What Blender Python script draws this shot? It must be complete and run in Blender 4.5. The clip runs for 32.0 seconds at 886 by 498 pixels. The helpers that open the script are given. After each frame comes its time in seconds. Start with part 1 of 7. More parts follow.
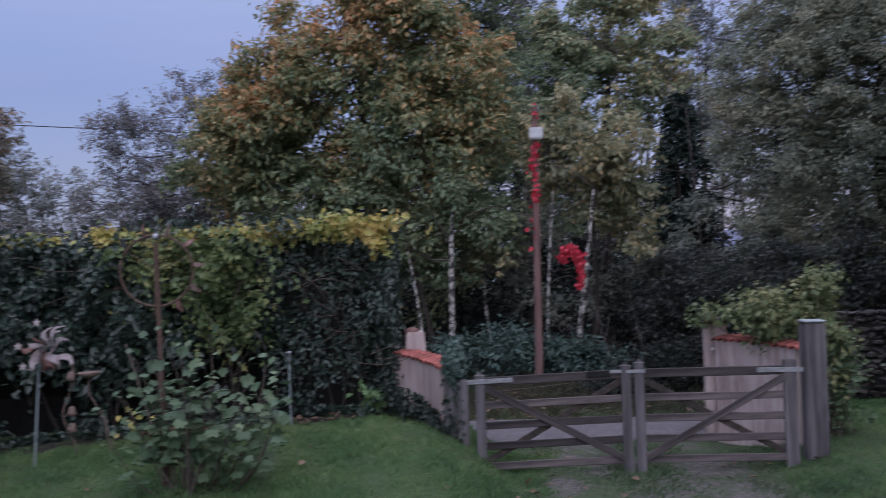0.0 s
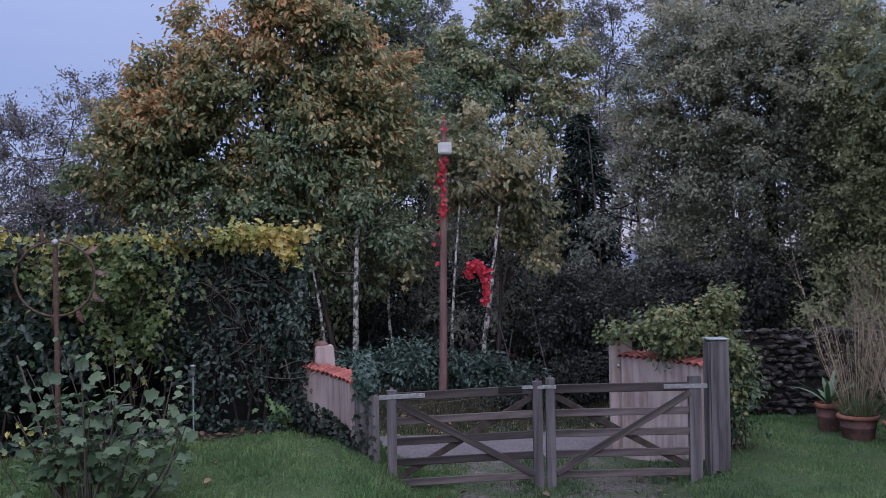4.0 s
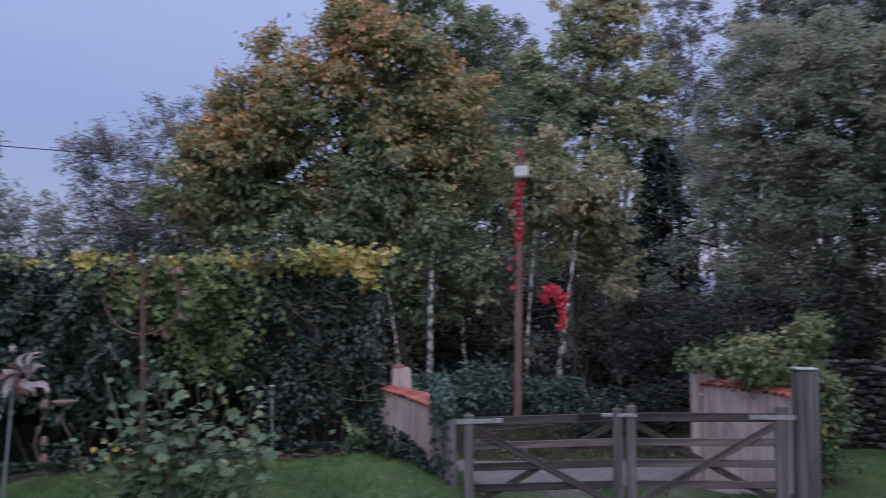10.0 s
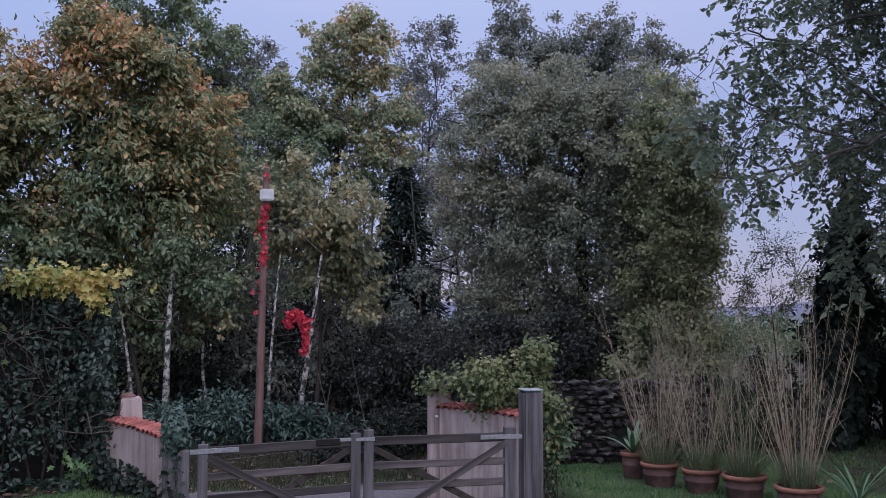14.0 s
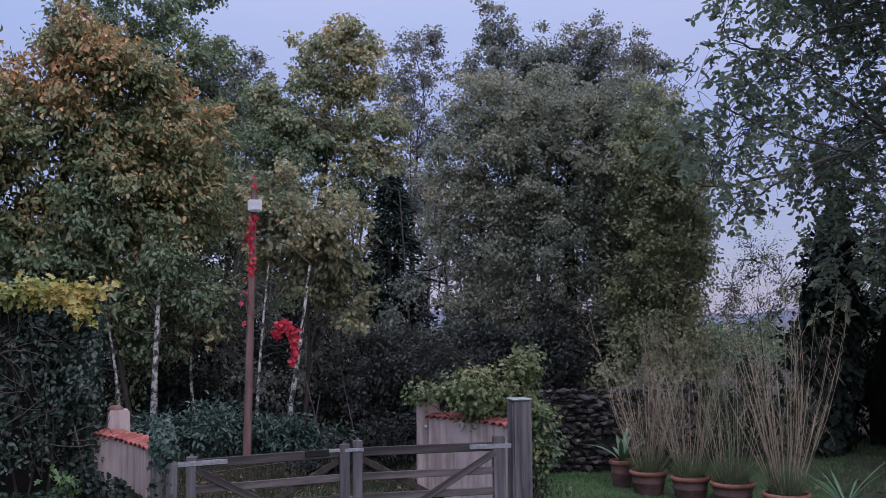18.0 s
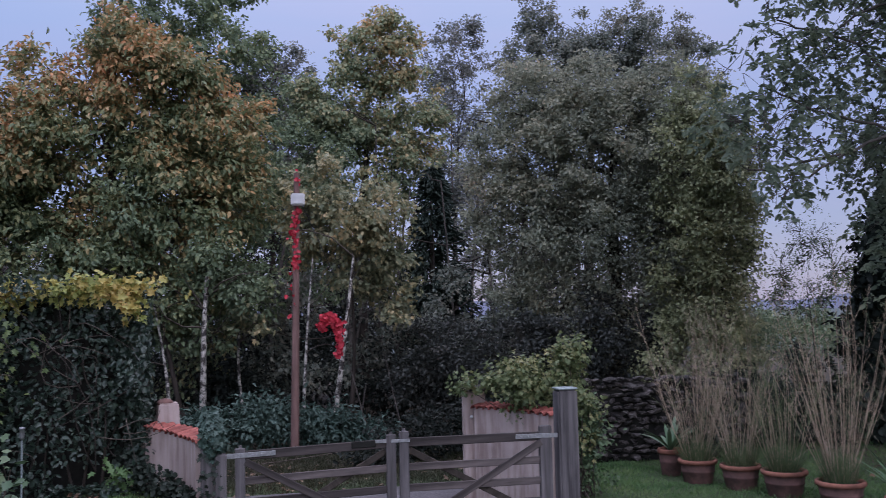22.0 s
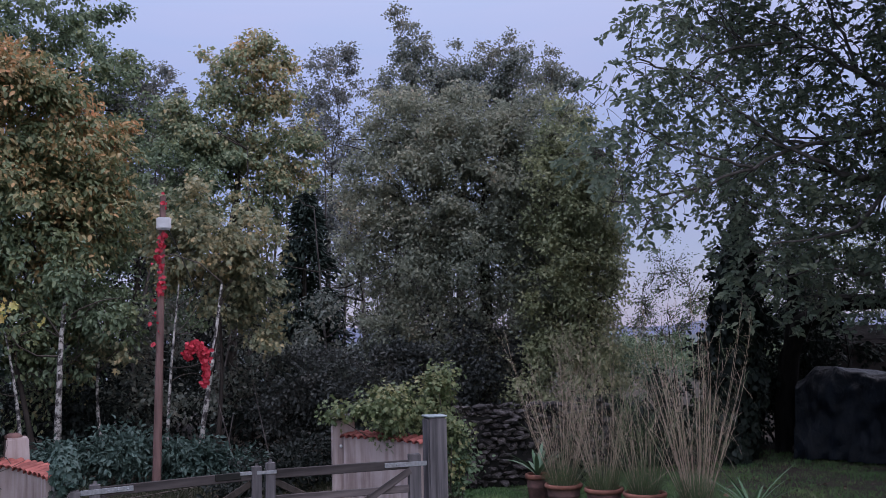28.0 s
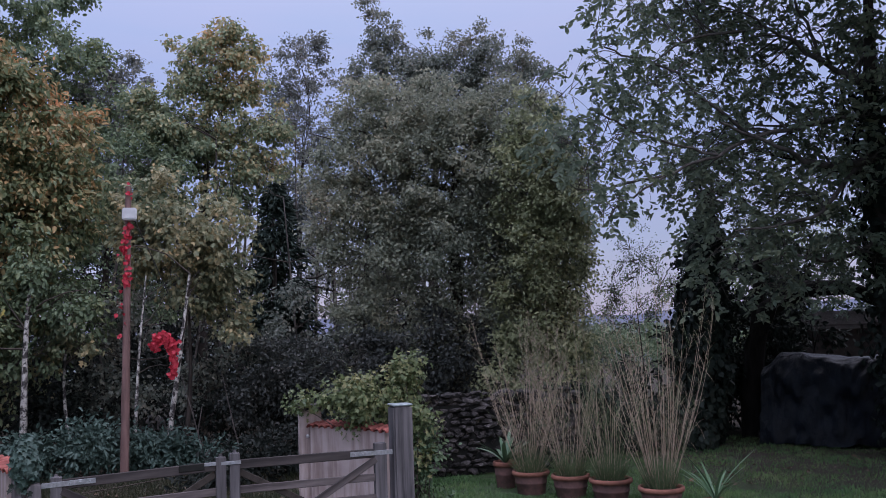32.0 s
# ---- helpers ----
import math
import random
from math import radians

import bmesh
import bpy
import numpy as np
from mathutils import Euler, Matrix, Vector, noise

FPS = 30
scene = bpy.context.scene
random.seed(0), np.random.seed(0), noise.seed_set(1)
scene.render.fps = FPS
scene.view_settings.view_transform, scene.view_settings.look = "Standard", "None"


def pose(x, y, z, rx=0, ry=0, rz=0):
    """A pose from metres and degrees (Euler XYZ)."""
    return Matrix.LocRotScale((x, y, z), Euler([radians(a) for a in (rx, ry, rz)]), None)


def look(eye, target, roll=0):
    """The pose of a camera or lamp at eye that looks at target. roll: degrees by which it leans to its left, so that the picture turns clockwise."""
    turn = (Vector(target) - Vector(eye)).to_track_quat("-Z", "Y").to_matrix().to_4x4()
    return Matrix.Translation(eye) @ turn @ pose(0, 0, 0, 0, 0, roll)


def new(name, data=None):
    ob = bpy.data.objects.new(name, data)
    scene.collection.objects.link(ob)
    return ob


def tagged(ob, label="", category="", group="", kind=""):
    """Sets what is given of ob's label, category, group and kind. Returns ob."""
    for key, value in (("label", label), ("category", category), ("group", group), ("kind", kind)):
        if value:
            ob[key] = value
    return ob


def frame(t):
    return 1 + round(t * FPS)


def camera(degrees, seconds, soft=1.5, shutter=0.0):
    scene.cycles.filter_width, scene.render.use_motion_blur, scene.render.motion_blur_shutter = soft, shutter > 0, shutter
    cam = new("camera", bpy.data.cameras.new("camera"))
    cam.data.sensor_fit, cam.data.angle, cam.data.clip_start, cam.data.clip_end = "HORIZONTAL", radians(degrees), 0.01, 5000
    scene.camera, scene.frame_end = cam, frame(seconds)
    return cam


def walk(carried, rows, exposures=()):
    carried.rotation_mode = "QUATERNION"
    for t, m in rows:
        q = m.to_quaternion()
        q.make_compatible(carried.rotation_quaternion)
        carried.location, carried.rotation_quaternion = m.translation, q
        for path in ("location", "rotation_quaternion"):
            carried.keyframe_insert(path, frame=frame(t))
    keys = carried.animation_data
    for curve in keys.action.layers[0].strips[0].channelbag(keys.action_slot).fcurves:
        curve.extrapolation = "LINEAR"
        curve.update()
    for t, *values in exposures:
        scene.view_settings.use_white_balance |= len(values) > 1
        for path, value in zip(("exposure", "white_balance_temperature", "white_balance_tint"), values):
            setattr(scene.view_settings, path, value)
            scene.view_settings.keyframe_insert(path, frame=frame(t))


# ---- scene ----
cam = camera(51.69, 32.0, soft=0.85, shutter=0.45)
PATH = [
    (0.0, pose(0.216, -0.106, 2.243, 90.25, 0, 4.97) @ pose(0, 0, 0, 0, 0, -2.06)),
    (0.5, pose(0.119, -0.156, 2.269, 89.73, 0, 11.13) @ pose(0, 0, 0, 0, 0, -2.91)),
    (1.0, pose(-0.017, -0.198, 2.277, 90.50, 0, 15.54) @ pose(0, 0, 0, 0, 0, -3.40)),
    (1.5, pose(-0.046, -0.272, 2.272, 91.01, 0, 16.94) @ pose(0, 0, 0, 0, 0, -2.88)),
    (2.0, pose(0.040, -0.171, 2.275, 90.78, 0, 12.12) @ pose(0, 0, 0, 0, 0, -1.78)),
    (2.5, pose(0.067, -0.089, 2.265, 90.48, 0, 5.26) @ pose(0, 0, 0, 0, 0, -0.84)),
    (4.5, pose(-0.033, -0.002, 2.238, 91.41, 0, -1.74) @ pose(0, 0, 0, 0, 0, -0.96)),
    (5.0, pose(-0.069, 0.010, 2.243, 91.96, 0, 4.49) @ pose(0, 0, 0, 0, 0, -0.92)),
    (5.5, pose(-0.123, 0.011, 2.241, 92.26, 0, 10.61) @ pose(0, 0, 0, 0, 0, -1.14)),
    (6.0, pose(-0.144, 0.016, 2.247, 92.47, 0, 14.08) @ pose(0, 0, 0, 0, 0, -1.53)),
    (6.5, pose(-0.134, 0.016, 2.249, 92.60, 0, 15.46) @ pose(0, 0, 0, 0, 0, -1.91)),
    (7.0, pose(-0.132, 0.004, 2.244, 92.76, 0, 15.82) @ pose(0, 0, 0, 0, 0, -2.05)),
    (7.5, pose(-0.132, 0.010, 2.254, 92.79, 0, 15.93) @ pose(0, 0, 0, 0, 0, -2.03)),
    (8.0, pose(-0.135, 0.002, 2.252, 93.41, 0, 15.97) @ pose(0, 0, 0, 0, 0, -1.93)),
    (8.5, pose(-0.125, -0.019, 2.248, 93.60, 0, 15.74) @ pose(0, 0, 0, 0, 0, -1.81)),
    (9.0, pose(-0.120, 0.014, 2.250, 93.73, 0, 13.76) @ pose(0, 0, 0, 0, 0, -1.87)),
    (9.5, pose(-0.098, 0.039, 2.246, 92.77, 0, 8.81) @ pose(0, 0, 0, 0, 0, -1.27)),
    (10.0, pose(-0.085, 0.036, 2.242, 92.49, 0, 2.81) @ pose(0, 0, 0, 0, 0, -0.24)),
    (10.5, pose(-0.023, 0.010, 2.249, 92.37, 0, -5.75) @ pose(0, 0, 0, 0, 0, -0.35)),
    (11.0, pose(-0.001, 0.020, 2.234, 92.00, 0, -10.69) @ pose(0, 0, 0, 0, 0, -0.35)),
    (11.5, pose(0.013, 0.024, 2.252, 92.05, 0, -12.19) @ pose(0, 0, 0, 0, 0, 0.26)),
    (12.0, pose(0.018, 0.020, 2.242, 92.16, 0, -12.90) @ pose(0, 0, 0, 0, 0, 0.28)),
    (12.5, pose(-0.012, 0.028, 2.257, 93.30, 0, -13.05) @ pose(0, 0, 0, 0, 0, 0.38)),
    (13.0, pose(-0.008, 0.013, 2.248, 93.75, 0, -13.28) @ pose(0, 0, 0, 0, 0, 0.26)),
    (13.5, pose(-0.015, 0.039, 2.235, 93.95, 0, -13.03) @ pose(0, 0, 0, 0, 0, 0.15)),
    (15.5, pose(0.018, 0.037, 2.244, 94.09, 0, -12.89) @ pose(0, 0, 0, 0, 0, -0.50)),
    (16.0, pose(0.024, 0.027, 2.238, 94.16, 0, -13.28) @ pose(0, 0, 0, 0, 0, -0.71)),
    (16.5, pose(0.007, 0.031, 2.241, 94.33, 0, -13.63) @ pose(0, 0, 0, 0, 0, -0.66)),
    (17.0, pose(0.015, 0.031, 2.244, 94.43, 0, -13.79) @ pose(0, 0, 0, 0, 0, -0.74)),
    (17.5, pose(-0.011, 0.025, 2.246, 94.61, 0, -13.58) @ pose(0, 0, 0, 0, 0, -0.58)),
    (18.0, pose(-0.005, 0.013, 2.248, 94.59, 0, -13.54) @ pose(0, 0, 0, 0, 0, -0.46)),
    (18.5, pose(-0.022, 0.009, 2.236, 94.58, 0, -13.55) @ pose(0, 0, 0, 0, 0, -0.04)),
    (19.0, pose(-0.032, 0.024, 2.237, 94.39, 0, -13.18) @ pose(0, 0, 0, 0, 0, 0.05)),
    (19.5, pose(-0.047, 0.030, 2.243, 94.31, 0, -10.46) @ pose(0, 0, 0, 0, 0, -0.05)),
    (20.0, pose(-0.047, 0.029, 2.247, 94.34, 0, -9.43) @ pose(0, 0, 0, 0, 0, -0.56)),
    (20.5, pose(-0.039, 0.024, 2.242, 94.37, 0, -8.91) @ pose(0, 0, 0, 0, 0, -0.84)),
    (21.0, pose(-0.028, 0.037, 2.245, 94.32, 0, -8.61) @ pose(0, 0, 0, 0, 0, -1.00)),
    (21.5, pose(-0.010, 0.024, 2.246, 94.10, 0, -8.85) @ pose(0, 0, 0, 0, 0, -1.20)),
    (22.0, pose(0.009, 0.037, 2.239, 94.07, 0, -10.82) @ pose(0, 0, 0, 0, 0, -1.30)),
    (22.5, pose(0.018, 0.016, 2.240, 94.02, 0, -12.41) @ pose(0, 0, 0, 0, 0, -1.35)),
    (23.0, pose(0.015, 0.028, 2.243, 94.12, 0, -12.76) @ pose(0, 0, 0, 0, 0, -1.22)),
    (23.5, pose(0.020, 0.024, 2.242, 94.22, 0, -12.77) @ pose(0, 0, 0, 0, 0, -1.29)),
    (24.0, pose(0.028, 0.028, 2.245, 94.44, 0, -12.86) @ pose(0, 0, 0, 0, 0, -1.52)),
    (24.5, pose(0.023, 0.023, 2.250, 94.67, 0, -13.09) @ pose(0, 0, 0, 0, 0, -1.53)),
    (26.5, pose(0.055, 0.030, 2.246, 95.20, 0, -16.63) @ pose(0, 0, 0, 0, 0, -1.59)),
    (27.0, pose(0.067, 0.044, 2.237, 95.33, 0, -17.48) @ pose(0, 0, 0, 0, 0, -1.52)),
    (27.5, pose(0.067, 0.046, 2.242, 95.45, 0, -18.11) @ pose(0, 0, 0, 0, 0, -1.45)),
    (28.0, pose(0.054, 0.044, 2.250, 95.54, 0, -18.72) @ pose(0, 0, 0, 0, 0, -1.46)),
    (28.5, pose(0.052, 0.037, 2.252, 95.59, 0, -19.15) @ pose(0, 0, 0, 0, 0, -1.44)),
    (29.0, pose(0.060, 0.027, 2.251, 95.68, 0, -19.46) @ pose(0, 0, 0, 0, 0, -1.49)),
    (29.5, pose(0.075, 0.035, 2.249, 95.72, 0, -19.65) @ pose(0, 0, 0, 0, 0, -1.50)),
    (30.0, pose(0.092, 0.047, 2.251, 95.79, 0, -19.88) @ pose(0, 0, 0, 0, 0, -1.53)),
    (30.5, pose(0.106, -0.004, 2.236, 95.84, 0, -19.96) @ pose(0, 0, 0, 0, 0, -1.57)),
    (31.0, pose(0.133, 0.014, 2.234, 95.61, 0, -20.09) @ pose(0, 0, 0, 0, 0, -1.57)),
    (31.5, pose(0.163, 0.008, 2.229, 95.14, 0, -20.17) @ pose(0, 0, 0, 0, 0, -1.74)),
    (32.0, pose(0.172, 0.015, 2.229, 94.88, 0, -20.24) @ pose(0, 0, 0, 0, 0, -1.94)),
]
walk(cam, PATH, exposures=((0.0, -0.1), (1.0, 0.04), (8.0, 0.0), (10.0, -0.08), (11.2, 0.14), (12.2, 0.14), (13.5, 0.0), (32.0, 0.0)))

# ---- sky and light: dusk, overcast, no direct sun ----
world = bpy.data.worlds.new("dusk_sky")
scene.world = world
world.use_nodes = True
wn, wl = world.node_tree.nodes, world.node_tree.links
wn.clear()
w_out = wn.new("ShaderNodeOutputWorld")
w_bg = wn.new("ShaderNodeBackground")
w_sky = wn.new("ShaderNodeTexSky")
w_sky.sky_type, w_sky.sun_disc = "NISHITA", False
w_sky.sun_elevation, w_sky.sun_rotation = radians(6), radians(175)
w_sky.air_density, w_sky.dust_density, w_sky.ozone_density = 1.0, 0.6, 3.0
w_geo = wn.new("ShaderNodeTexCoord")
w_sep = wn.new("ShaderNodeSeparateXYZ")
wl.new(w_geo.outputs["Generated"], w_sep.inputs[0])
w_ramp = wn.new("ShaderNodeValToRGB")
w_ramp.color_ramp.elements[0].position, w_ramp.color_ramp.elements[0].color = 0.0, (0.37, 0.35, 0.54, 1)
w_ramp.color_ramp.elements[1].position, w_ramp.color_ramp.elements[1].color = 0.18, (0.295, 0.33, 0.605, 1)
w_e = w_ramp.color_ramp.elements.new(0.5)
w_e.color = (0.58, 0.63, 0.91, 1)
w_e = w_ramp.color_ramp.elements.new(0.62)
w_e.color = (1.22, 1.25, 1.62, 1)
w_e = w_ramp.color_ramp.elements.new(1.0)
w_e.color = (2.95, 2.95, 3.85, 1)
wl.new(w_sep.outputs["Z"], w_ramp.inputs[0])
w_mix = wn.new("ShaderNodeMix")
w_mix.data_type, w_mix.blend_type = "RGBA", "ADD"
w_mix.inputs["Factor"].default_value = 0.04
w_map = wn.new("ShaderNodeMapping")  # faint streaks of high cloud
w_map.inputs["Scale"].default_value, w_map.inputs["Rotation"].default_value = (1.2, 1.2, 9.0), (0.25, 0.2, 0)
w_noise = wn.new("ShaderNodeTexNoise")
w_noise.inputs["Scale"].default_value, w_noise.inputs["Detail"].default_value = 2.2, 5
wl.new(w_geo.outputs["Generated"], w_map.inputs[0])
wl.new(w_map.outputs[0], w_noise.inputs["Vector"])
w_cloud = wn.new("ShaderNodeValToRGB")
w_cloud.color_ramp.elements[0].position, w_cloud.color_ramp.elements[0].color = 0.35, (0.97, 1.0, 1.02, 1)
w_cloud.color_ramp.elements[1].position, w_cloud.color_ramp.elements[1].color = 0.7, (1.09, 1.02, 1.02, 1)
wl.new(w_noise.outputs["Fac"], w_cloud.inputs[0])
w_veil = wn.new("ShaderNodeMix")
w_veil.data_type, w_veil.blend_type = "RGBA", "MULTIPLY"
w_veil.inputs["Factor"].default_value = 1.0
wl.new(w_ramp.outputs[0], w_veil.inputs["A"])
wl.new(w_cloud.outputs[0], w_veil.inputs["B"])
w_side = wn.new("ShaderNodeValToRGB")  # deeper blue away from the afterglow
w_side.color_ramp.elements[0].position, w_side.color_ramp.elements[0].color = 0.0, (0.85, 0.905, 0.945, 1)
w_side.color_ramp.elements[1].position, w_side.color_ramp.elements[1].color = 1.0, (1.02, 1, 0.97, 1)
w_turn = wn.new("ShaderNodeMapRange")
w_turn.inputs["From Min"].default_value, w_turn.inputs["From Max"].default_value = -0.45, 0.25
wl.new(w_sep.outputs["X"], w_turn.inputs["Value"])
wl.new(w_turn.outputs["Result"], w_side.inputs[0])
w_tint = wn.new("ShaderNodeMix")
w_tint.data_type, w_tint.blend_type = "RGBA", "MULTIPLY"
w_tint.inputs["Factor"].default_value = 1.0
wl.new(w_veil.outputs["Result"], w_tint.inputs["A"])
wl.new(w_side.outputs[0], w_tint.inputs["B"])
wl.new(w_tint.outputs["Result"], w_mix.inputs["A"])
wl.new(w_sky.outputs[0], w_mix.inputs["B"])
wl.new(w_mix.outputs["Result"], w_bg.inputs["Color"])
w_bg.inputs["Strength"].default_value = 1.0
wl.new(w_bg.outputs[0], w_out.inputs[0])

sun = new("sun", bpy.data.lights.new("sun", "SUN"))
sun.data.energy, sun.data.angle, sun.data.color = 1.3, radians(70), (0.92, 0.94, 1.14)
sun.matrix_basis = look((3, -16, 19), (0, 8, 0))


# ---- materials ----
def material(name, rough=0.8, metal=0.0, spec=0.3):
    m = bpy.data.materials.new(name)
    m.use_nodes = True
    b = m.node_tree.nodes["Principled BSDF"]
    b.inputs["Roughness"].default_value, b.inputs["Metallic"].default_value = rough, metal
    b.inputs["Specular IOR Level"].default_value = spec
    return m, m.node_tree.nodes, m.node_tree.links, b


def ramp(nodes, stops):
    r = nodes.new("ShaderNodeValToRGB")
    els = r.color_ramp.elements
    while len(els) < len(stops):
        els.new(0.5)
    for e, (p, c) in zip(els, stops):
        e.position, e.color = p, (*c, 1)
    return r


def noise_of(nodes, links, scale, detail=4, stretch=(1, 1, 1), coords="Object", rough=0.6):
    tc = nodes.new("ShaderNodeTexCoord")
    mp = nodes.new("ShaderNodeMapping")
    mp.inputs["Scale"].default_value = stretch
    n = nodes.new("ShaderNodeTexNoise")
    n.inputs["Scale"].default_value, n.inputs["Detail"].default_value = scale, detail
    n.inputs["Roughness"].default_value = rough
    links.new(tc.outputs[coords], mp.inputs[0])
    links.new(mp.outputs[0], n.inputs["Vector"])
    return n


def mixed(nodes, links, a, b, fac, mode="MIX"):
    m = nodes.new("ShaderNodeMix")
    m.data_type, m.blend_type = "RGBA", mode
    for sock, v in (("A", a), ("B", b)):
        if isinstance(v, tuple):
            m.inputs[sock].default_value = (*v, 1)
        else:
            links.new(v, m.inputs[sock])
    if isinstance(fac, float):
        m.inputs["Factor"].default_value = fac
    else:
        links.new(fac, m.inputs["Factor"])
    return m.outputs["Result"]


def bumped(nodes, links, bsdf, height, strength=0.4, dist=0.01):
    b = nodes.new("ShaderNodeBump")
    b.inputs["Strength"].default_value, b.inputs["Distance"].default_value = strength, dist
    links.new(height, b.inputs["Height"])
    links.new(b.outputs[0], bsdf.inputs["Normal"])


def leaf_material(name, stops, rough=0.5, through_light=0.32, patch=0.5, patch_scale=0.7, spec=0.3, turn=None):
    """Leaves: a colour for each leaf, drifting from branch to branch."""
    m, n, l, b = material(name, rough, 0.0, spec)
    geo = n.new("ShaderNodeNewGeometry")
    big = noise_of(n, l, patch_scale, 2)
    mr = n.new("ShaderNodeMapRange")
    mr.inputs["From Min"].default_value, mr.inputs["From Max"].default_value = 0.3, 0.7
    l.new(big.outputs["Fac"], mr.inputs["Value"])
    mm = n.new("ShaderNodeMix")
    mm.inputs["Factor"].default_value = patch
    l.new(geo.outputs["Random Per Island"], mm.inputs["A"])
    l.new(mr.outputs["Result"], mm.inputs["B"])
    r = ramp(n, stops)
    fac = mm.outputs["Result"]
    if turn:  # leaves turn colour from the top of the tree down
        sep, tc = n.new("ShaderNodeSeparateXYZ"), n.new("ShaderNodeTexCoord")
        l.new(tc.outputs["Object"], sep.inputs[0])
        hi = n.new("ShaderNodeMapRange")
        for k, v in zip(("From Min", "From Max", "To Min", "To Max"), turn):
            hi.inputs[k].default_value = v
        l.new(sep.outputs["Z"], hi.inputs["Value"])
        add = n.new("ShaderNodeMath")
        l.new(hi.outputs["Result"], add.inputs[0])
        l.new(fac, add.inputs[1])
        fac = add.outputs[0]
    l.new(fac, r.inputs[0])
    l.new(r.outputs[0], b.inputs["Base Color"])
    tr = n.new("ShaderNodeBsdfTranslucent")
    l.new(r.outputs[0], tr.inputs["Color"])
    ms = n.new("ShaderNodeMixShader")
    ms.inputs[0].default_value = through_light
    l.new(b.outputs[0], ms.inputs[1])
    l.new(tr.outputs[0], ms.inputs[2])
    l.new(ms.outputs[0], n["Material Output"].inputs[0])
    return m


def solid(name, dark, light, scale, rough=0.8, stretch=(1, 1, 1), bump=0.4, dist=0.01, metal=0.0, spec=0.3, vary=0.0):
    m, n, l, b = material(name, rough, metal, spec)
    fine = noise_of(n, l, scale, 6, stretch)
    wide = noise_of(n, l, scale * 0.13, 3)
    r = ramp(n, [(0.3, dark), (0.7, light)])
    l.new(fine.outputs["Fac"], r.inputs[0])
    shade = ramp(n, [(0.3, (0.72, 0.72, 0.72)), (0.7, (1.0, 1.0, 1.0))])
    l.new(wide.outputs["Fac"], shade.inputs[0])
    c = mixed(n, l, r.outputs[0], shade.outputs[0], 1.0, "MULTIPLY")
    if vary:
        info = n.new("ShaderNodeObjectInfo")
        vr = ramp(n, [(0.0, (1 - vary,) * 3), (1.0, (1 + vary,) * 3)])
        l.new(info.outputs["Random"], vr.inputs[0])
        c = mixed(n, l, c, vr.outputs[0], 1.0, "MULTIPLY")
    l.new(c, b.inputs["Base Color"])
    bumped(n, l, b, fine.outputs["Fac"], bump, dist)
    return m


M = {}
M["chestnut"] = leaf_material("leaf_chestnut", [(0.0, (0.058, 0.085, 0.056)), (0.4, (0.115, 0.12, 0.085)), (0.7, (0.21, 0.155, 0.118)), (1.0, (0.32, 0.22, 0.165))], patch=0.5, patch_scale=0.5)
M["ash"] = leaf_material("leaf_ash", [(0.0, (0.10, 0.10, 0.105)), (0.6, (0.165, 0.158, 0.165)), (1.0, (0.25, 0.20, 0.175))])
M["orange"] = leaf_material("leaf_orange", [(0.0, (0.076, 0.116, 0.062)), (0.42, (0.165, 0.19, 0.092)), (0.62, (0.335, 0.245, 0.115)), (0.84, (0.50, 0.265, 0.125)), (1.0, (0.58, 0.24, 0.12))], patch=0.5, patch_scale=0.6, turn=(2.5, 7.8, -0.3, 0.13))
M["ygreen"] = leaf_material("leaf_yellow_green", [(0.0, (0.092, 0.138, 0.09)), (0.5, (0.198, 0.24, 0.138)), (0.75, (0.35, 0.305, 0.165)), (1.0, (0.51, 0.31, 0.14))], patch=0.5, patch_scale=0.5, turn=(3.0, 10.0, -0.12, 0.09))
M["green"] = leaf_material("leaf_green", [(0.0, (0.081, 0.117, 0.075)), (0.6, (0.155, 0.203, 0.116)), (1.0, (0.277, 0.281, 0.128))])
M["grey"] = leaf_material("leaf_grey", [(0.0, (0.10, 0.115, 0.108)), (0.6, (0.18, 0.188, 0.175)), (1.0, (0.26, 0.225, 0.19))])
M["pale"] = leaf_material("leaf_pale", [(0.0, (0.105, 0.138, 0.088)), (0.5, (0.21, 0.218, 0.128)), (0.85, (0.36, 0.285, 0.15)), (1.0, (0.52, 0.34, 0.175))], patch=0.4)
M["oak"] = leaf_material("leaf_oak", [(0.0, (0.122, 0.144, 0.111)), (0.5, (0.235, 0.255, 0.190)), (0.85, (0.339, 0.325, 0.235)), (1.0, (0.407, 0.316, 0.215))], through_light=0.38, spec=0.25, rough=0.55, patch=0.5, patch_scale=0.5)
M["beech"] = leaf_material("leaf_beech", [(0.0, (0.095, 0.118, 0.105)), (0.5, (0.168, 0.186, 0.155)), (1.0, (0.27, 0.24, 0.185))])
M["thicket"] = leaf_material("leaf_thicket", [(0.0, (0.06, 0.064, 0.064)), (0.6, (0.105, 0.102, 0.1)), (1.0, (0.18, 0.145, 0.125))])
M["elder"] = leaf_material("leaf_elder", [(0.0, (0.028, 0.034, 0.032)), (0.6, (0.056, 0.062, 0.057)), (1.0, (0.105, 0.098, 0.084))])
M["olive"] = leaf_material("leaf_olive", [(0.0, (0.165, 0.195, 0.11)), (0.6, (0.32, 0.335, 0.185)), (1.0, (0.46, 0.42, 0.23))])
M["walnut"] = leaf_material("leaf_walnut", [(0.0, (0.085, 0.115, 0.088)), (0.6, (0.175, 0.215, 0.15)), (1.0, (0.31, 0.335, 0.215))], rough=0.5, through_light=0.5)
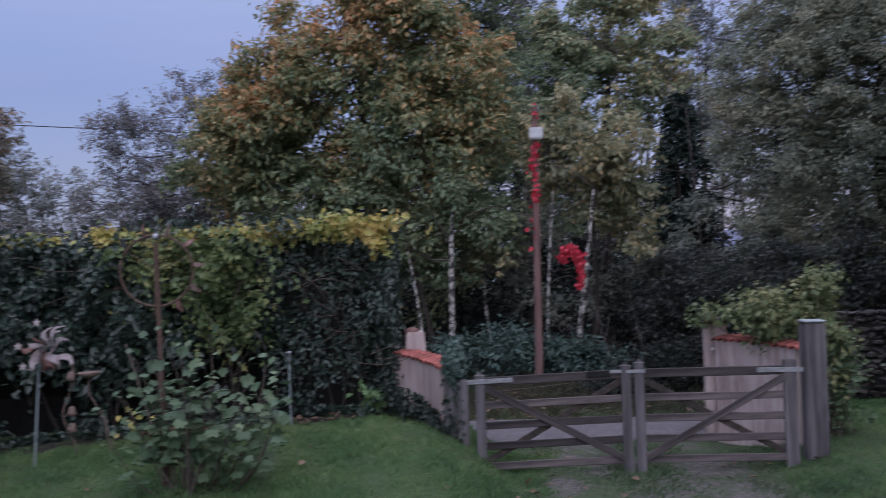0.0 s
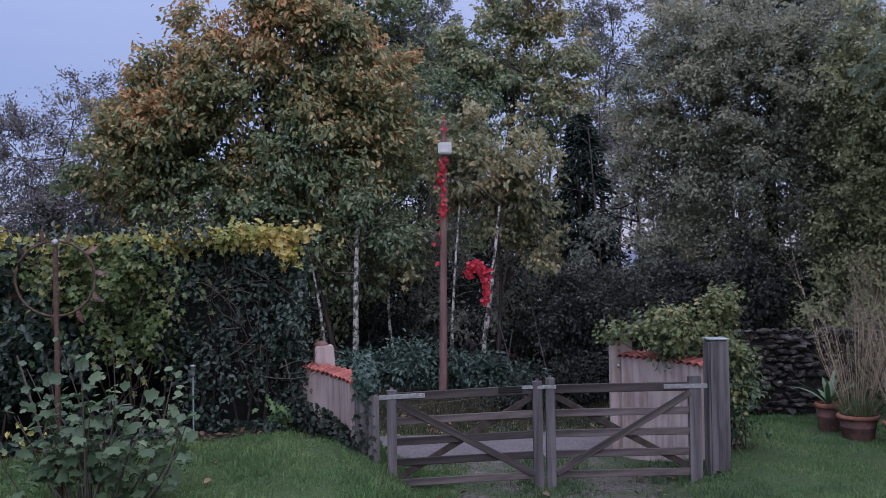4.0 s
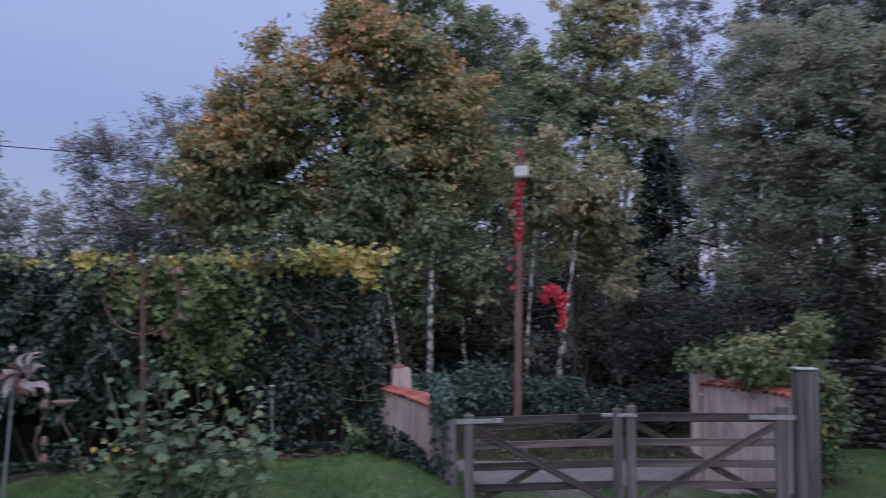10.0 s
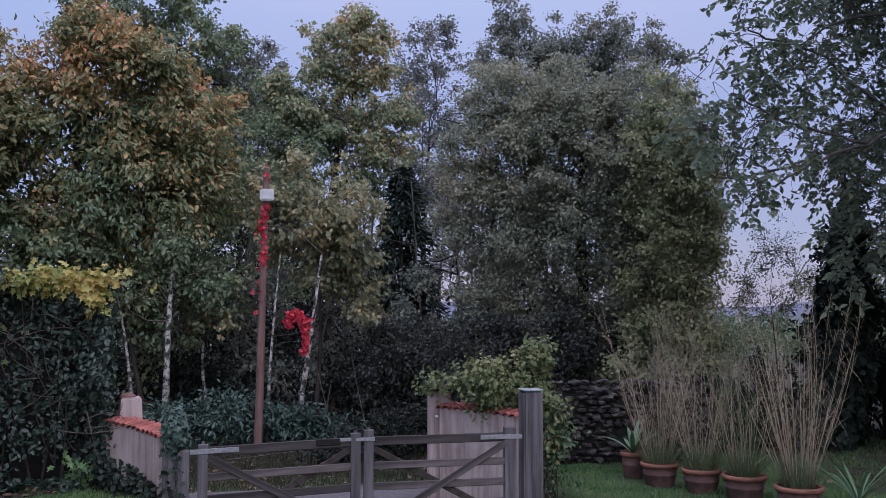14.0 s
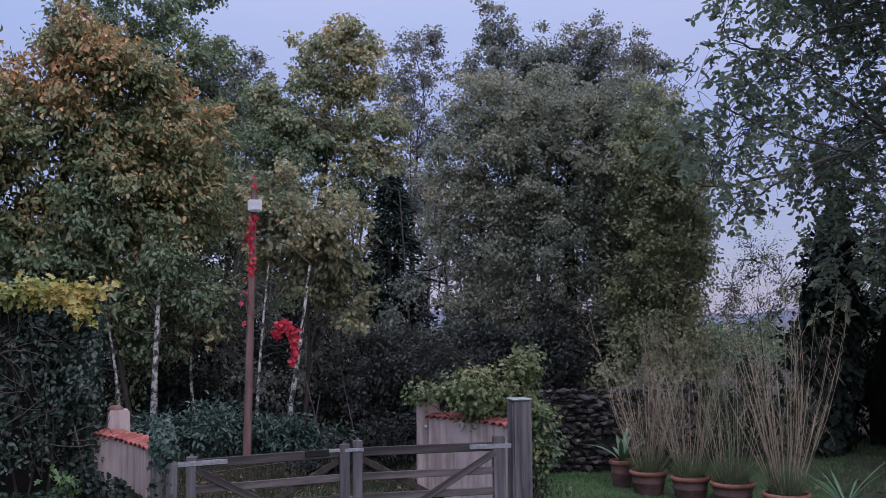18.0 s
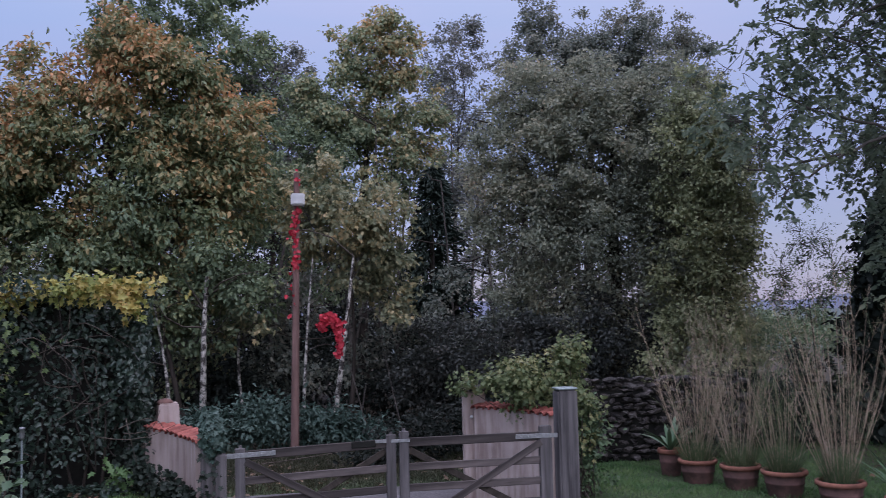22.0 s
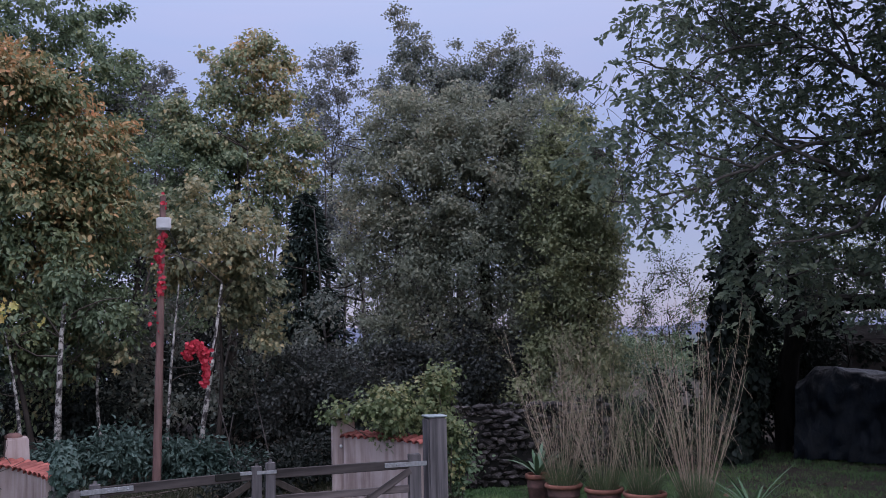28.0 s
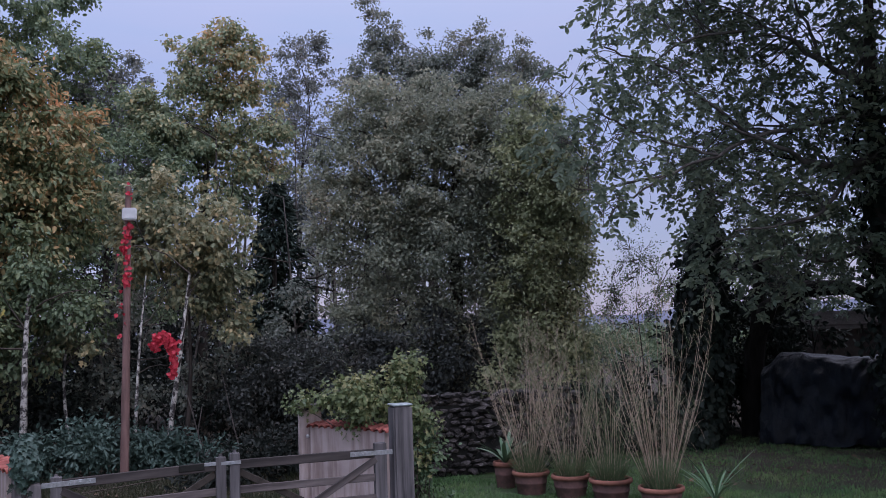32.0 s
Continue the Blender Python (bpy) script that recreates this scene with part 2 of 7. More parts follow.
# ivy green lowered to near black, with the walnut's shade in the colour
M["ivy"] = leaf_material("leaf_ivy_shaded", [(0.0, (0.006, 0.010, 0.008)), (1.0, (0.022, 0.031, 0.023))], rough=0.6, through_light=0.05, spec=0.2)
M["hedge"] = leaf_material("leaf_hedge", [(0.0, (0.013, 0.025, 0.019)), (0.6, (0.029, 0.048, 0.036)), (1.0, (0.064, 0.087, 0.062))], rough=0.4, through_light=0.1, patch=0.35, spec=0.4)
M["gold"] = leaf_material("leaf_gold", [(0.0, (0.13, 0.175, 0.062)), (0.35, (0.25, 0.27, 0.08)), (0.7, (0.41, 0.325, 0.10)), (1.0, (0.47, 0.30, 0.12))], patch=0.5, patch_scale=1.6)
M["climber"] = leaf_material("leaf_climber", [(0.0, (0.052, 0.09, 0.04)), (0.6, (0.13, 0.17, 0.066)), (1.0, (0.29, 0.24, 0.085))], patch=0.45, patch_scale=1.4)
M["shoot"] = leaf_material("leaf_shoot", [(0.0, (0.03, 0.07, 0.03)), (1.0, (0.115, 0.19, 0.07))], through_light=0.2)
M["lime"] = leaf_material("leaf_lime", [(0.0, (0.046, 0.094, 0.036)), (0.5, (0.125, 0.195, 0.07)), (1.0, (0.29, 0.32, 0.10))], through_light=0.3)
M["fig"] = leaf_material("leaf_mallow", [(0.0, (0.034, 0.064, 0.034)), (0.6, (0.066, 0.108, 0.058)), (1.0, (0.13, 0.172, 0.09))], through_light=0.2)
M["vine"] = leaf_material("leaf_vine", [(0.0, (0.056, 0.085, 0.04)), (0.55, (0.135, 0.165, 0.074)), (1.0, (0.29, 0.255, 0.12))], patch=0.45, patch_scale=1.5)
M["red"] = leaf_material("leaf_red_creeper", [(0.0, (0.33, 0.018, 0.035)), (1.0, (0.58, 0.045, 0.075))], through_light=0.3)
M["comfrey"] = leaf_material("leaf_undergrowth", [(0.0, (0.036, 0.066, 0.056)), (1.0, (0.085, 0.13, 0.108))], through_light=0.2)
M["conifer"] = leaf_material("leaf_conifer", [(0.0, (0.020, 0.034, 0.029)), (1.0, (0.050, 0.072, 0.056))], through_light=0.05, rough=0.7)
# brush leaves darkened so the wood's inner shade sits in their colour
M["brush"] = leaf_material("leaf_brush_shaded", [(0.0, (0.010, 0.014, 0.012)), (0.6, (0.022, 0.027, 0.023)), (1.0, (0.05, 0.043, 0.036))], spec=0.15)
M["verge"] = leaf_material("verge_grass", [(0.0, (0.018, 0.028, 0.014)), (0.6, (0.042, 0.045, 0.024)), (1.0, (0.08, 0.056, 0.035))], patch=0.5)
M["litter"] = leaf_material("fallen_leaf", [(0.0, (0.05, 0.032, 0.022)), (0.6, (0.125, 0.078, 0.05)), (1.0, (0.23, 0.15, 0.09))], through_light=0.05)
M["grass"] = leaf_material("grass_blades", [(0.0, (0.040, 0.085, 0.038)), (0.45, (0.085, 0.16, 0.06)), (0.8, (0.135, 0.20, 0.078)), (1.0, (0.21, 0.23, 0.115))], patch=0.65, patch_scale=1.3)
M["drive_grass"] = leaf_material("drive_grass_blades", [(0.0, (0.028, 0.055, 0.026)), (0.6, (0.065, 0.11, 0.048)), (1.0, (0.13, 0.15, 0.085))], patch=0.6, patch_scale=1.3)
M["reed"] = leaf_material("dry_reed", [(0.0, (0.245, 0.178, 0.135)), (0.6, (0.42, 0.325, 0.245)), (1.0, (0.57, 0.465, 0.35))], through_light=0.2)
M["reed_green"] = leaf_material("green_reed", [(0.0, (0.066, 0.100, 0.05)), (0.7, (0.143, 0.175, 0.09)), (1.0, (0.24, 0.23, 0.125))])
M["agave"] = leaf_material("strap_leaf", [(0.0, (0.059, 0.115, 0.064)), (1.0, (0.118, 0.187, 0.100))], through_light=0.1, rough=0.4)
M["bark"] = solid("bark", (0.025, 0.02, 0.017), (0.075, 0.06, 0.052), 9, 0.9, (1, 1, 0.25), 0.9, 0.03)
# darker copy of the bark, with the shade under the crowns in its colour
M["shaded_bark"] = solid("shaded_bark", (0.01, 0.009, 0.008), (0.032, 0.028, 0.025), 9, 0.95, (1, 1, 0.25), 0.9, 0.03, spec=0.1)
M["wood_bark"] = solid("grey_bark", (0.05, 0.043, 0.04), (0.17, 0.148, 0.138), 9, 0.9, (1, 1, 0.25), 0.9, 0.02)
M["twig"] = solid("twig_bark", (0.05, 0.04, 0.035), (0.11, 0.09, 0.075), 20, 0.85)
M["gate_wood"] = solid("weathered_wood", (0.012, 0.01, 0.01), (0.118, 0.096, 0.094), 11, 0.85, (0.1, 1, 1), 0.7, 0.008, vary=0.55)
M["post_wood"] = solid("post_wood", (0.024, 0.022, 0.025), (0.18, 0.162, 0.168), 13, 0.85, (1, 1, 0.05), 0.7, 0.01, vary=0.25)
M["pole_wood"] = solid("creosoted_pole", (0.10, 0.06, 0.054), (0.255, 0.15, 0.137), 10, 0.8, (1, 1, 0.1), 0.5, 0.006)
M["zinc"] = solid("galvanised_steel", (0.2, 0.205, 0.22), (0.36, 0.365, 0.385), 30, 0.5, metal=0.6, bump=0.1)
M["rust"] = solid("rusty_iron", (0.045, 0.027, 0.022), (0.14, 0.085, 0.068), 40, 0.85, bump=0.4, dist=0.003)
M["iron"] = solid("weathered_iron", (0.10, 0.068, 0.056), (0.23, 0.165, 0.14), 40, 0.8, bump=0.3, dist=0.003)
M["shed"] = solid("grimy_plaster", (0.04, 0.034, 0.034), (0.10, 0.085, 0.082), 6, 0.9, bump=0.3)
M["tile"] = solid("clay_roof_tile", (0.19, 0.05, 0.043), (0.33, 0.105, 0.085), 12, 0.85, bump=0.4, vary=0.3)
M["pot"] = solid("terracotta", (0.062, 0.04, 0.038), (0.215, 0.112, 0.098), 7, 0.85, bump=0.25, dist=0.004)
M["pot_rim"] = solid("terracotta_rim", (0.15, 0.062, 0.047), (0.34, 0.142, 0.10), 7, 0.85, bump=0.25, dist=0.004)
M["soil"] = solid("soil", (0.009, 0.007, 0.006), (0.032, 0.025, 0.019), 30, 0.95)
M["stone"] = solid("dry_stone", (0.008, 0.007, 0.007), (0.115, 0.1, 0.096), 12, 0.92, bump=0.8, dist=0.02, vary=0.7)
M["asphalt"] = solid("asphalt", (0.06, 0.056, 0.062), (0.135, 0.122, 0.13), 25, 0.9, bump=0.3)
M["white"] = solid("white_plastic", (0.5, 0.5, 0.52), (0.62, 0.62, 0.64), 8, 0.5, bump=0.05)
M["near_black"] = solid("near_black", (0.006, 0.006, 0.005), (0.016, 0.015, 0.013), 12, 0.85)
M["tin"] = solid("painted_tin", (0.3, 0.25, 0.255), (0.54, 0.47, 0.475), 14, 0.55, metal=0.2, bump=0.1)
M["copper"] = solid("dull_copper", (0.17, 0.085, 0.07), (0.32, 0.19, 0.165), 18, 0.55, metal=0.3, bump=0.1)
M["cable"] = solid("cable_rubber", (0.015, 0.015, 0.018), (0.03, 0.03, 0.035), 10, 0.6)
M["pipe"] = solid("spinner_stake", (0.22, 0.26, 0.27), (0.35, 0.4, 0.42), 20, 0.5, metal=0.4)


def birch_material():
    m, n, l, b = material("birch_bark", 0.75)
    band = noise_of(n, l, 5, 6, (1.4, 1.4, 1.5), rough=0.75)
    r = ramp(n, [(0.46, (0.03, 0.026, 0.025)), (0.53, (0.33, 0.31, 0.285)), (0.76, (0.62, 0.585, 0.54))])
    l.new(band.outputs["Fac"], r.inputs[0])
    l.new(r.outputs[0], b.inputs["Base Color"])
    bumped(n, l, b, band.outputs["Fac"], 0.3)
    return m


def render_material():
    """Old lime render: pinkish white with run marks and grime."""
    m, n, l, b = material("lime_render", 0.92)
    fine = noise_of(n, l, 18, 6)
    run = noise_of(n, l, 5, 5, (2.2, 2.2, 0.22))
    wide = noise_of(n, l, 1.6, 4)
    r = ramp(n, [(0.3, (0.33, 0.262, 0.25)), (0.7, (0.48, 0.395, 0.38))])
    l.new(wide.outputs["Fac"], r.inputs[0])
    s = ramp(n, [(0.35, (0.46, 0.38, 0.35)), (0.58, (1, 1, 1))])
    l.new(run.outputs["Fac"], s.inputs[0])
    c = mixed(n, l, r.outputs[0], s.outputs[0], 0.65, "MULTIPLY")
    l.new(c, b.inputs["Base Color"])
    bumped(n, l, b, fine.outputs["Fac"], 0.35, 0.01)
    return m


def tarp_material():
    m, n, l, b = material("plastic_tarpaulin", 0.36, 0.0, 0.2)
    w = noise_of(n, l, 3, 6)
    r = ramp(n, [(0.3, (0.002, 0.003, 0.004)), (0.75, (0.007, 0.011, 0.017))])
    l.new(w.outputs["Fac"], r.inputs[0])
    l.new(r.outputs[0], b.inputs["Base Color"])
    f = noise_of(n, l, 6, 9, (1, 1, 0.5), rough=0.7)
    bumped(n, l, b, f.outputs["Fac"], 0.9, 0.06)
    return m


def ground_material():
    """Lawn soil, gravel on the drive, leaf litter in the wood, and the walnut's shade painted in the litter colour."""
    m, n, l, b = material("ground", 0.95)
    tc = n.new("ShaderNodeTexCoord")
    sep = n.new("ShaderNodeSeparateXYZ")
    l.new(tc.outputs["Object"], sep.inputs[0])
    fine = noise_of(n, l, 24, 6)
    mid = noise_of(n, l, 1.7, 5)
    turf = ramp(n, [(0.3, (0.018, 0.03, 0.012)), (0.7, (0.045, 0.075, 0.026))])
    l.new(fine.outputs["Fac"], turf.inputs[0])
    grit = ramp(n, [(0.3, (0.022, 0.02, 0.018)), (0.7, (0.13, 0.115, 0.11))])
    l.new(fine.outputs["Fac"], grit.inputs[0])
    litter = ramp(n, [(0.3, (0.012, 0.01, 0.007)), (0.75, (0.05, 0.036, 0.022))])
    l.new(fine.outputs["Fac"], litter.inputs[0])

    def band(sock, lo, hi, soft):
        out = []
        for edge, flip in ((lo, 1), (hi, -1)):
            r = n.new("ShaderNodeMapRange")
            r.interpolation_type = "SMOOTHSTEP"
            r.inputs["From Min"].default_value, r.inputs["From Max"].default_value = edge - soft * flip, edge + soft * flip
            wob = n.new("ShaderNodeMath")
            wob.operation = "MULTIPLY_ADD"
            l.new(mid.outputs["Fac"], wob.inputs[0])
            wob.inputs[1].default_value = 0.9
            l.new(sock, wob.inputs[2])
            l.new(wob.outputs[0], r.inputs["Value"])
            out.append(r.outputs["Result"])
        p = n.new("ShaderNodeMath")
        p.operation = "MULTIPLY"
        l.new(out[0], p.inputs[0])
        l.new(out[1], p.inputs[1])
        return p.outputs[0]

    drive = n.new("ShaderNodeMath")
    drive.operation = "MULTIPLY"
    l.new(band(sep.outputs["X"], 0.75, 3.3, 0.25), drive.inputs[0])
    l.new(band(sep.outputs["Y"], 4.0, 12.3, 0.4), drive.inputs[1])
    patch = ramp(n, [(0.42, (0.15, 0.15, 0.15)), (0.58, (1, 1, 1))])
    l.new(mid.outputs["Fac"], patch.inputs[0])
    dm = n.new("ShaderNodeMath")
    dm.operation = "MULTIPLY"
    l.new(drive.outputs[0], dm.inputs[0])
    l.new(patch.outputs[0], dm.inputs[1])
    c = mixed(n, l, turf.outputs[0], grit.outputs[0], dm.outputs[0])
    c = mixed(n, l, c, litter.outputs[0], band(sep.outputs["Y"], 14.2, 45.0, 0.8))
    # the walnut's shade on the lawn, painted with the dark litter colour
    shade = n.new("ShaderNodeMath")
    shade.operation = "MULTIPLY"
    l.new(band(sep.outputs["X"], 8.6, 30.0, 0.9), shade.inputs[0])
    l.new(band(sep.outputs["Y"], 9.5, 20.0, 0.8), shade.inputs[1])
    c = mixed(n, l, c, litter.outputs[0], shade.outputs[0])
    # distance haze put into the far ground's colour
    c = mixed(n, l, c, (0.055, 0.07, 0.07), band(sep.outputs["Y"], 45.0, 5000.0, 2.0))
    l.new(c, b.inputs["Base Color"])
    bumped(n, l, b, fine.outputs["Fac"], 0.6, 0.03)
    return m


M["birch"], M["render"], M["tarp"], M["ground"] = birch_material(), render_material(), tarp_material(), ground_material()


# ---- tools ----
def empty(name, x, y, z):
    ob = new(name)
    ob.matrix_basis = Matrix.Translation((x, y, z))
    ob.empty_display_size = 0.1
    return ob


def attach(ob, parent):
    if parent is not None:
        ob.parent = parent
        ob.matrix_parent_inverse = parent.matrix_basis.inverted()
    return ob


def part(name, bm, mat, parent=None, label="", at=None, smooth=False):
    """Links a bmesh as one mesh object under a thing or a part."""
    me = bpy.data.meshes.new(name)
    bm.to_mesh(me)
    bm.free()
    if smooth:
        me.polygons.foreach_set("use_smooth", [True] * len(me.polygons))
    me.materials.append(mat)
    ob = new(name, me)
    if at is not None:
        ob.matrix_basis = at
    attach(ob, parent)
    return tagged(ob, label) if label else ob


def arrays(name, verts, faces, mat, parent=None, label="", smooth=False):
    """A mesh object from numpy vertices and faces that all have the same number of corners."""
    verts, faces = np.asarray(verts, np.float32), np.asarray(faces, np.int32)
    me = bpy.data.meshes.new(name)
    n, k = faces.shape
    me.vertices.add(len(verts))
    me.vertices.foreach_set("co", verts.ravel())
    me.loops.add(n * k)
    me.loops.foreach_set("vertex_index", faces.ravel())
    me.polygons.add(n)
    me.polygons.foreach_set("loop_start", np.arange(0, n * k, k, dtype=np.int32))
    if smooth:
        me.polygons.foreach_set("use_smooth", np.ones(n, bool))
    me.update(calc_edges=True)
    me.materials.append(mat)
    ob = new(name, me)
    attach(ob, parent)
    return tagged(ob, label) if label else ob


class Tubes:
    """Gathers tapered tubes into one mesh."""

    def __init__(self, sides=6):
        self.v, self.f, self.n, self.sides = [], [], 0, sides

    def add(self, points, radii, wobble=0.0, rng=None):
        points = np.asarray(points, float)
        radii = np.broadcast_to(np.asarray(radii, float), (len(points),))
        k = self.sides
        d = np.gradient(points, axis=0)
        d /= np.linalg.norm(d, axis=1, keepdims=True) + 1e-9
        ref = np.where(np.abs(d[:, 2:3]) > 0.9, [[1.0, 0, 0]], [[0, 0, 1.0]])
        a = np.cross(d, ref)
        a /= np.linalg.norm(a, axis=1, keepdims=True) + 1e-9
        b = np.cross(d, a)
        ang = np.arange(k) * 2 * np.pi / k
        ring = np.cos(ang)[None, :, None] * a[:, None] + np.sin(ang)[None, :, None] * b[:, None]
        r = radii[:, None, None]
        if wobble:
            r = r * (1 + wobble * (rng.random((len(points), k, 1)) - 0.5))
        self.v.append((points[:, None] + ring * r).reshape(-1, 3))
        i, j = np.meshgrid(np.arange(len(points) - 1), np.arange(k), indexing="ij")
        j2 = (j + 1) % k
        f = np.stack([i * k + j, i * k + j2, (i + 1) * k + j2, (i + 1) * k + j], -1).reshape(-1, 4)
        self.f.append(f + self.n)
        self.n += len(points) * k

    def make(self, name, mat, parent=None, label=""):
        return arrays(name, np.concatenate(self.v), np.concatenate(self.f), mat, parent, label, True)


def tube(name, points, radii, mat, parent=None, label="", sides=6, wobble=0.0, rng=None):
    """One tapered tube as an object of its own."""
    t = Tubes(sides)
    t.add(points, radii, wobble, rng)
    return t.make(name, mat, parent, label)


def bow(p, q, bend, rng, n=6, sag=0.0):
    """A curved run of points from p to q."""
    p, q = np.asarray(p, float), np.asarray(q, float)
    t = np.linspace(0, 1, n)[:, None]
    off = rng.normal(0, 1, 3) * bend * np.linalg.norm(q - p)
    return p + (q - p) * t + off * np.sin(np.pi * t) + np.array([0, 0, -sag]) * np.sin(np.pi * t)


LEAF_SHAPES = {
    "diamond": ([(0, 0, 0), (0.42, 0.5, 0.14), (1, 0, -0.06), (0.42, -0.5, 0.14)], [(0, 3, 2), (0, 2, 1)]),
    "oval": ([(0, 0, 0), (0.25, 0.42, 0.12), (0.62, 0.44, 0.1), (1, 0, -0.1), (0.62, -0.44, 0.1), (0.25, -0.42, 0.12)], [(0, 5, 4, 3), (0, 3, 2, 1)]),
    "lobed": ([(0, 0, 0), (0.05, 0.45, 0.05), (0.35, 0.28, 0.05), (0.55, 0.62, 0.02), (0.62, 0.22, 0.05), (1.0, 0, -0.1),
               (0.62, -0.22, 0.05), (0.55, -0.62, 0.02), (0.35, -0.28, 0.05), (0.05, -0.45, 0.05)], [(0, 5, 4, 3, 2, 1), (0, 9, 8, 7, 6, 5)]),
    "palmate": ([(0, 0, 0), (-0.07, 0.32, 0.03), (0.2, 0.57, -0.02), (0.4, 0.4, 0.06), (0.7, 0.5, -0.02), (0.79, 0.21, 0.04), (1.0, 0, -0.1),
                 (0.79, -0.21, 0.04), (0.7, -0.5, -0.02), (0.4, -0.4, 0.06), (0.2, -0.57, -0.02), (-0.07, -0.32, 0.03)], [(0, 6, 5, 4, 3, 2, 1), (0, 11, 10, 9, 8, 7, 6)]),
    "blade": ([(0, 0.5, 0), (0, -0.5, 0), (0.6, -0.35, 0), (1, 0, -0.12), (0.6, 0.35, 0)], [(0, 1, 2, 4), (4, 2, 3, 3)]),
}


def leaves(name, at, ahead, up, length, width, shape, mat, parent=None, label=""):
    """Many leaves in one mesh: each at a place, pointing ahead, with its upper side towards up."""
    base, faces = LEAF_SHAPES[shape]
    base = np.array(base, float)
    ahead = ahead / (np.linalg.norm(ahead, axis=1, keepdims=True) + 1e-9)
    side = np.cross(up, ahead)
    side /= np.linalg.norm(side, axis=1, keepdims=True) + 1e-9
    nor = np.cross(ahead, side)
    L, W = np.asarray(length)[:, None, None], np.asarray(width)[:, None, None]
    v = at[:, None] + base[None, :, 0:1] * ahead[:, None] * L + base[None, :, 1:2] * side[:, None] * W + base[None, :, 2:3] * nor[:, None] * L
    if shape == "blade":
        faces = [(0, 1, 2), (0, 2, 4), (4, 2, 3)]
    f = np.array(faces)[None] + (np.arange(len(at)) * len(base))[:, None, None]
    return arrays(name, v.reshape(-1, 3), f.reshape(-1, f.shape[-1]), mat, parent, label)


def in_lobes(lobes, count, rng, shell=0.45, ragged=0.2):
    """Places in ellipsoids, more of them near the skin; also the lobe's centre for each."""
    lobes = np.array(lobes, float)
    w = (lobes[:, 3] * lobes[:, 4] * lobes[:, 5]) ** 0.75
    pick = rng.choice(len(lobes), count, p=w / w.sum())
    u = rng.normal(0, 1, (count, 3))
    u /= np.linalg.norm(u, axis=1, keepdims=True)
    r = rng.random((count, 1)) ** shell * (1 + ragged * rng.normal(0, 1, (count, 1)))
    return lobes[pick, :3] + u * r * lobes[pick, 3:6], lobes[pick, :3], u


def in_tufts(lobes, count, rng, flat=0.8, tuft=1.0):
    """Twigs gathered in tufts that sit on the skin of ellipsoids, with gaps between: their tips, starts and outward directions."""
    mids, size, out, w = [], [], [], []
    for x, y, z, a, b, c in lobes:
        r = (a * b * c) ** (1 / 3)
        s = (0.15 + 0.09 * r) * tuft
        k = int(min(60, max(6, 1.5 * (r / s) ** 2)))
        u = rng.normal(0, 1, (k, 3)) + [0, -0.25, 0.15]
        u /= np.linalg.norm(u, axis=1, keepdims=True)
        far = 0.55 + 0.45 * rng.random(k) ** 0.6
        far = np.where((rng.random(k) < 0.14) & (u[:, 2] > -0.3), 1.02 + 0.17 * rng.random(k), far)
        mids.append(np.array([x, y, z]) + u * far[:, None] * [a, b, c])
        q = s * (0.6 + 0.8 * rng.random(k)) * np.where(far > 1.0, 0.7, 1.0)
        size.append(q)
        w.append(q ** 2)
        out.append(u)
    mids, size, out, w = (np.concatenate(v) for v in (mids, size, out, w))
    pick = rng.choice(len(mids), count, p=w / w.sum())
    v = rng.normal(0, 0.75, (count, 3)) + 0.55 * out[pick] + [0, 0, 0.25]
    v /= np.linalg.norm(v, axis=1, keepdims=True) + 1e-9
    q = size[pick][:, None]
    return mids[pick] + v * q * (0.7 + 0.75 * rng.random((count, 1))) * [1, 1, flat], mids[pick] - out[pick] * q * 0.5, v


def foliage(lobes, twigs, per, rng, reach=0.35, droop=0.35, spread=0.06, size=(0.16, 0.08), sprays=False, flat=0.8, share=0.8, tuft=1.0):
    """Leaves set along short twigs: places, directions, upper sides, lengths, widths, and the twigs' ends."""
    k = int(twigs * share) if sprays else 0
    tip, mid, u = in_lobes(lobes, twigs - k, rng)
    start = tip - (tip - mid) * 0.3 - u * reach * 0.4
    if k:
        t2, s2, u2 = in_tufts(lobes, k, rng, flat, tuft)
        tip, start, u = np.concatenate([tip, t2]), np.concatenate([start, s2]), np.concatenate([u, u2])
    d = tip - start
    s = rng.random((twigs, per, 1)) ** 0.7
    at = start[:, None] + d[:, None] * (0.2 + 0.9 * s) + rng.normal(0, spread, (twigs, per, 3)) * [1.2, 1.2, 0.8]
    dn = d / (np.linalg.norm(d, axis=1, keepdims=True) + 1e-9)
    ahead = dn[:, None] * 0.55 + rng.normal(0, 0.5, (twigs, per, 3)) - np.array([0, 0, droop])
    up = rng.normal(0, 0.5, (twigs, per, 3)) + np.array([0, -0.3, 0.45]) + 0.85 * u[:, None]
    n = twigs * per
    k = 0.6 + 0.7 * rng.random(n)
    return at.reshape(n, 3), ahead.reshape(n, 3), up.reshape(n, 3), size[0] * k, size[1] * k, start, tip


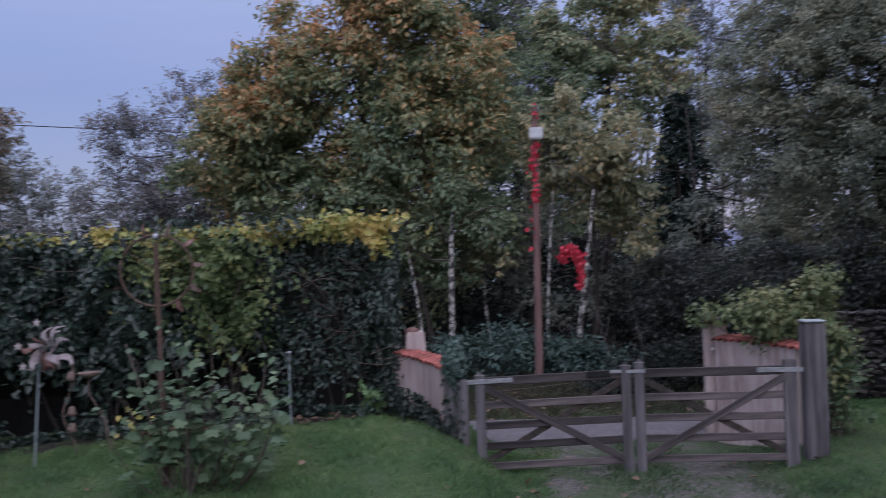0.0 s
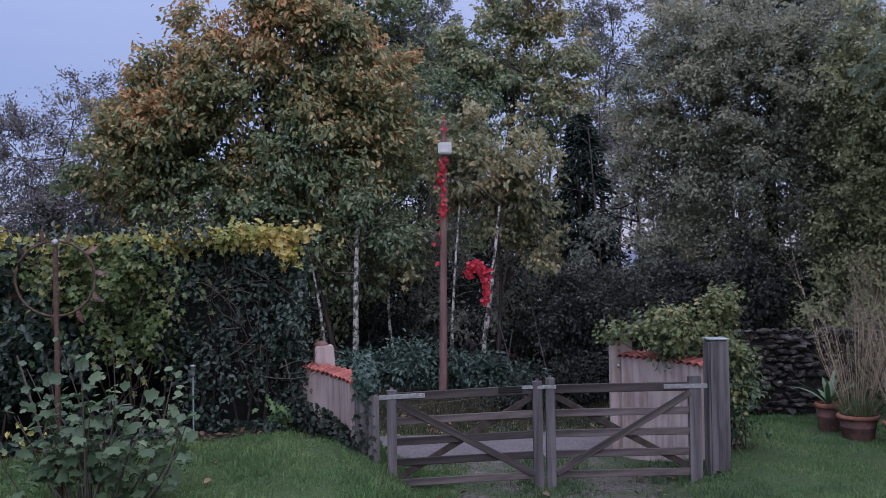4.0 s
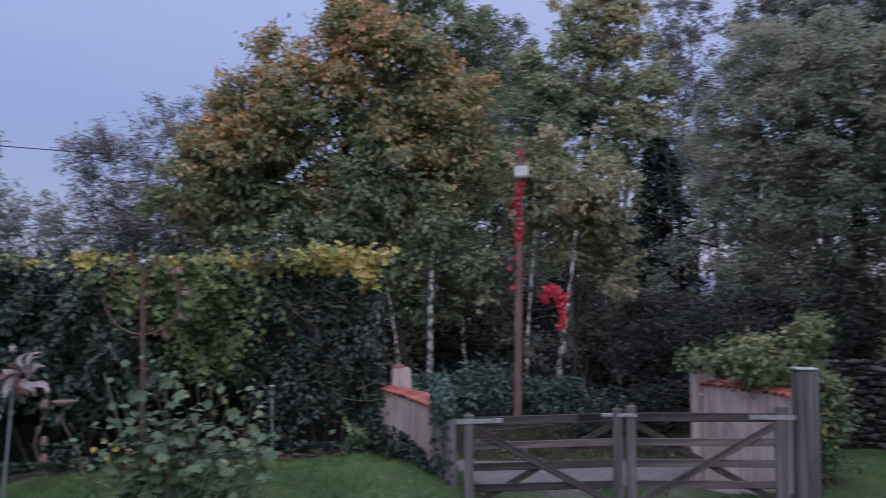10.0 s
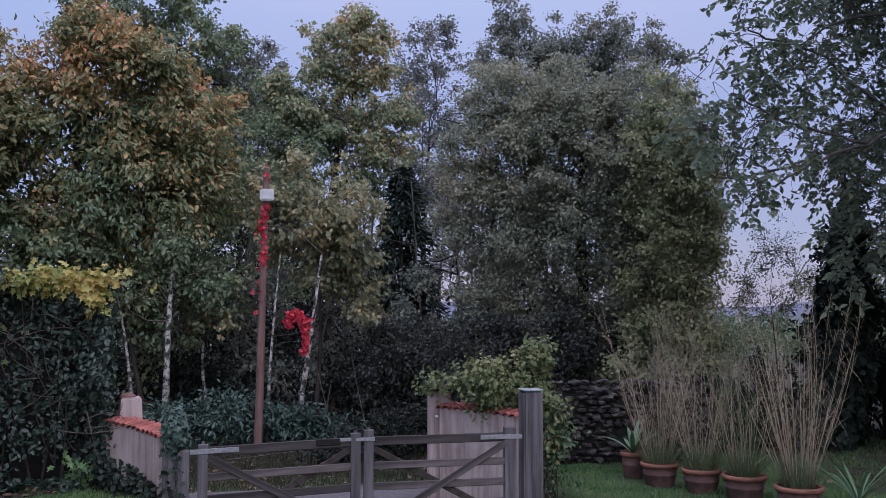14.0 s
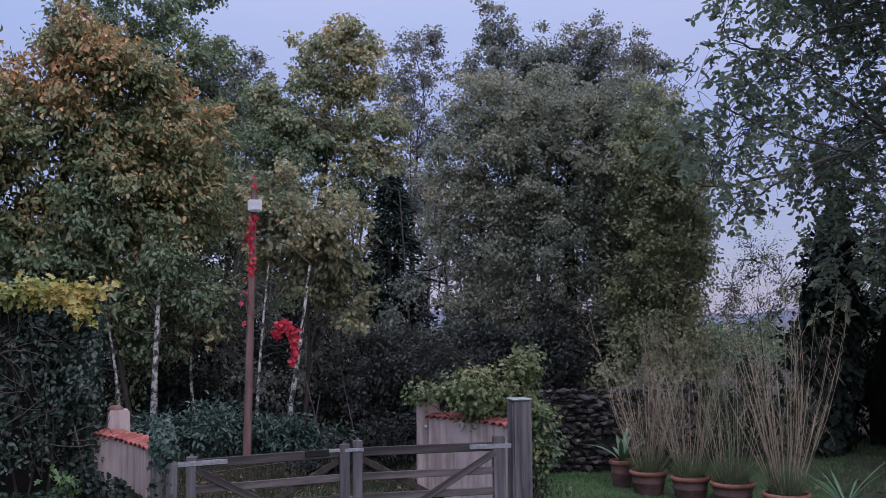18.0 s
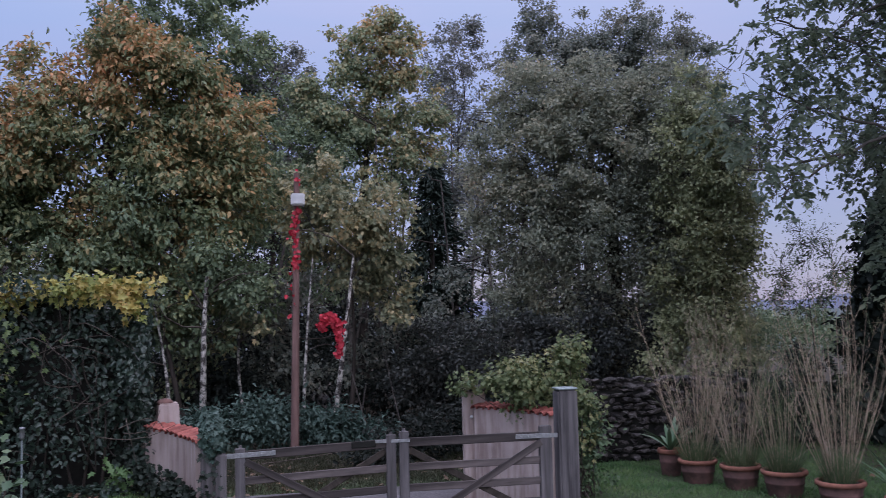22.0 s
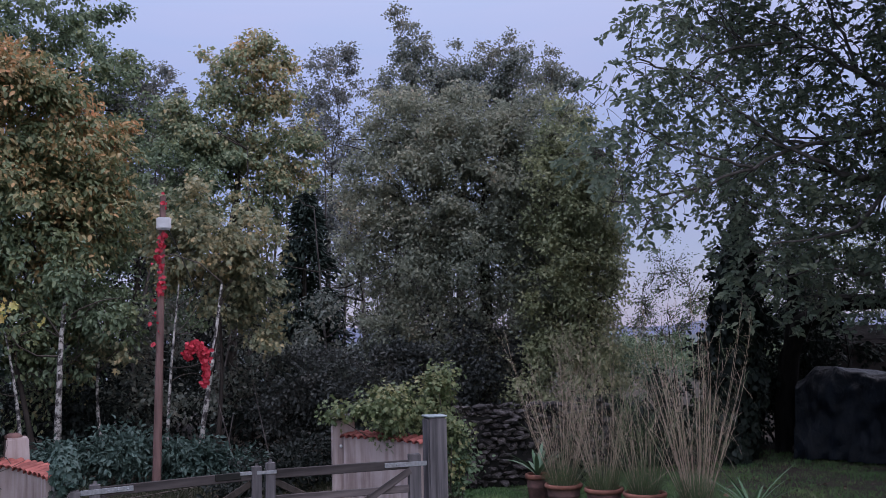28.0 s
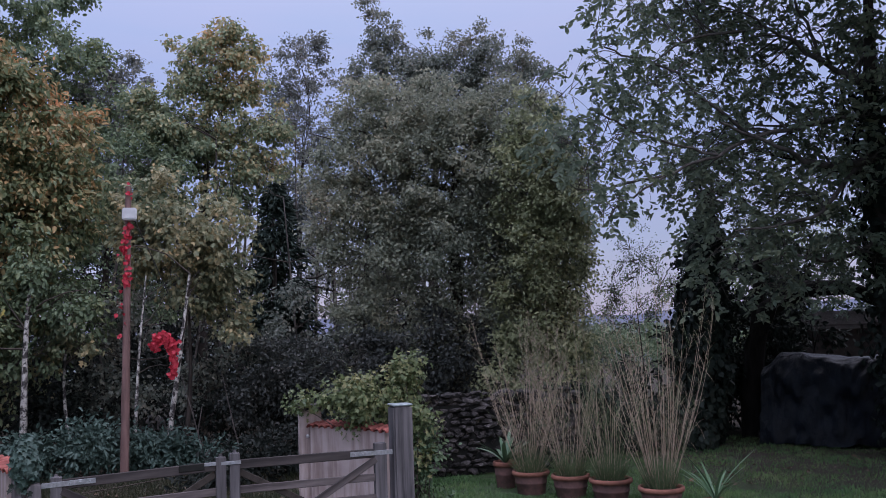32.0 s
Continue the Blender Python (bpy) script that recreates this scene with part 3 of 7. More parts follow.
def palm_leaves(at, ahead, up, length, width, fingers=6):
    """Each leaf becomes a drooping hand-shaped leaf of several leaflets."""
    ahead = ahead / (np.linalg.norm(ahead, axis=1, keepdims=True) + 1e-9)
    side = np.cross(up, ahead)
    side /= np.linalg.norm(side, axis=1, keepdims=True) + 1e-9
    out = []
    for j in range(fingers):
        a = (j / (fingers - 1) - 0.5) * 3.4
        out.append((at, ahead * math.cos(a) + side * math.sin(a) - [0, 0, 0.35], up, length * (1.1 - 0.25 * abs(a)), width))
    return [np.concatenate(v) for v in zip(*out)]


def tree(name, label, base, lobes, mat, twigs, per, size, trunk_r, seed, bark=None, shape="diamond", droop=0.35, shown=0.12, puff=1.1, spread=0.07, category="tree", thin=1.0, head=None, flat=0.8, share=0.8, tuft=1.0, fingers=0):
    """A tree: trunk, limbs with branches, a joined rest of twigs, and a crown of leaves set in sprays."""
    rng = np.random.default_rng(seed)
    bark = bark or M["bark"]
    thing = empty(name, *base)
    tagged(thing, label, category)
    L = np.array(lobes, float)
    L[:, 3:6] *= puff
    top = L[np.argmax(L[:, 2])]
    crown = np.average(L[:, :3], axis=0, weights=L[:, 3] * L[:, 5])
    b = np.array(base, float)
    head = np.array(head if head else [crown[0], crown[1], b[2] + 0.75 * (top[2] - b[2])], float)
    stem = bow(b - [0, 0, 0.15], head, 0.03, rng, 9)
    tube("trunk", stem, np.linspace(trunk_r, trunk_r * 0.3, 9) * np.array([1.35] + [1] * 8), bark, thing, "", 8, 0.25, rng)
    # limbs: each lobe hangs from the trunk or from the nearest lobe that is already held
    held = [(stem[k], trunk_r * (0.55 - 0.04 * k), None) for k in range(3, 9)]
    for i in np.argsort(np.linalg.norm(L[:, :2] - head[:2], axis=1)):
        lo = L[i]
        gap = [np.linalg.norm(lo[:3] - q[0]) + 0.8 * max(0.0, q[0][2] - lo[2]) for q in held]
        foot, r0, _ = held[int(np.argmin(gap))]
        limb = bow(foot, lo[:3], 0.09, rng, 7, sag=-0.06 * float(np.linalg.norm(lo[:3] - foot)))
        r = min(r0 * 0.75, trunk_r * thin * (0.18 + 0.2 * min(1.0, lo[3])))
        ob = tube("limb", limb, np.linspace(r, r * 0.55, 7), bark, thing, "", 7, 0.15, rng)
        held.append((lo[:3], r * 0.6, ob))
        for _ in range(5):
            u = rng.normal(0, 1, 3)
            u /= np.linalg.norm(u)
            tube("branch", bow(limb[3 + rng.integers(0, 4)], lo[:3] + u * lo[3:6] * 0.9, 0.1, rng, 6), np.linspace(r * 0.4, 0.005, 6), bark, ob, "", 4)
    at, ah, up, ln, wd, s, e = foliage(L, twigs, per, rng, droop=droop, size=size, spread=spread, sprays=True, flat=flat, share=share, tuft=tuft)
    tw = Tubes(3)
    for i in rng.choice(twigs, int(twigs * shown), replace=False):
        tw.add(bow(s[i], e[i], 0.06, rng, 3), [0.01, 0.006, 0.003])
    if tw.v:
        tagged(tw.make("twig_spray", M["twig"], thing), kind="stuff")
    if fingers:
        at, ah, up, ln, wd = palm_leaves(at, ah, up, ln, wd, fingers)
    tagged(leaves("crown", at, ah, up, ln, wd, shape, mat, thing), kind="stuff")
    return thing


def beam(name, p, q, w, h, mat, parent=None, label="", bevel=0.006):
    """A bevelled timber from p to q; its length runs along its own x axis."""
    p, q = Vector(p), Vector(q)
    d = q - p
    bm = bmesh.new()
    bmesh.ops.create_cube(bm, size=1.0)
    bmesh.ops.scale(bm, vec=(d.length, w, h), verts=bm.verts)
    if bevel:
        bmesh.ops.bevel(bm, geom=list(bm.edges), offset=bevel, segments=1, affect="EDGES")
    x = d.normalized()
    y = Vector((0, 0, 1)).cross(x)
    y = y.normalized() if y.length > 1e-4 else Vector((0, 1, 0))
    z = x.cross(y)
    m = Matrix((x, y, z)).transposed().to_4x4()
    m.translation = (p + q) / 2
    return part(name, bm, mat, parent, label, m)


def lathe(profile, sides=24):
    """A turned body from (radius, height) pairs."""
    bm = bmesh.new()
    rings = []
    for r, z in profile:
        rings.append([bm.verts.new((r * math.cos(a), r * math.sin(a), z)) for a in (2 * math.pi * i / sides for i in range(sides))])
    for a, b in zip(rings, rings[1:]):
        for i in range(sides):
            bm.faces.new((a[i], a[(i + 1) % sides], b[(i + 1) % sides], b[i]))
    return bm


def smooth_step(v, lo, hi):
    t = np.clip((np.asarray(v, float) - lo) / (hi - lo), 0, 1)
    return t * t * (3 - 2 * t)


def ground_z(x, y):
    """The lie of the land: a raised lawn by the hedge, the drive sunk below it, level lawn beyond the gatepost."""
    x, y = np.asarray(x, float), np.asarray(y, float)
    lawn = 0.02 + (0.10 + 0.22 * smooth_step(x, -6.8, -1.6)) * smooth_step(y, 7.6, 10.3)
    bank = 1 - smooth_step(x, -0.85, 0.1)
    right = smooth_step(x, 2.6, 3.6)
    near = lawn * bank - 0.2 * (1 - bank) * (1 - right)
    fade = smooth_step(y, 10.7, 11.6)
    z = near * (1 - fade) + (-0.2 + 0.2 * right) * fade
    z = z * smooth_step(y, 1.0, 6.0)
    far = smooth_step(y, 22, 60)
    bumps = 0.02 * np.sin(1.7 * x + 0.6 * y) * np.cos(1.3 * y - 0.5 * x)
    return z + bumps * (1 - far)


# ---- ground, road, hills ----
def build_ground():
    xs = np.concatenate([[-3000, -900, -300, -120, -60, -40, -28, -20, -16], np.arange(-13, 16.01, 0.22), [18, 22, 28, 40, 60, 120, 300, 900, 3000]])
    ys = np.concatenate([[-3000, -900, -200, -60, -20, -8, -3, 0, 2, 4, 5.5], np.arange(6.5, 18.01, 0.2), [19, 20, 22, 25, 30, 36, 45, 60, 90, 150, 300, 900, 3000]])
    gx, gy = np.meshgrid(xs, ys, indexing="ij")
    v = np.stack([gx, gy, ground_z(gx, gy)], -1).reshape(-1, 3)
    n = len(ys)
    i, j = np.meshgrid(np.arange(len(xs) - 1), np.arange(n - 1), indexing="ij")
    f = np.stack([i * n + j, (i + 1) * n + j, (i + 1) * n + j + 1, i * n + j + 1], -1).reshape(-1, 4)
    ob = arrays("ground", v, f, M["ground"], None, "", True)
    tagged(ob, "grassy garden ground with gravel drive and woodland floor", "ground", kind="structure")


def build_road():
    xs = np.arange(-14, 3.3, 0.5)
    v, f = [], []
    for x in xs:
        for y, dz in ((11.55, -0.03), (11.62, 0.012), (12.3, 0.03), (13.0, 0.012), (13.08, -0.03)):
            v.append((x, y + 0.05 * math.sin(0.8 * x), -0.185 + dz))
    for i in range(len(xs) - 1):
        for j in range(4):
            f.append((i * 5 + j, (i + 1) * 5 + j, (i + 1) * 5 + j + 1, i * 5 + j + 1))
    ob = arrays("road", v, f, M["asphalt"], None, "", True)
    tagged(ob, "narrow grey asphalt lane behind the gate", "road", kind="structure")


def build_hills():
    v, f = [], []
    n = 60
    for i in range(n + 1):
        a = math.radians(-20 + 80 * i / n)
        for r, h in ((700, -4), (900, 12 + 4 * math.sin(i * 0.31) + 2 * math.sin(i * 0.9 + 1)), (1300, -4)):
            v.append((r * math.sin(a), r * math.cos(a), h))
    for i in range(n):
        for j in range(2):
            f.append((i * 3 + j, (i + 1) * 3 + j, (i + 1) * 3 + j + 1, i * 3 + j + 1))
    # blue-grey haze is part of the hill colour; no air is modelled
    m = solid("hazy_wooded_hill", (0.085, 0.095, 0.145), (0.115, 0.125, 0.185), 0.05, 1.0, bump=0.0)
    tagged(arrays("backdrop", v, f, m, None, "", True), "low wooded hills on the horizon with blue-grey haze in their colour", "hill", kind="structure")


def build_far_hedgerow():
    rng = np.random.default_rng(35)
    lobes = []
    for i in range(26):
        a = math.radians(16 + 1.3 * i)
        lobes.append((58 * math.sin(a), 58 * math.cos(a), 0.6 + 0.5 * rng.random(), 1.6, 1.2, 0.9 + 0.5 * rng.random()))
    at, ah, up, ln, wd, s, e = foliage(lobes, 1600, 9, rng, size=(0.34, 0.2), spread=0.2)
    tagged(leaves("far_hedgerow", at, ah, up, ln, wd, "diamond", M["green"]), "dim hedgerow on the far side of the field", "hedgerow", kind="stuff")


build_ground()
build_far_hedgerow()
build_road()
build_hills()


# ---- trees behind the hedge and the gate ----
FIELD_MAPLE = [(8.9, 17.4, 6.1, 0.7, 0.7, 0.8), (9.3, 17.2, 5.0, 0.5, 0.5, 0.9), (8.6, 17.6, 5.2, 0.7, 0.7, 0.9), (9.2, 17.3, 3.7, 0.5, 0.5, 1.0), (8.6, 17.6, 3.5, 0.7, 0.7, 1.0), (8.5, 17.6, 2.3, 0.7, 0.6, 0.9), (9.1, 17.3, 2.2, 0.35, 0.4, 0.8), (8.3, 17.7, 1.3, 0.8, 0.6, 0.8), (9.5, 17.1, 3.0, 0.3, 0.3, 0.6), (9.35, 17.1, 1.9, 0.35, 0.35, 0.8), (9.1, 17.1, 1.0, 0.5, 0.4, 0.7)]
WALNUT = [(6.78, 11.21, 6.17, 0.40, 0.40, 0.48), (7.65, 11.35, 5.8, 0.5, 0.5, 0.5), (6.94, 11.12, 4.9, 0.5, 0.5, 0.42),
          (6.46, 10.82, 4.37, 0.58, 0.55, 0.42), (6.45, 10.8, 3.75, 0.3, 0.3, 0.3), (8.38, 11.97, 4.73, 0.85, 0.85, 0.76),
          (9.5, 12.4, 6.5, 1.1, 1.1, 0.9), (10.9, 11.9, 6.9, 1.4, 1.0, 0.7), (10.4, 12.3, 5.3, 1.2, 1.2, 1.0), (11.1, 11.0, 5.3, 1.0, 1.0, 1.1),
          (11.0, 11.1, 3.8, 1.1, 1.1, 1.0), (10.4, 12.3, 3.7, 1.1, 1.0, 0.7), (9.21, 11.99, 2.78, 0.51, 0.51, 0.56), (10.3, 11.6, 2.75, 0.9, 0.7, 0.4), (10.5, 12.2, 8.2, 1.9, 1.0, 0.8), (11.35, 10.7, 6.8, 0.5, 0.4, 0.6),
          (6.2, 11.0, 5.3, 0.36, 0.4, 0.34), (6.12, 11.0, 4.7, 0.34, 0.4, 0.34), (6.4, 10.95, 4.75, 0.4, 0.4, 0.36), (7.3, 11.2, 6.8, 0.4, 0.4, 0.36), (8.0, 11.5, 7.3, 0.6, 0.6, 0.5),
          (8.3, 11.6, 5.7, 0.6, 0.6, 0.5), (8.9, 11.9, 6.9, 0.8, 0.7, 0.6),
          (9.5, 11.7, 4.0, 0.9, 0.8, 0.7), (11.6, 10.9, 4.4, 0.9, 0.8, 0.8), (10.6, 11.0, 4.6, 0.9, 0.7, 0.7), (9.0, 11.3, 3.3, 0.5, 0.5, 0.45), (10.3, 11.2, 3.2, 0.9, 0.6, 0.5), (11.4, 10.6, 3.2, 0.8, 0.6, 0.5), (9.5, 12.9, 4.5, 0.7, 0.5, 0.6), (9.7, 13.0, 5.2, 0.7, 0.6, 0.6), (10.4, 12.9, 4.4, 0.6, 0.5, 0.6), (11.3, 11.0, 7.4, 0.7, 0.6, 0.6), (11.6, 10.9, 6.2, 0.7, 0.6, 0.6)]


def build_trees():
    tree("chestnut_tree", "tall chestnut tree with browning autumn leaves behind the hedge", (-11.0, 13.0, 0.0),
         [(-10.3, 13.0, 6.7, 1.5, 1.3, 1.0), (-10.7, 12.7, 5.2, 1.9, 1.6, 1.2), (-9.7, 13.5, 4.9, 1.4, 1.4, 1.3), (-10.3, 13.0, 3.5, 1.9, 1.3, 1.0),
          (-9.2, 13.8, 4.1, 1.0, 1.0, 1.1), (-9.0, 14.0, 3.3, 0.9, 0.8, 0.6), (-11.7, 11.8, 5.7, 2.0, 2.0, 2.0), (-11.7, 11.8, 3.7, 2.0, 2.0, 1.5),
          (-9.5, 13.6, 7.1, 0.6, 0.6, 0.6), (-11.1, 12.4, 8.2, 2.0, 1.6, 1.2), (-8.7, 13.5, 5.1, 0.6, 0.6, 0.5), (-8.4, 13.7, 4.3, 0.5, 0.5, 0.6),
          (-8.3, 13.8, 3.5, 0.6, 0.6, 0.5), (-9.1, 13.3, 6.2, 0.4, 0.4, 0.6), (-11.0, 12.6, 2.7, 1.8, 1.2, 0.9), (-9.6, 13.3, 2.7, 1.2, 0.9, 0.6)], M["chestnut"], 5600, 8, (0.082, 0.029), 0.28, 11, droop=0.45, puff=1.03, share=0.88, tuft=1.2, fingers=5)
    tree("far_tree", "distant grey-green tree beyond the lane", (-18.4, 33.3, 0.0),
         [(-18.2, 33.4, 5.0, 1.4, 1.4, 1.4), (-16.9, 34.1, 4.7, 1.4, 1.4, 1.1), (-19.0, 33.0, 5.9, 0.9, 0.9, 1.4), (-20.5, 32.1, 5.0, 1.9, 1.8, 1.4),
          (-18.0, 33.5, 3.0, 3.0, 1.5, 1.5)], M["grey"], 1100, 10, (0.15, 0.08), 0.15, 12)
    tree("ash_tree", "half-bare grey ash tree at the wood's edge", (-9.2, 23.3, 0.0),
         [(-9.8, 23.1, 5.0, 1.1, 1.1, 1.2), (-8.7, 23.5, 6.1, 0.9, 0.9, 0.8), (-8.2, 23.7, 4.3, 1.7, 1.6, 1.2), (-10.3, 22.9, 5.6, 0.7, 0.7, 0.6),
          (-9.5, 23.2, 3.7, 1.9, 1.2, 0.9), (-8.0, 23.8, 6.8, 0.8, 0.8, 0.6), (-8.8, 23.4, 2.7, 2.6, 1.0, 0.9)], M["ash"], 2000, 8, (0.1, 0.045), 0.14, 13, shown=0.9, flat=1.0)
    tree("maple_tree", "broad maple turning orange and gold behind the hedge", (-2.6, 19.9, -0.15),
         [(-2.5, 19.9, 6.9, 1.5, 1.3, 1.0), (-3.5, 19.7, 5.6, 1.9, 1.4, 1.1), (-1.3, 20.0, 6.2, 1.2, 1.2, 1.3), (-5.1, 19.4, 4.7, 1.4, 1.0, 0.8),
          (-6.0, 19.1, 5.6, 0.7, 0.5, 0.4), (-4.1, 19.6, 4.0, 2.0, 1.3, 1.0), (-1.9, 19.9, 4.4, 1.6, 1.6, 1.3), (-0.9, 20.0, 5.2, 0.8, 0.8, 1.1),
          (-5.6, 19.2, 6.5, 0.4, 0.4, 0.5), (-4.4, 19.6, 7.3, 0.6, 0.6, 0.6), (-3.0, 19.8, 3.1, 2.0, 1.0, 0.8), (-1.5, 20.0, 2.5, 1.4, 1.0, 0.7),
          (-4.7, 19.5, 6.1, 0.9, 0.9, 0.8), (-5.5, 19.3, 5.2, 1.1, 0.9, 0.7), (-6.1, 19.1, 4.3, 1.1, 1.1, 0.9), (-3.2, 19.8, 7.9, 0.8, 0.8, 0.7), (-2.3, 19.9, 7.7, 0.8, 0.8, 0.6)],
         M["orange"], 6400, 11, (0.128, 0.066), 0.2, 14, shape="oval", droop=0.6, thin=0.6, share=0.74, tuft=1.2)
    tree("hazel_tree", "leaning hazel with dull green leaves under the maple", (-1.6, 19.0, -0.2),
         [(-0.8, 19.0, 3.4, 0.9, 0.9, 0.7), (-0.5, 19.0, 2.5, 0.3, 0.3, 0.3), (-2.2, 18.9, 2.9, 1.1, 0.8, 0.5),
          (-2.7, 18.8, 4.3, 0.7, 0.7, 0.7), (-4.2, 18.6, 3.2, 1.4, 0.8, 0.6), (-1.9, 18.8, 2.2, 0.8, 0.6, 0.5), (-0.3, 18.8, 2.7, 0.6, 0.5, 0.5), (-3.1, 18.7, 2.4, 0.9, 0.6, 0.5), (-1.0, 18.8, 2.0, 0.5, 0.4, 0.4)], M["green"], 560, 11, (0.11, 0.062), 0.07, 25, shape="oval", droop=0.6, shown=0.2)
    tree("elm_tree", "grey-green elm filling the wood's edge", (0.3, 24.0, -0.2),
         [(0.3, 24.0, 6.3, 1.0, 1.0, 1.0), (0.1, 24.0, 4.9, 1.1, 1.1, 1.0), (-1.0, 24.0, 4.0, 1.0, 1.0, 0.9), (1.3, 24.0, 5.9, 0.9, 0.9, 0.9),
          (1.1, 24.0, 3.2, 0.9, 0.9, 0.7)], M["green"], 1300, 12, (0.1, 0.062), 0.11, 26, droop=0.5)
    tree("lime_tree", "tall dark green lime tree behind the maple", (-2.0, 26.9, -0.2),
         [(-3.6, 26.7, 10.2, 1.2, 1.3, 1.0), (-1.6, 26.9, 9.9, 1.5, 1.5, 1.2), (-0.4, 27.0, 8.9, 1.0, 1.0, 1.5), (-2.4, 26.9, 11.7, 1.8, 1.5, 1.2),
          (-1.8, 27.0, 6.7, 1.3, 1.3, 1.7)], M["green"], 1750, 13, (0.12, 0.08), 0.22, 15, shape="oval", droop=0.6, puff=1.12, share=0.85)
    tree("poplar_tree", "slender yellow-green poplar at the wood's edge", (2.6, 24.9, -0.2),
         [(2.9, 24.9, 9.3, 1.1, 1.1, 0.9), (2.3, 24.9, 8.1, 1.2, 1.2, 1.0), (3.5, 24.8, 7.6, 1.1, 1.1, 1.2), (2.9, 24.8, 6.4, 1.7, 1.3, 1.0),
          (1.5, 25.0, 7.6, 0.8, 0.8, 1.1), (3.2, 24.8, 10.0, 0.8, 0.7, 0.5)], M["ygreen"], 2100, 12, (0.11, 0.076), 0.16, 16, shape="oval", droop=0.6, shown=0.25, puff=1.18, share=0.85)
    tree("young_maple", "young maple with pale yellowing leaves behind the pole", (1.6, 19.4, -0.2),
         [(1.8, 19.4, 4.0, 1.0, 1.0, 0.8), (1.1, 19.5, 4.8, 0.7, 0.7, 0.7), (2.2, 19.4, 3.4, 0.6, 0.7, 0.6), (2.4, 19.3, 2.8, 0.5, 0.6, 0.5),
          (0.9, 19.5, 3.9, 0.6, 0.6, 0.6), (1.3, 19.0, 4.2, 0.8, 0.8, 0.6), (2.0, 18.9, 4.4, 0.8, 0.8, 0.6), (2.4, 18.8, 3.7, 0.4, 0.6, 0.6), (1.9, 18.7, 2.9, 0.4, 0.4, 0.3), (2.5, 18.7, 2.4, 0.3, 0.3, 0.2), (-0.4, 18.8, 2.2, 0.35, 0.3, 0.3)],
         M["pale"], 1080, 10, (0.11, 0.08), 0.06, 17, shape="lobed", droop=0.7, share=0.9, puff=1.2)
    tree("alder_tree", "thin greyish alder among the wood", (0.3, 28.0, -0.2),
         [(0.3, 28.0, 9.0, 1.0, 1.0, 1.0), (0.5, 28.0, 7.6, 1.1, 1.1, 1.1), (0.2, 28.0, 10.0, 0.8, 0.7, 0.5), (-0.1, 28.0, 6.1, 1.4, 1.4, 1.4)],
         M["grey"], 1400, 12, (0.11, 0.065), 0.14, 18, puff=1.2)
    tree("aspen_tree", "tall airy aspen with gaps in its crown", (6.1, 29.4, -0.2),
         [(6.2, 29.4, 11.1, 0.8, 0.8, 1.0), (6.4, 29.3, 9.1, 1.0, 1.0, 1.5), (5.4, 29.5, 9.7, 0.6, 0.6, 1.0), (6.1, 29.4, 7.0, 1.0, 1.0, 1.4),
          (6.5, 29.3, 5.0, 1.1, 1.1, 1.5)], M["grey"], 1500, 12, (0.105, 0.062), 0.13, 19, shown=0.3, puff=1.1)
    tree("beech_tree", "tall brownish-green beech standing behind the oak", (10.6, 29.2, -0.2),
         [(8.75, 29.8, 13.1, 0.35, 0.35, 0.6), (9.2, 29.6, 12.3, 0.6, 0.6, 0.7), (12.2, 28.5, 12.1, 0.4, 0.4, 0.5), (9.1, 29.6, 10.7, 1.3, 1.2, 1.0), (11.1, 29.0, 11.2, 1.3, 1.1, 0.9), (12.8, 28.2, 10.9, 1.2, 1.1, 0.9),
          (13.8, 27.8, 10.0, 0.9, 0.9, 1.0), (10.4, 29.2, 10.3, 2.3, 1.5, 1.1)], M["beech"], 2700, 12, (0.11, 0.068), 0.22, 20, puff=1.12)
    tree("oak_tree", "large dense grey-green oak with small leaves", (7.8, 19.6, -0.1),
         [(6.0, 20.1, 7.1, 1.0, 1.0, 0.8), (7.5, 19.6, 7.1, 1.4, 1.1, 0.8), (9.0, 19.0, 6.8, 1.0, 1.0, 0.8), (5.6, 20.2, 5.6, 1.1, 1.1, 1.2),
          (7.2, 19.7, 5.5, 1.7, 1.7, 1.4), (9.0, 19.0, 5.3, 1.4, 1.4, 1.4), (6.0, 20.1, 3.9, 1.4, 1.4, 1.2), (7.7, 19.5, 3.6, 1.8, 1.8, 1.4),
          (9.4, 18.8, 3.8, 1.0, 1.0, 1.4), (6.3, 20.1, 2.2, 1.4, 1.4, 1.1), (8.2, 19.4, 2.1, 1.6, 1.4, 1.1), (9.6, 18.7, 2.2, 0.7, 0.7, 1.0),
          (9.8, 18.6, 5.9, 0.5, 0.5, 1.0), (6.5, 19.7, 6.3, 1.2, 0.9, 0.8), (8.2, 19.1, 6.2, 1.3, 0.9, 0.8), (6.6, 19.5, 4.6, 1.2, 0.9, 0.8), (8.4, 18.9, 4.5, 1.2, 0.9, 0.8), (8.9, 18.4, 2.8, 0.9, 0.7, 0.9), (4.9, 19.9, 4.8, 0.6, 0.6, 1.4), (9.8, 18.0, 4.6, 0.5, 0.5, 1.4)], M["oak"], 9800, 15, (0.088, 0.055), 0.26, 21, droop=0.3, puff=1.06, share=0.72, tuft=1.1)
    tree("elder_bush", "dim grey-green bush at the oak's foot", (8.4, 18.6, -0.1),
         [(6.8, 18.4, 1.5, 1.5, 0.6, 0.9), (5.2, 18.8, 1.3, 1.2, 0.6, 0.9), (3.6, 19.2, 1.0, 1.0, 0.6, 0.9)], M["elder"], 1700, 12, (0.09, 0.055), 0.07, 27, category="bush")
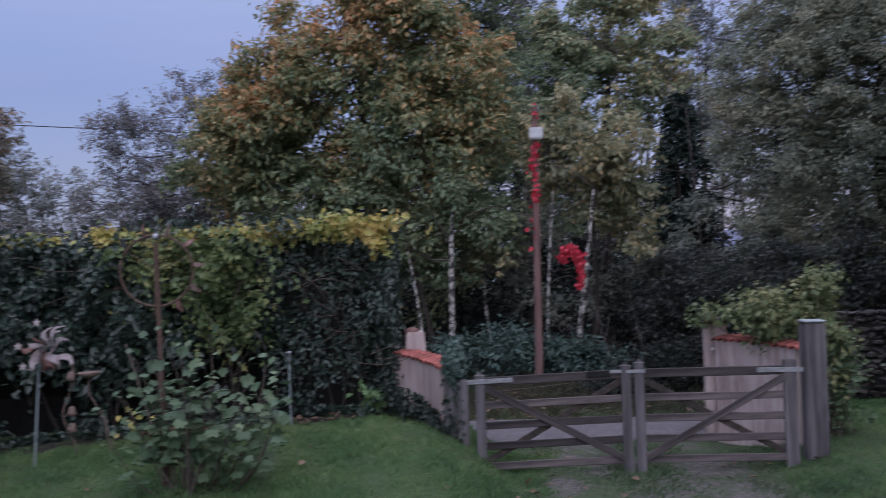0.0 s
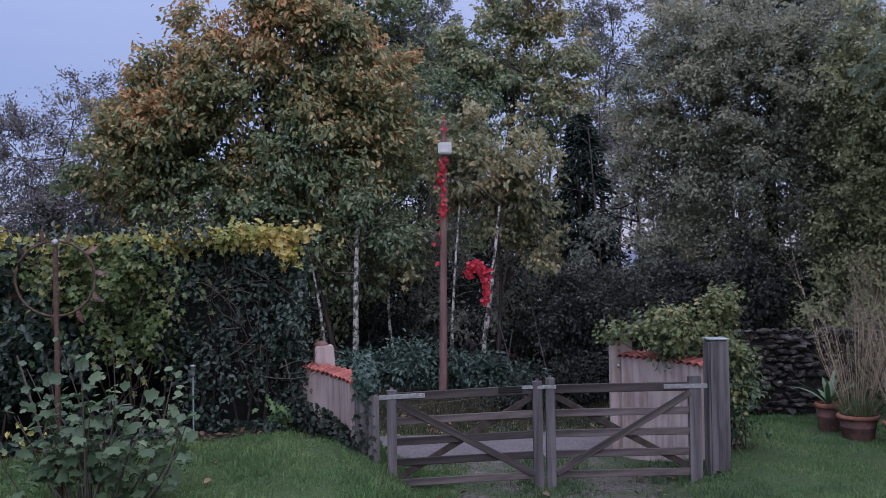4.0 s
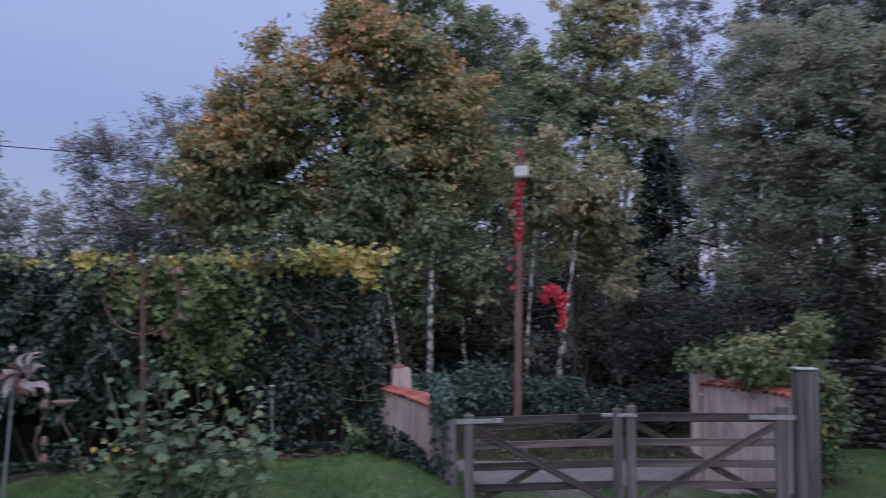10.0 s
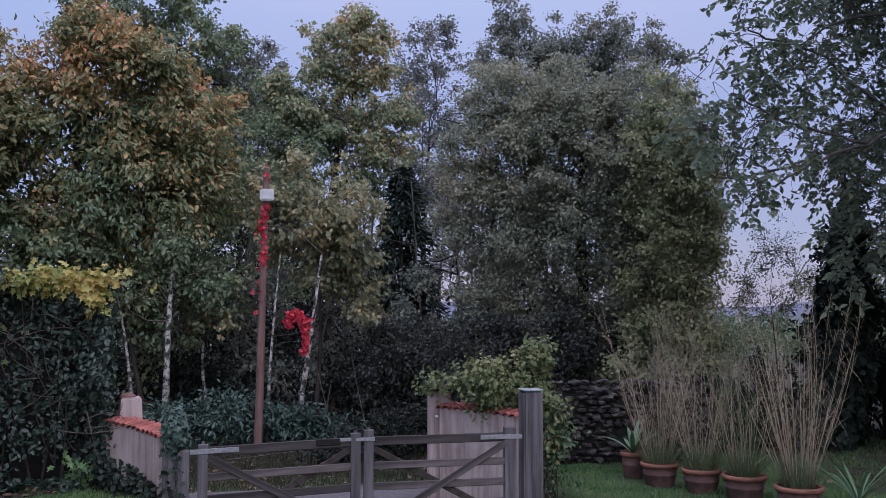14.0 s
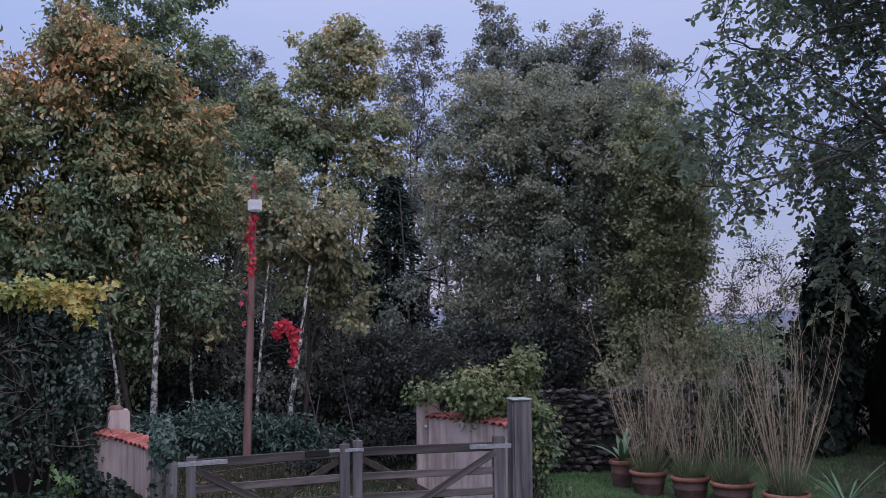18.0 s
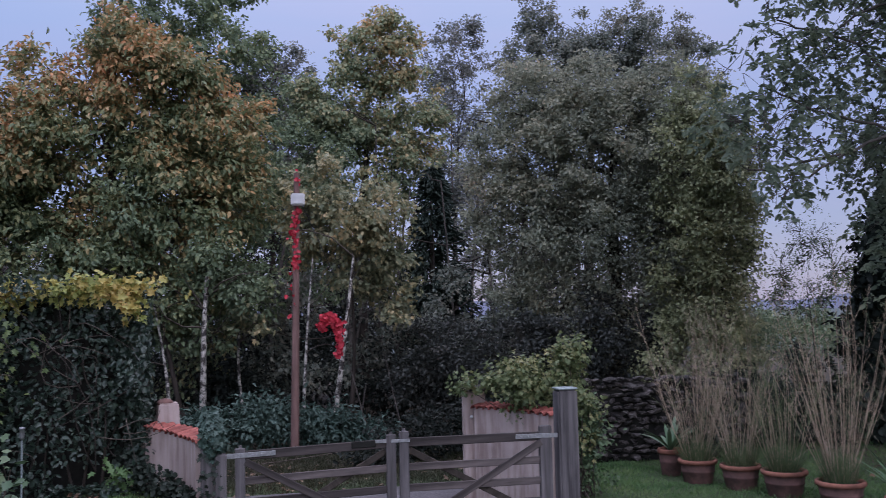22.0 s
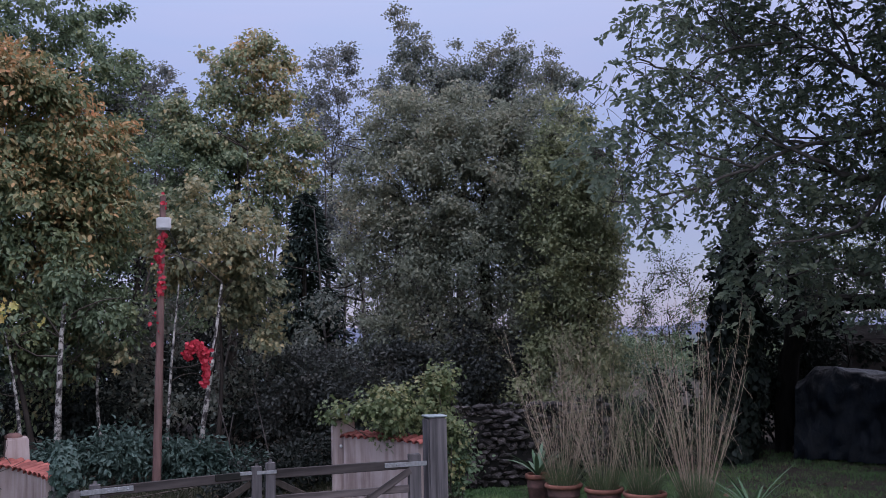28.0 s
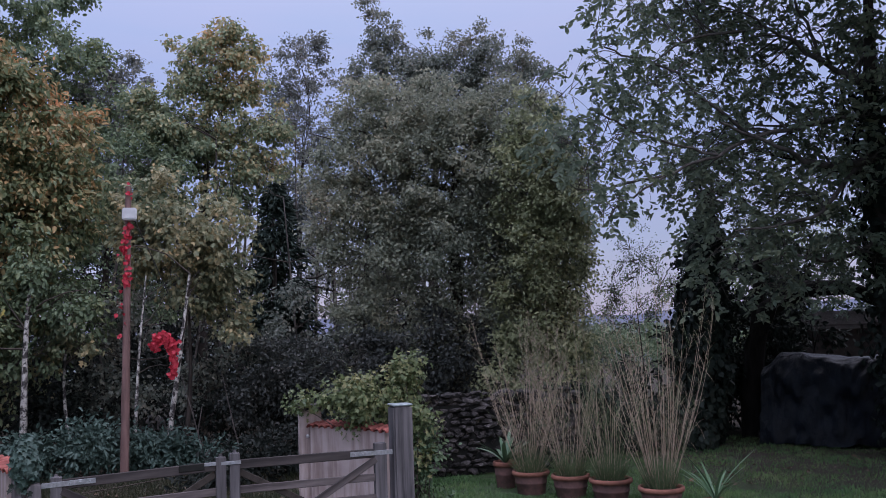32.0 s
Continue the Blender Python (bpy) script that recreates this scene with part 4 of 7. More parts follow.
    # unseen crown, added outside the view to block light on the lawn's end
    tree("walnut_tree", "unseen crown added to shade the lawn's end", (14.6, 10.6, 0.0),
         [(14.2, 9.5, 4.6, 1.8, 1.8, 1.8), (16.2, 10.6, 5.2, 1.8, 1.7, 2.0), (13.4, 8.2, 6.6, 1.9, 1.7, 1.4), (12.5, 9.5, 9.6, 2.3, 2.1, 1.2),
          (11.2, 11.6, 10.4, 2.0, 1.8, 1.0), (10.2, 8.8, 9.6, 1.8, 1.5, 1.0), (17.0, 12.0, 7.8, 1.6, 1.6, 1.5), (12.6, 7.4, 3.6, 1.3, 1.2, 1.4), (12.9, 13.6, 10.6, 2.0, 1.8, 1.0),
          (10.6, 6.4, 6.0, 1.6, 1.4, 1.3), (11.6, 6.4, 3.2, 1.4, 1.3, 1.3), (9.2, 12.6, 11.4, 2.0, 1.8, 0.8), (8.9, 10.2, 10.9, 1.8, 1.6, 0.8), (7.0, 9.0, 10.6, 1.7, 1.5, 0.7), (9.4, 7.0, 8.2, 1.3, 1.2, 0.9)],
         M["walnut"], 5200, 9, (0.36, 0.22), 0.22, 28, bark=M["shaded_bark"], shape="diamond", droop=0.5, puff=1.15)
    tree("field_maple", "lighter olive-green field maple beside the oak", (9.6, 17.2, -0.05),
         FIELD_MAPLE, M["olive"], 2500, 11, (0.088, 0.058), 0.1, 29, droop=0.4, shown=0.2, puff=1.2)
    tree("sapling", "airy young tree standing in the field gap", (10.9, 16.9, 0.0),
         [(10.9, 16.9, 3.5, 0.4, 0.3, 0.6), (10.3, 17.1, 2.9, 0.35, 0.3, 0.6), (11.3, 16.8, 2.9, 0.4, 0.3, 0.5), (10.6, 17.0, 2.2, 0.6, 0.3, 0.5)],
         M["green"], 430, 7, (0.055, 0.03), 0.022, 23, shown=0.6, share=0.6)
    for base, lobes, mat, n, seed, label in (
            ((-2.2, 20.6, -0.2), [(-2.6, 20.6, 1.9, 0.9, 0.6, 0.8), (-1.5, 20.5, 1.4, 0.8, 0.6, 0.7), (-3.6, 20.6, 1.3, 0.9, 0.6, 0.8)], M["ygreen"], 360, 71, "young hazel with thin yellow-green leaves in the wood"),
            ((0.2, 20.9, -0.2), [(-0.2, 20.9, 1.9, 0.6, 0.6, 0.9), (0.6, 20.8, 2.5, 0.5, 0.5, 0.7), (0.2, 20.9, 1.0, 0.8, 0.6, 0.5)], M["beech"], 330, 72, "dim young beech among the birches"),
            ((2.6, 20.8, -0.2), [(2.4, 20.8, 2.0, 0.7, 0.6, 0.7), (3.1, 20.7, 1.3, 0.8, 0.6, 0.7), (1.9, 20.8, 1.0, 0.6, 0.6, 0.5)], M["beech"], 360, 73, "dim young beech at the wood's edge"),
            ((4.6, 21.2, -0.2), [(4.4, 21.2, 2.2, 0.6, 0.6, 0.9), (5.2, 21.0, 1.5, 0.8, 0.6, 0.8), (4.2, 21.1, 1.0, 0.7, 0.5, 0.6)], M["beech"], 420, 74, "dim young beech under the oak")):
        tree("understory_tree", label, base, lobes, mat, n, 9, (0.1, 0.06), 0.035, seed, shape="oval", droop=0.5, shown=0.25, puff=1.15, share=0.95, tuft=1.2)
    tree("hedgerow_tree", "dim green tree beyond the outbuilding", (18.0, 21.0, 0.0),
         [(16.6, 21.6, 3.0, 1.5, 1.0, 1.3), (18.6, 20.6, 3.4, 1.6, 1.0, 1.5), (20.6, 18.8, 3.2, 1.6, 1.0, 1.5), (17.5, 21.0, 1.5, 2.2, 1.0, 1.2)], M["green"], 1100, 10, (0.11, 0.065), 0.1, 75)
    tree("hawthorn_thicket", "dim grey-brown thicket along the lane behind the hedge", (-9.4, 22.4, 0.0),
         [(-13.4, 22.6, 2.7, 1.6, 0.8, 0.7), (-11.6, 22.6, 2.5, 1.5, 0.8, 0.7), (-9.6, 22.4, 3.0, 1.3, 0.8, 1.0), (-7.7, 22.4, 3.3, 1.4, 0.8, 1.2), (-8.6, 22.3, 2.2, 2.6, 0.8, 0.8)],
         M["thicket"], 1500, 10, (0.1, 0.055), 0.09, 76, category="thicket", shown=0.4)
    tree("field_bush", "soft green bush on the far side of the field", (13.0, 22.6, 0.0),
         [(13.0, 22.6, 1.6, 1.0, 0.9, 0.7), (13.9, 22.1, 1.1, 1.3, 0.8, 0.6), (12.3, 23.0, 1.1, 0.8, 0.8, 1.0)], M["green"], 600, 10, (0.09, 0.05), 0.06, 24, category="bush")


WALNUT_TRUNK = [(11.8, 10.9, -0.2), (11.7, 10.95, 1.2), (11.62, 10.97, 2.4), (11.56, 10.97, 3.4), (11.48, 10.9, 4.45), (11.39, 10.86, 5.33), (11.4, 10.85, 6.32), (11.43, 10.82, 7.22), (11.5, 10.9, 8.6)]
WALNUT_LIMBS = [
    (0.12, [(11.45, 10.9, 4.7), (11.09, 10.74, 4.54), (10.54, 10.85, 4.43), (9.97, 10.84, 4.53), (9.58, 10.78, 4.67), (9.04, 10.85, 4.87), (8.44, 10.81, 5.05)]),
    (0.10, [(11.4, 10.86, 5.6), (10.94, 10.75, 5.81), (10.4, 10.85, 6.08), (9.94, 10.87, 6.37), (9.54, 10.95, 6.56), (9.13, 11.03, 6.82)]),
    (0.06, [(10.4, 10.85, 6.08), (10.22, 10.74, 6.46), (9.94, 10.74, 6.88), (9.77, 10.75, 7.4)]),
    (0.075, [(11.4, 10.86, 5.33), (10.83, 10.85, 5.22), (9.94, 11.0, 5.05), (9.17, 11.0, 4.9), (8.47, 10.91, 4.55), (7.66, 11.01, 4.28), (6.95, 11.23, 4.1), (6.42, 11.3, 4.07)]),
    (0.085, [(11.56, 10.97, 3.57), (11.03, 10.79, 3.2), (10.38, 11.0, 3.01), (9.9, 11.17, 3.15), (9.3, 11.5, 3.0)]),
    (0.09, [(11.45, 10.9, 4.85), (10.61, 10.79, 4.15), (10.11, 10.71, 3.7), (9.41, 10.8, 3.54), (8.67, 10.89, 3.46)]),
    (0.05, [(9.17, 11.0, 4.9), (8.51, 11.01, 5.31), (7.97, 11.04, 5.79), (7.41, 11.18, 6.04), (6.88, 11.28, 6.15)]),
    (0.05, [(9.54, 10.95, 6.56), (8.8, 11.04, 6.44), (8.1, 11.19, 6.31), (7.6, 11.3, 5.9)]),
    (0.04, [(8.47, 10.91, 4.55), (7.7, 11.0, 4.75), (7.0, 11.1, 5.0), (6.6, 11.1, 5.15)]),
    (0.035, [(7.66, 11.01, 4.28), (7.0, 10.85, 3.95), (6.55, 10.8, 3.65)])]


def compound_leaves(tips, out, per, rng, rachis, size):
    """Pinnate leaves drooping from twig tips: places, directions, upper sides, lengths and widths of their leaflets."""
    n = len(tips) * per
    p = np.repeat(tips, per, 0) + rng.normal(0, 0.05, (n, 3))
    r = np.repeat(out / (np.linalg.norm(out, axis=1, keepdims=True) + 1e-9), per, 0) * [0.7, 0.7, 0.4] + rng.normal(0, 0.6, (n, 3)) * [1, 1, 0.7] - [0, 0, 0.15]
    r /= np.linalg.norm(r, axis=1, keepdims=True)
    side = np.cross(r, [0, 0, 1.0]) + rng.normal(0, 0.15, (n, 3))
    side /= np.linalg.norm(side, axis=1, keepdims=True)
    long = rachis * (0.7 + 0.6 * rng.random((n, 1)))
    at, ah, up = [], [], []
    for k, sgn in ((0.35, 1), (0.38, -1), (0.62, 1), (0.66, -1), (0.86, 1), (0.9, -1), (1.0, 0)):
        at.append(p + r * long * k - np.array([0, 0, 0.4]) * long * k * k)
        ah.append(side * 0.9 * sgn + r * (0.55 if sgn else 1.0) - [0, 0, 0.1 + 0.35 * k] + rng.normal(0, 0.4, (n, 3)))
        up.append(np.array([0, -0.4, 0.6]) + 0.4 * r + rng.normal(0, 0.55, (n, 3)))
    at, ah, up = (np.concatenate(v) for v in (at, ah, up))
    q = 0.7 + 0.6 * rng.random(len(at))
    return at, ah, up, size[0] * q, size[1] * q


def build_walnut():
    rng = np.random.default_rng(22)
    thing = empty("walnut_tree", 11.8, 10.9, -0.05)
    tagged(thing, "spreading walnut tree with long dark limbs over the lawn", "tree")
    tube("trunk", WALNUT_TRUNK, [0.34, 0.27, 0.25, 0.22, 0.17, 0.12, 0.09, 0.065, 0.03], M["bark"], thing, "", 10, 0.3, rng)
    L = np.array(WALNUT, float)
    L[:, 3:6] *= 1.04
    held = []
    for r, pts in WALNUT_LIMBS:
        r *= 0.55
        p = np.array(pts)
        t = np.linspace(0, len(p) - 1, 3 * len(p))
        fine = np.stack([np.interp(t, np.arange(len(p)), p[:, k]) for k in range(3)], -1) + rng.normal(0, 0.018, (len(t), 3))
        rad = np.linspace(r, max(0.012, r * 0.25), len(t))
        ob = tube("limb", fine, rad, M["wood_bark"], thing, "", 7, 0.25, rng)
        held += [(q, s, ob) for q, s in zip(fine[2:], rad[2:])]
    spots = np.array([h[0] for h in held])
    *_, s, e = foliage(L, 3100, 1, rng, sprays=True, flat=0.9, share=0.8, tuft=1.1)
    at, ah, up, ln, wd = compound_leaves(e, e - s, 1, rng, 0.25, (0.108, 0.058))
    # branches from the nearest limb into each spray, then fine twigs
    for i in rng.choice(len(e), 130, replace=False):
        k = int(np.argmin(np.linalg.norm(spots - e[i], axis=1) + 0.5 * rng.random(len(spots))))
        if np.linalg.norm(spots[k] - e[i]) < 2.6:
            q, r, ob = held[k]
            tube("branch", bow(q, e[i], 0.1, rng, 7, sag=-0.1), np.linspace(min(0.018, r * 0.6), 0.004, 7), M["wood_bark"], ob, "", 4)
    tw = Tubes(3)
    for i in range(0, len(e), 2):
        tw.add(bow(s[i] - 0.5 * (e[i] - s[i]), e[i], 0.08, rng, 4), [0.007, 0.005, 0.004, 0.002])
    tagged(tw.make("twig_spray", M["wood_bark"], thing), kind="stuff")
    tagged(leaves("crown", at, ah, up, ln, wd, "oval", M["walnut"], thing), kind="stuff")
    # ivy about the trunk
    n = 2000
    z = 0.2 + 5.6 * rng.random(n)
    a = rng.random(n) * 2 * np.pi
    T = np.array(WALNUT_TRUNK)
    axis = np.stack([np.interp(z, T[:, 2], T[:, 0]), np.interp(z, T[:, 2], T[:, 1]), z], -1)
    out = np.stack([np.cos(a), np.sin(a), 0 * a], -1)
    at = axis + out * (0.2 + (0.12 + 0.14 * (np.sin(2.6 * z) * np.sin(a + z) + 1)) * rng.random(n))[:, None]
    leaves("ivy_cover", at, rng.normal(0, 0.5, (n, 3)) + [0, 0, -0.8], out + rng.normal(0, 0.35, (n, 3)), 0.09 + 0.05 * rng.random(n), 0.08 + 0.04 * rng.random(n), "oval", M["ivy"], thing, "dark ivy leaves")


def build_walnut_ivy():
    """Ivy that clothes the walnut's trunk, and the trunk itself under it."""
    rng = np.random.default_rng(31)
    n = 5200
    z = rng.random(n) * 4.7
    a = rng.random(n) * 2 * np.pi
    r = (0.2 + 0.2 * rng.random(n) + 0.13 * np.sin(2.9 * z + 1.3) * np.sin(2 * a + z) + 0.06 * np.sin(9 * z + 3 * a)) * (1.2 - 0.05 * z) * np.clip(1.1 - (z / 4.9) ** 5, 0.2, 1)
    x, y = 9.95 + 0.06 * z, 13.8 - 0.04 * z
    out = np.stack([np.cos(a), np.sin(a), 0 * a], -1)
    at = np.stack([x, y, z], -1) + out * r[:, None]
    ah = rng.normal(0, 0.5, (n, 3)) + [0, 0, -0.8]
    kept = z < 3.5 + 0.7 * np.sin(2.0 * a + 0.7) + 0.5 * rng.random(n)
    at, ah, out, n = at[kept], ah[kept], out[kept], int(kept.sum())
    stump = empty("ivy_clad_trunk", 9.95, 13.8, -0.05)
    tagged(stump, "dead tree trunk thickly clad in dark ivy", "tree trunk")
    tube("trunk", [(9.95, 13.8, -0.3), (10.1, 13.7, 2.4), (10.22, 13.6, 4.5)], [0.3, 0.24, 0.12], M["shaded_bark"], stump, "", 9, 0.2, rng)
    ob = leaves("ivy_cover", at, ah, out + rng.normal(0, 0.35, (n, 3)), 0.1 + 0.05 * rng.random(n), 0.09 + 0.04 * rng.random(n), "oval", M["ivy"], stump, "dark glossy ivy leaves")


def build_conifer():
    rng = np.random.default_rng(32)
    thing = empty("conifer", 4.2, 23.5, -0.2)
    tagged(thing, "narrow dark conifer standing in the wood", "tree")
    tube("trunk", [(4.2, 23.5, -0.3), (4.2, 23.5, 5.9)], [0.14, 0.02], M["bark"], thing)
    n = 11000
    bough = rng.integers(0, 70, n)
    bh = rng.random(70)[bough]
    ba = (rng.random(70) * 2 * np.pi)[bough]
    br = (0.45 + 0.8 * rng.random(70))[bough]
    h = np.clip(bh + rng.normal(0, 0.03, n), 0, 0.99)
    r = (1 - h) ** 0.6 * 1.4 * br * rng.random(n) ** 0.6 + 0.05
    a = ba + rng.normal(0, 0.3, n)
    out = np.stack([np.cos(a), np.sin(a), 0 * a], -1)
    at = np.stack([4.2 + r * np.cos(a), 23.5 + r * np.sin(a), 0.3 + h * 5.8 - 0.35 * r], -1)
    leaves("crown", at, out + rng.normal(0, 0.35, (n, 3)) + [0, 0, -0.35], rng.normal(0, 0.5, (n, 3)) + [0, 0, 0.8],
           0.17 + 0.1 * rng.random(n), 0.06 + 0.03 * rng.random(n), "diamond", M["conifer"], thing)


def build_wood():
    """Trunks and brush of the wood behind the lane."""
    rng = np.random.default_rng(33)
    for i in range(46):
        x, y = rng.uniform(-9, 13), rng.uniform(20.5, 33)
        r, h = rng.uniform(0.03, 0.1), rng.uniform(4, 9)
        base = np.array([x, y, float(ground_z(x, y)) - 0.15])
        top = base + [rng.normal(0, 0.5), rng.normal(0, 0.4), h]
        stem = bow(base, top, 0.03, rng, 8)
        thing = empty("woodland_tree", *base)
        tagged(thing, "thin dark bare-stemmed woodland tree", "tree", group="woodland trees")
        tube("trunk", stem, np.linspace(r, r * 0.3, 8), M["wood_bark"], thing)
        for _ in range(7):
            k = rng.integers(3, 8)
            e = stem[k] + rng.normal(0, 1, 3) * [0.8, 0.6, 0.3] + [0, 0, 0.5]
            tube("branch", bow(stem[k], e, 0.08, rng, 4), np.linspace(r * 0.35, 0.006, 4), M["bark"], thing, "", 4)
    for foot, top, r in (((1.9, 17.6, -0.3), (1.42, 17.6, 1.6), 0.016), ((2.6, 17.9, -0.3), (2.2, 17.8, 1.5), 0.018), ((1.72, 17.9, -0.3), (1.85, 18.0, 0.9), 0.02)):
        sapling = empty("bare_sapling", *foot)
        tagged(sapling, "thin bare leaning stem at the wood's edge", "sapling", group="bare saplings")
        tube("stem", bow(foot, top, 0.03, rng, 7), np.linspace(r, r * 0.4, 7), M["wood_bark"], sapling, "", 5)
    lobes = [(-12 + 2.3 * i, 27 + 3 * math.sin(i * 2.1), 1.5 + 0.6 * math.sin(i * 1.3), 2.2, 2.2, 1.8) for i in range(11)]
    lobes += [(x, 31.5 + 1.5 * math.sin(x), 4.0 + 0.7 * math.sin(2 * x), 2.0, 1.6, 1.8) for x in (-8.0, -5.2, -2.4, 0.4, 3.0, 9.5)]
    # undergrowth whose near-black leaf colour carries the wood's shade
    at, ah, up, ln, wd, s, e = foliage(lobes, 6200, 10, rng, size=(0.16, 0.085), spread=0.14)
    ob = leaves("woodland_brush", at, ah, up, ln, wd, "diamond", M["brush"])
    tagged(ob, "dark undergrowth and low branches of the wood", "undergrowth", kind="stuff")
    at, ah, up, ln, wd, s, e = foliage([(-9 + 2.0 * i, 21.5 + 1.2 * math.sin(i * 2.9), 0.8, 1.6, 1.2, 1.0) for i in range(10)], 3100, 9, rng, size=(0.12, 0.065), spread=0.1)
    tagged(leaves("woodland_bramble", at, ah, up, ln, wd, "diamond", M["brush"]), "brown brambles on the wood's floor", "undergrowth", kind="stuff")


def build_birches():
    rng = np.random.default_rng(34)
    for x, y, lean, r, h in ((-1.25, 18.4, 0.02, 0.075, 3.2), (-1.78, 18.2, -0.16, 0.045, 2.7), (-0.33, 19.2, -0.05, 0.045, 3.0), (0.66, 18.0, 0.06, 0.04, 3.4), (1.13, 17.6, 0.15, 0.062, 3.4)):
        stem = bow((x - 0.02, y, -0.3), (x + lean * h, y + 0.3, h), 0.05, rng, 10)
        thing = empty("birch_tree", x, y, -0.3)
        tagged(thing, "slender birch with patchy white bark", "birch", group="birches")
        tube("trunk", stem, np.linspace(r, r * 0.4, 10), M["birch"], thing, "", 8, 0.3, rng)
        for _ in range(6):
            k = rng.integers(5, 10)
            tube("branch", bow(stem[k], stem[k] + rng.normal(0, 1, 3) * [0.6, 0.5, 0.2] + [0, 0, 0.6], 0.1, rng, 4), np.linspace(r * 0.3, 0.004, 4), M["twig"], thing, "", 4)


build_trees()
build_walnut()
build_walnut_ivy()
build_conifer()
build_wood()
build_birches()


# ---- hedge and its climbers ----
HEDGE_A, HEDGE_B, HEDGE_TOP, HEDGE_DEEP = np.array([-9.5, 9.35]), np.array([-1.36, 10.77]), 2.54, 1.3


def on_hedge(s, z, out):
    """A place on the hedge: s along its front, z high, out in front of it."""
    d = (HEDGE_B - HEDGE_A) / np.linalg.norm(HEDGE_B - HEDGE_A)
    nrm = np.array([d[1], -d[0]])
    xy = HEDGE_A + np.outer(s, d) + np.asarray(out)[:, None] * nrm
    return np.stack([xy[:, 0], xy[:, 1], z], -1)


def hedge_bulge(s, z):
    return 0.16 * np.sin(1.9 * s + 0.7) * np.cos(1.6 * z) + 0.09 * np.sin(6.7 * s + 1.1) * np.sin(7.9 * z + 2 * np.sin(2.1 * s)) + 0.1 * np.sin(4.3 * s + 2.2 * z) + 0.08 * np.sin(9 * s - 5 * z) + 0.06 * np.sin(15 * s + 11 * z)


def build_hedge():
    rng = np.random.default_rng(41)
    length = float(np.linalg.norm(HEDGE_B - HEDGE_A))
    thing = empty("hedge", -5.5, 10.6, 0.0)
    tagged(thing, "tall clipped dark green laurel hedge along the lawn", "hedge")
    top = lambda s: HEDGE_TOP + 0.06 * np.sin(1.3 * s) + 0.04 * np.sin(3.7 * s) + 0.05 * smooth_step(s, 5.5, 7.0)
    # solid near-black core standing in for the shade inside the hedge
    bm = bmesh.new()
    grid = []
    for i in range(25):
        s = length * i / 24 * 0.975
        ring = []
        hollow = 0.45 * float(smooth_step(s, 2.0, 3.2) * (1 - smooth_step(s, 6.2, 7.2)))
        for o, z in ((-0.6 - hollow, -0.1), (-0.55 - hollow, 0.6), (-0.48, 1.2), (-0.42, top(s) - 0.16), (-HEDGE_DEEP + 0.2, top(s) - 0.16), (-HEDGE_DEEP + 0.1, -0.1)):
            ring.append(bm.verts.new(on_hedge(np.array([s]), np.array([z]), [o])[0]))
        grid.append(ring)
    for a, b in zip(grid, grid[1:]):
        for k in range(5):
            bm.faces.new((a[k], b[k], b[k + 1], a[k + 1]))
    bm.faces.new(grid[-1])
    part("shade_core", bm, M["near_black"], thing)
    # stems
    for i in range(26):
        s = rng.uniform(0.2, length - 0.1)
        p = on_hedge(np.array([s, s + rng.normal(0, 0.2)]), np.array([-0.05, 1.3]), [-0.3 + rng.normal(0, 0.08), -0.2])
        p[0, 2] = float(ground_z(p[0, 0], p[0, 1])) - 0.05
        tube("stem", bow(p[0], p[1], 0.06, rng, 5), np.linspace(0.02, 0.008, 5), M["bark"], thing, "", 5)
    for i in range(26):
        s, z = rng.uniform(0, length), rng.uniform(0.8, 2.4)
        p = on_hedge(np.array([s, s + rng.normal(0, 0.4)]), np.array([z, z + rng.normal(0.2, 0.3)]), [-0.05, 0.05])
        tube("stem", bow(p[0], p[1], 0.12, rng, 5), np.linspace(0.008, 0.003, 5), M["bark"], thing, "", 5)
    for i in range(34):
        s, z = rng.uniform(6.3, length - 0.15), rng.uniform(0.7, 2.2)
        p = on_hedge(np.array([s, s + rng.normal(0, 0.35)]), np.array([z, z + rng.normal(0.1, 0.4)]), [0.02, 0.16])
        tube("stem", bow(p[0], p[1], 0.18, rng, 6), np.linspace(0.007, 0.003, 6), M["twig"], thing, "", 5)
    # soil strip coloured dark for the overhang's shadow, and low dark growth on it
    bm = bmesh.new()
    rows = []
    for i in range(41):
        s = length * i / 40
        w = 0.3 + 0.1 * math.sin(3.1 * s) + 0.07 * math.sin(7.7 * s + 1)
        row = []
        for o in (-0.9, -0.3, w * 0.6, w):
            p = on_hedge(np.array([s]), np.array([0.0]), [o])[0]
            row.append(bm.verts.new((p[0], p[1], float(ground_z(p[0], p[1])) + (0.035 if o < w else -0.03))))
        rows.append(row)
    for a, b in zip(rows, rows[1:]):
        for k in range(3):
            bm.faces.new((a[k], b[k], b[k + 1], a[k + 1]))
    part("shaded_soil_strip", bm, M["soil"], thing, "soil strip under the hedge with the overhang's shadow in its colour", None, True)
    g = 2200
    sg = rng.random(g) * length
    low = on_hedge(sg, 0 * sg, 0.45 * rng.random(g) ** 0.8 * (0.6 + 0.4 * np.sin(4.1 * sg)) - 0.15)
    low[:, 2] = ground_z(low[:, 0], low[:, 1]) + 0.03 + (0.1 + 0.22 * (np.sin(5.3 * sg + 2) > 0.1)) * rng.random(g)
    leaves("low_growth", low, rng.normal(0, 0.6, (g, 3)) + [0, -0.3, 0.1], rng.normal(0, 0.5, (g, 3)) + [0, -0.4, 0.9], 0.05 + 0.045 * rng.random(g), 0.035 + 0.025 * rng.random(g), "oval", M["hedge"], thing, "low dark leaves along the foot")
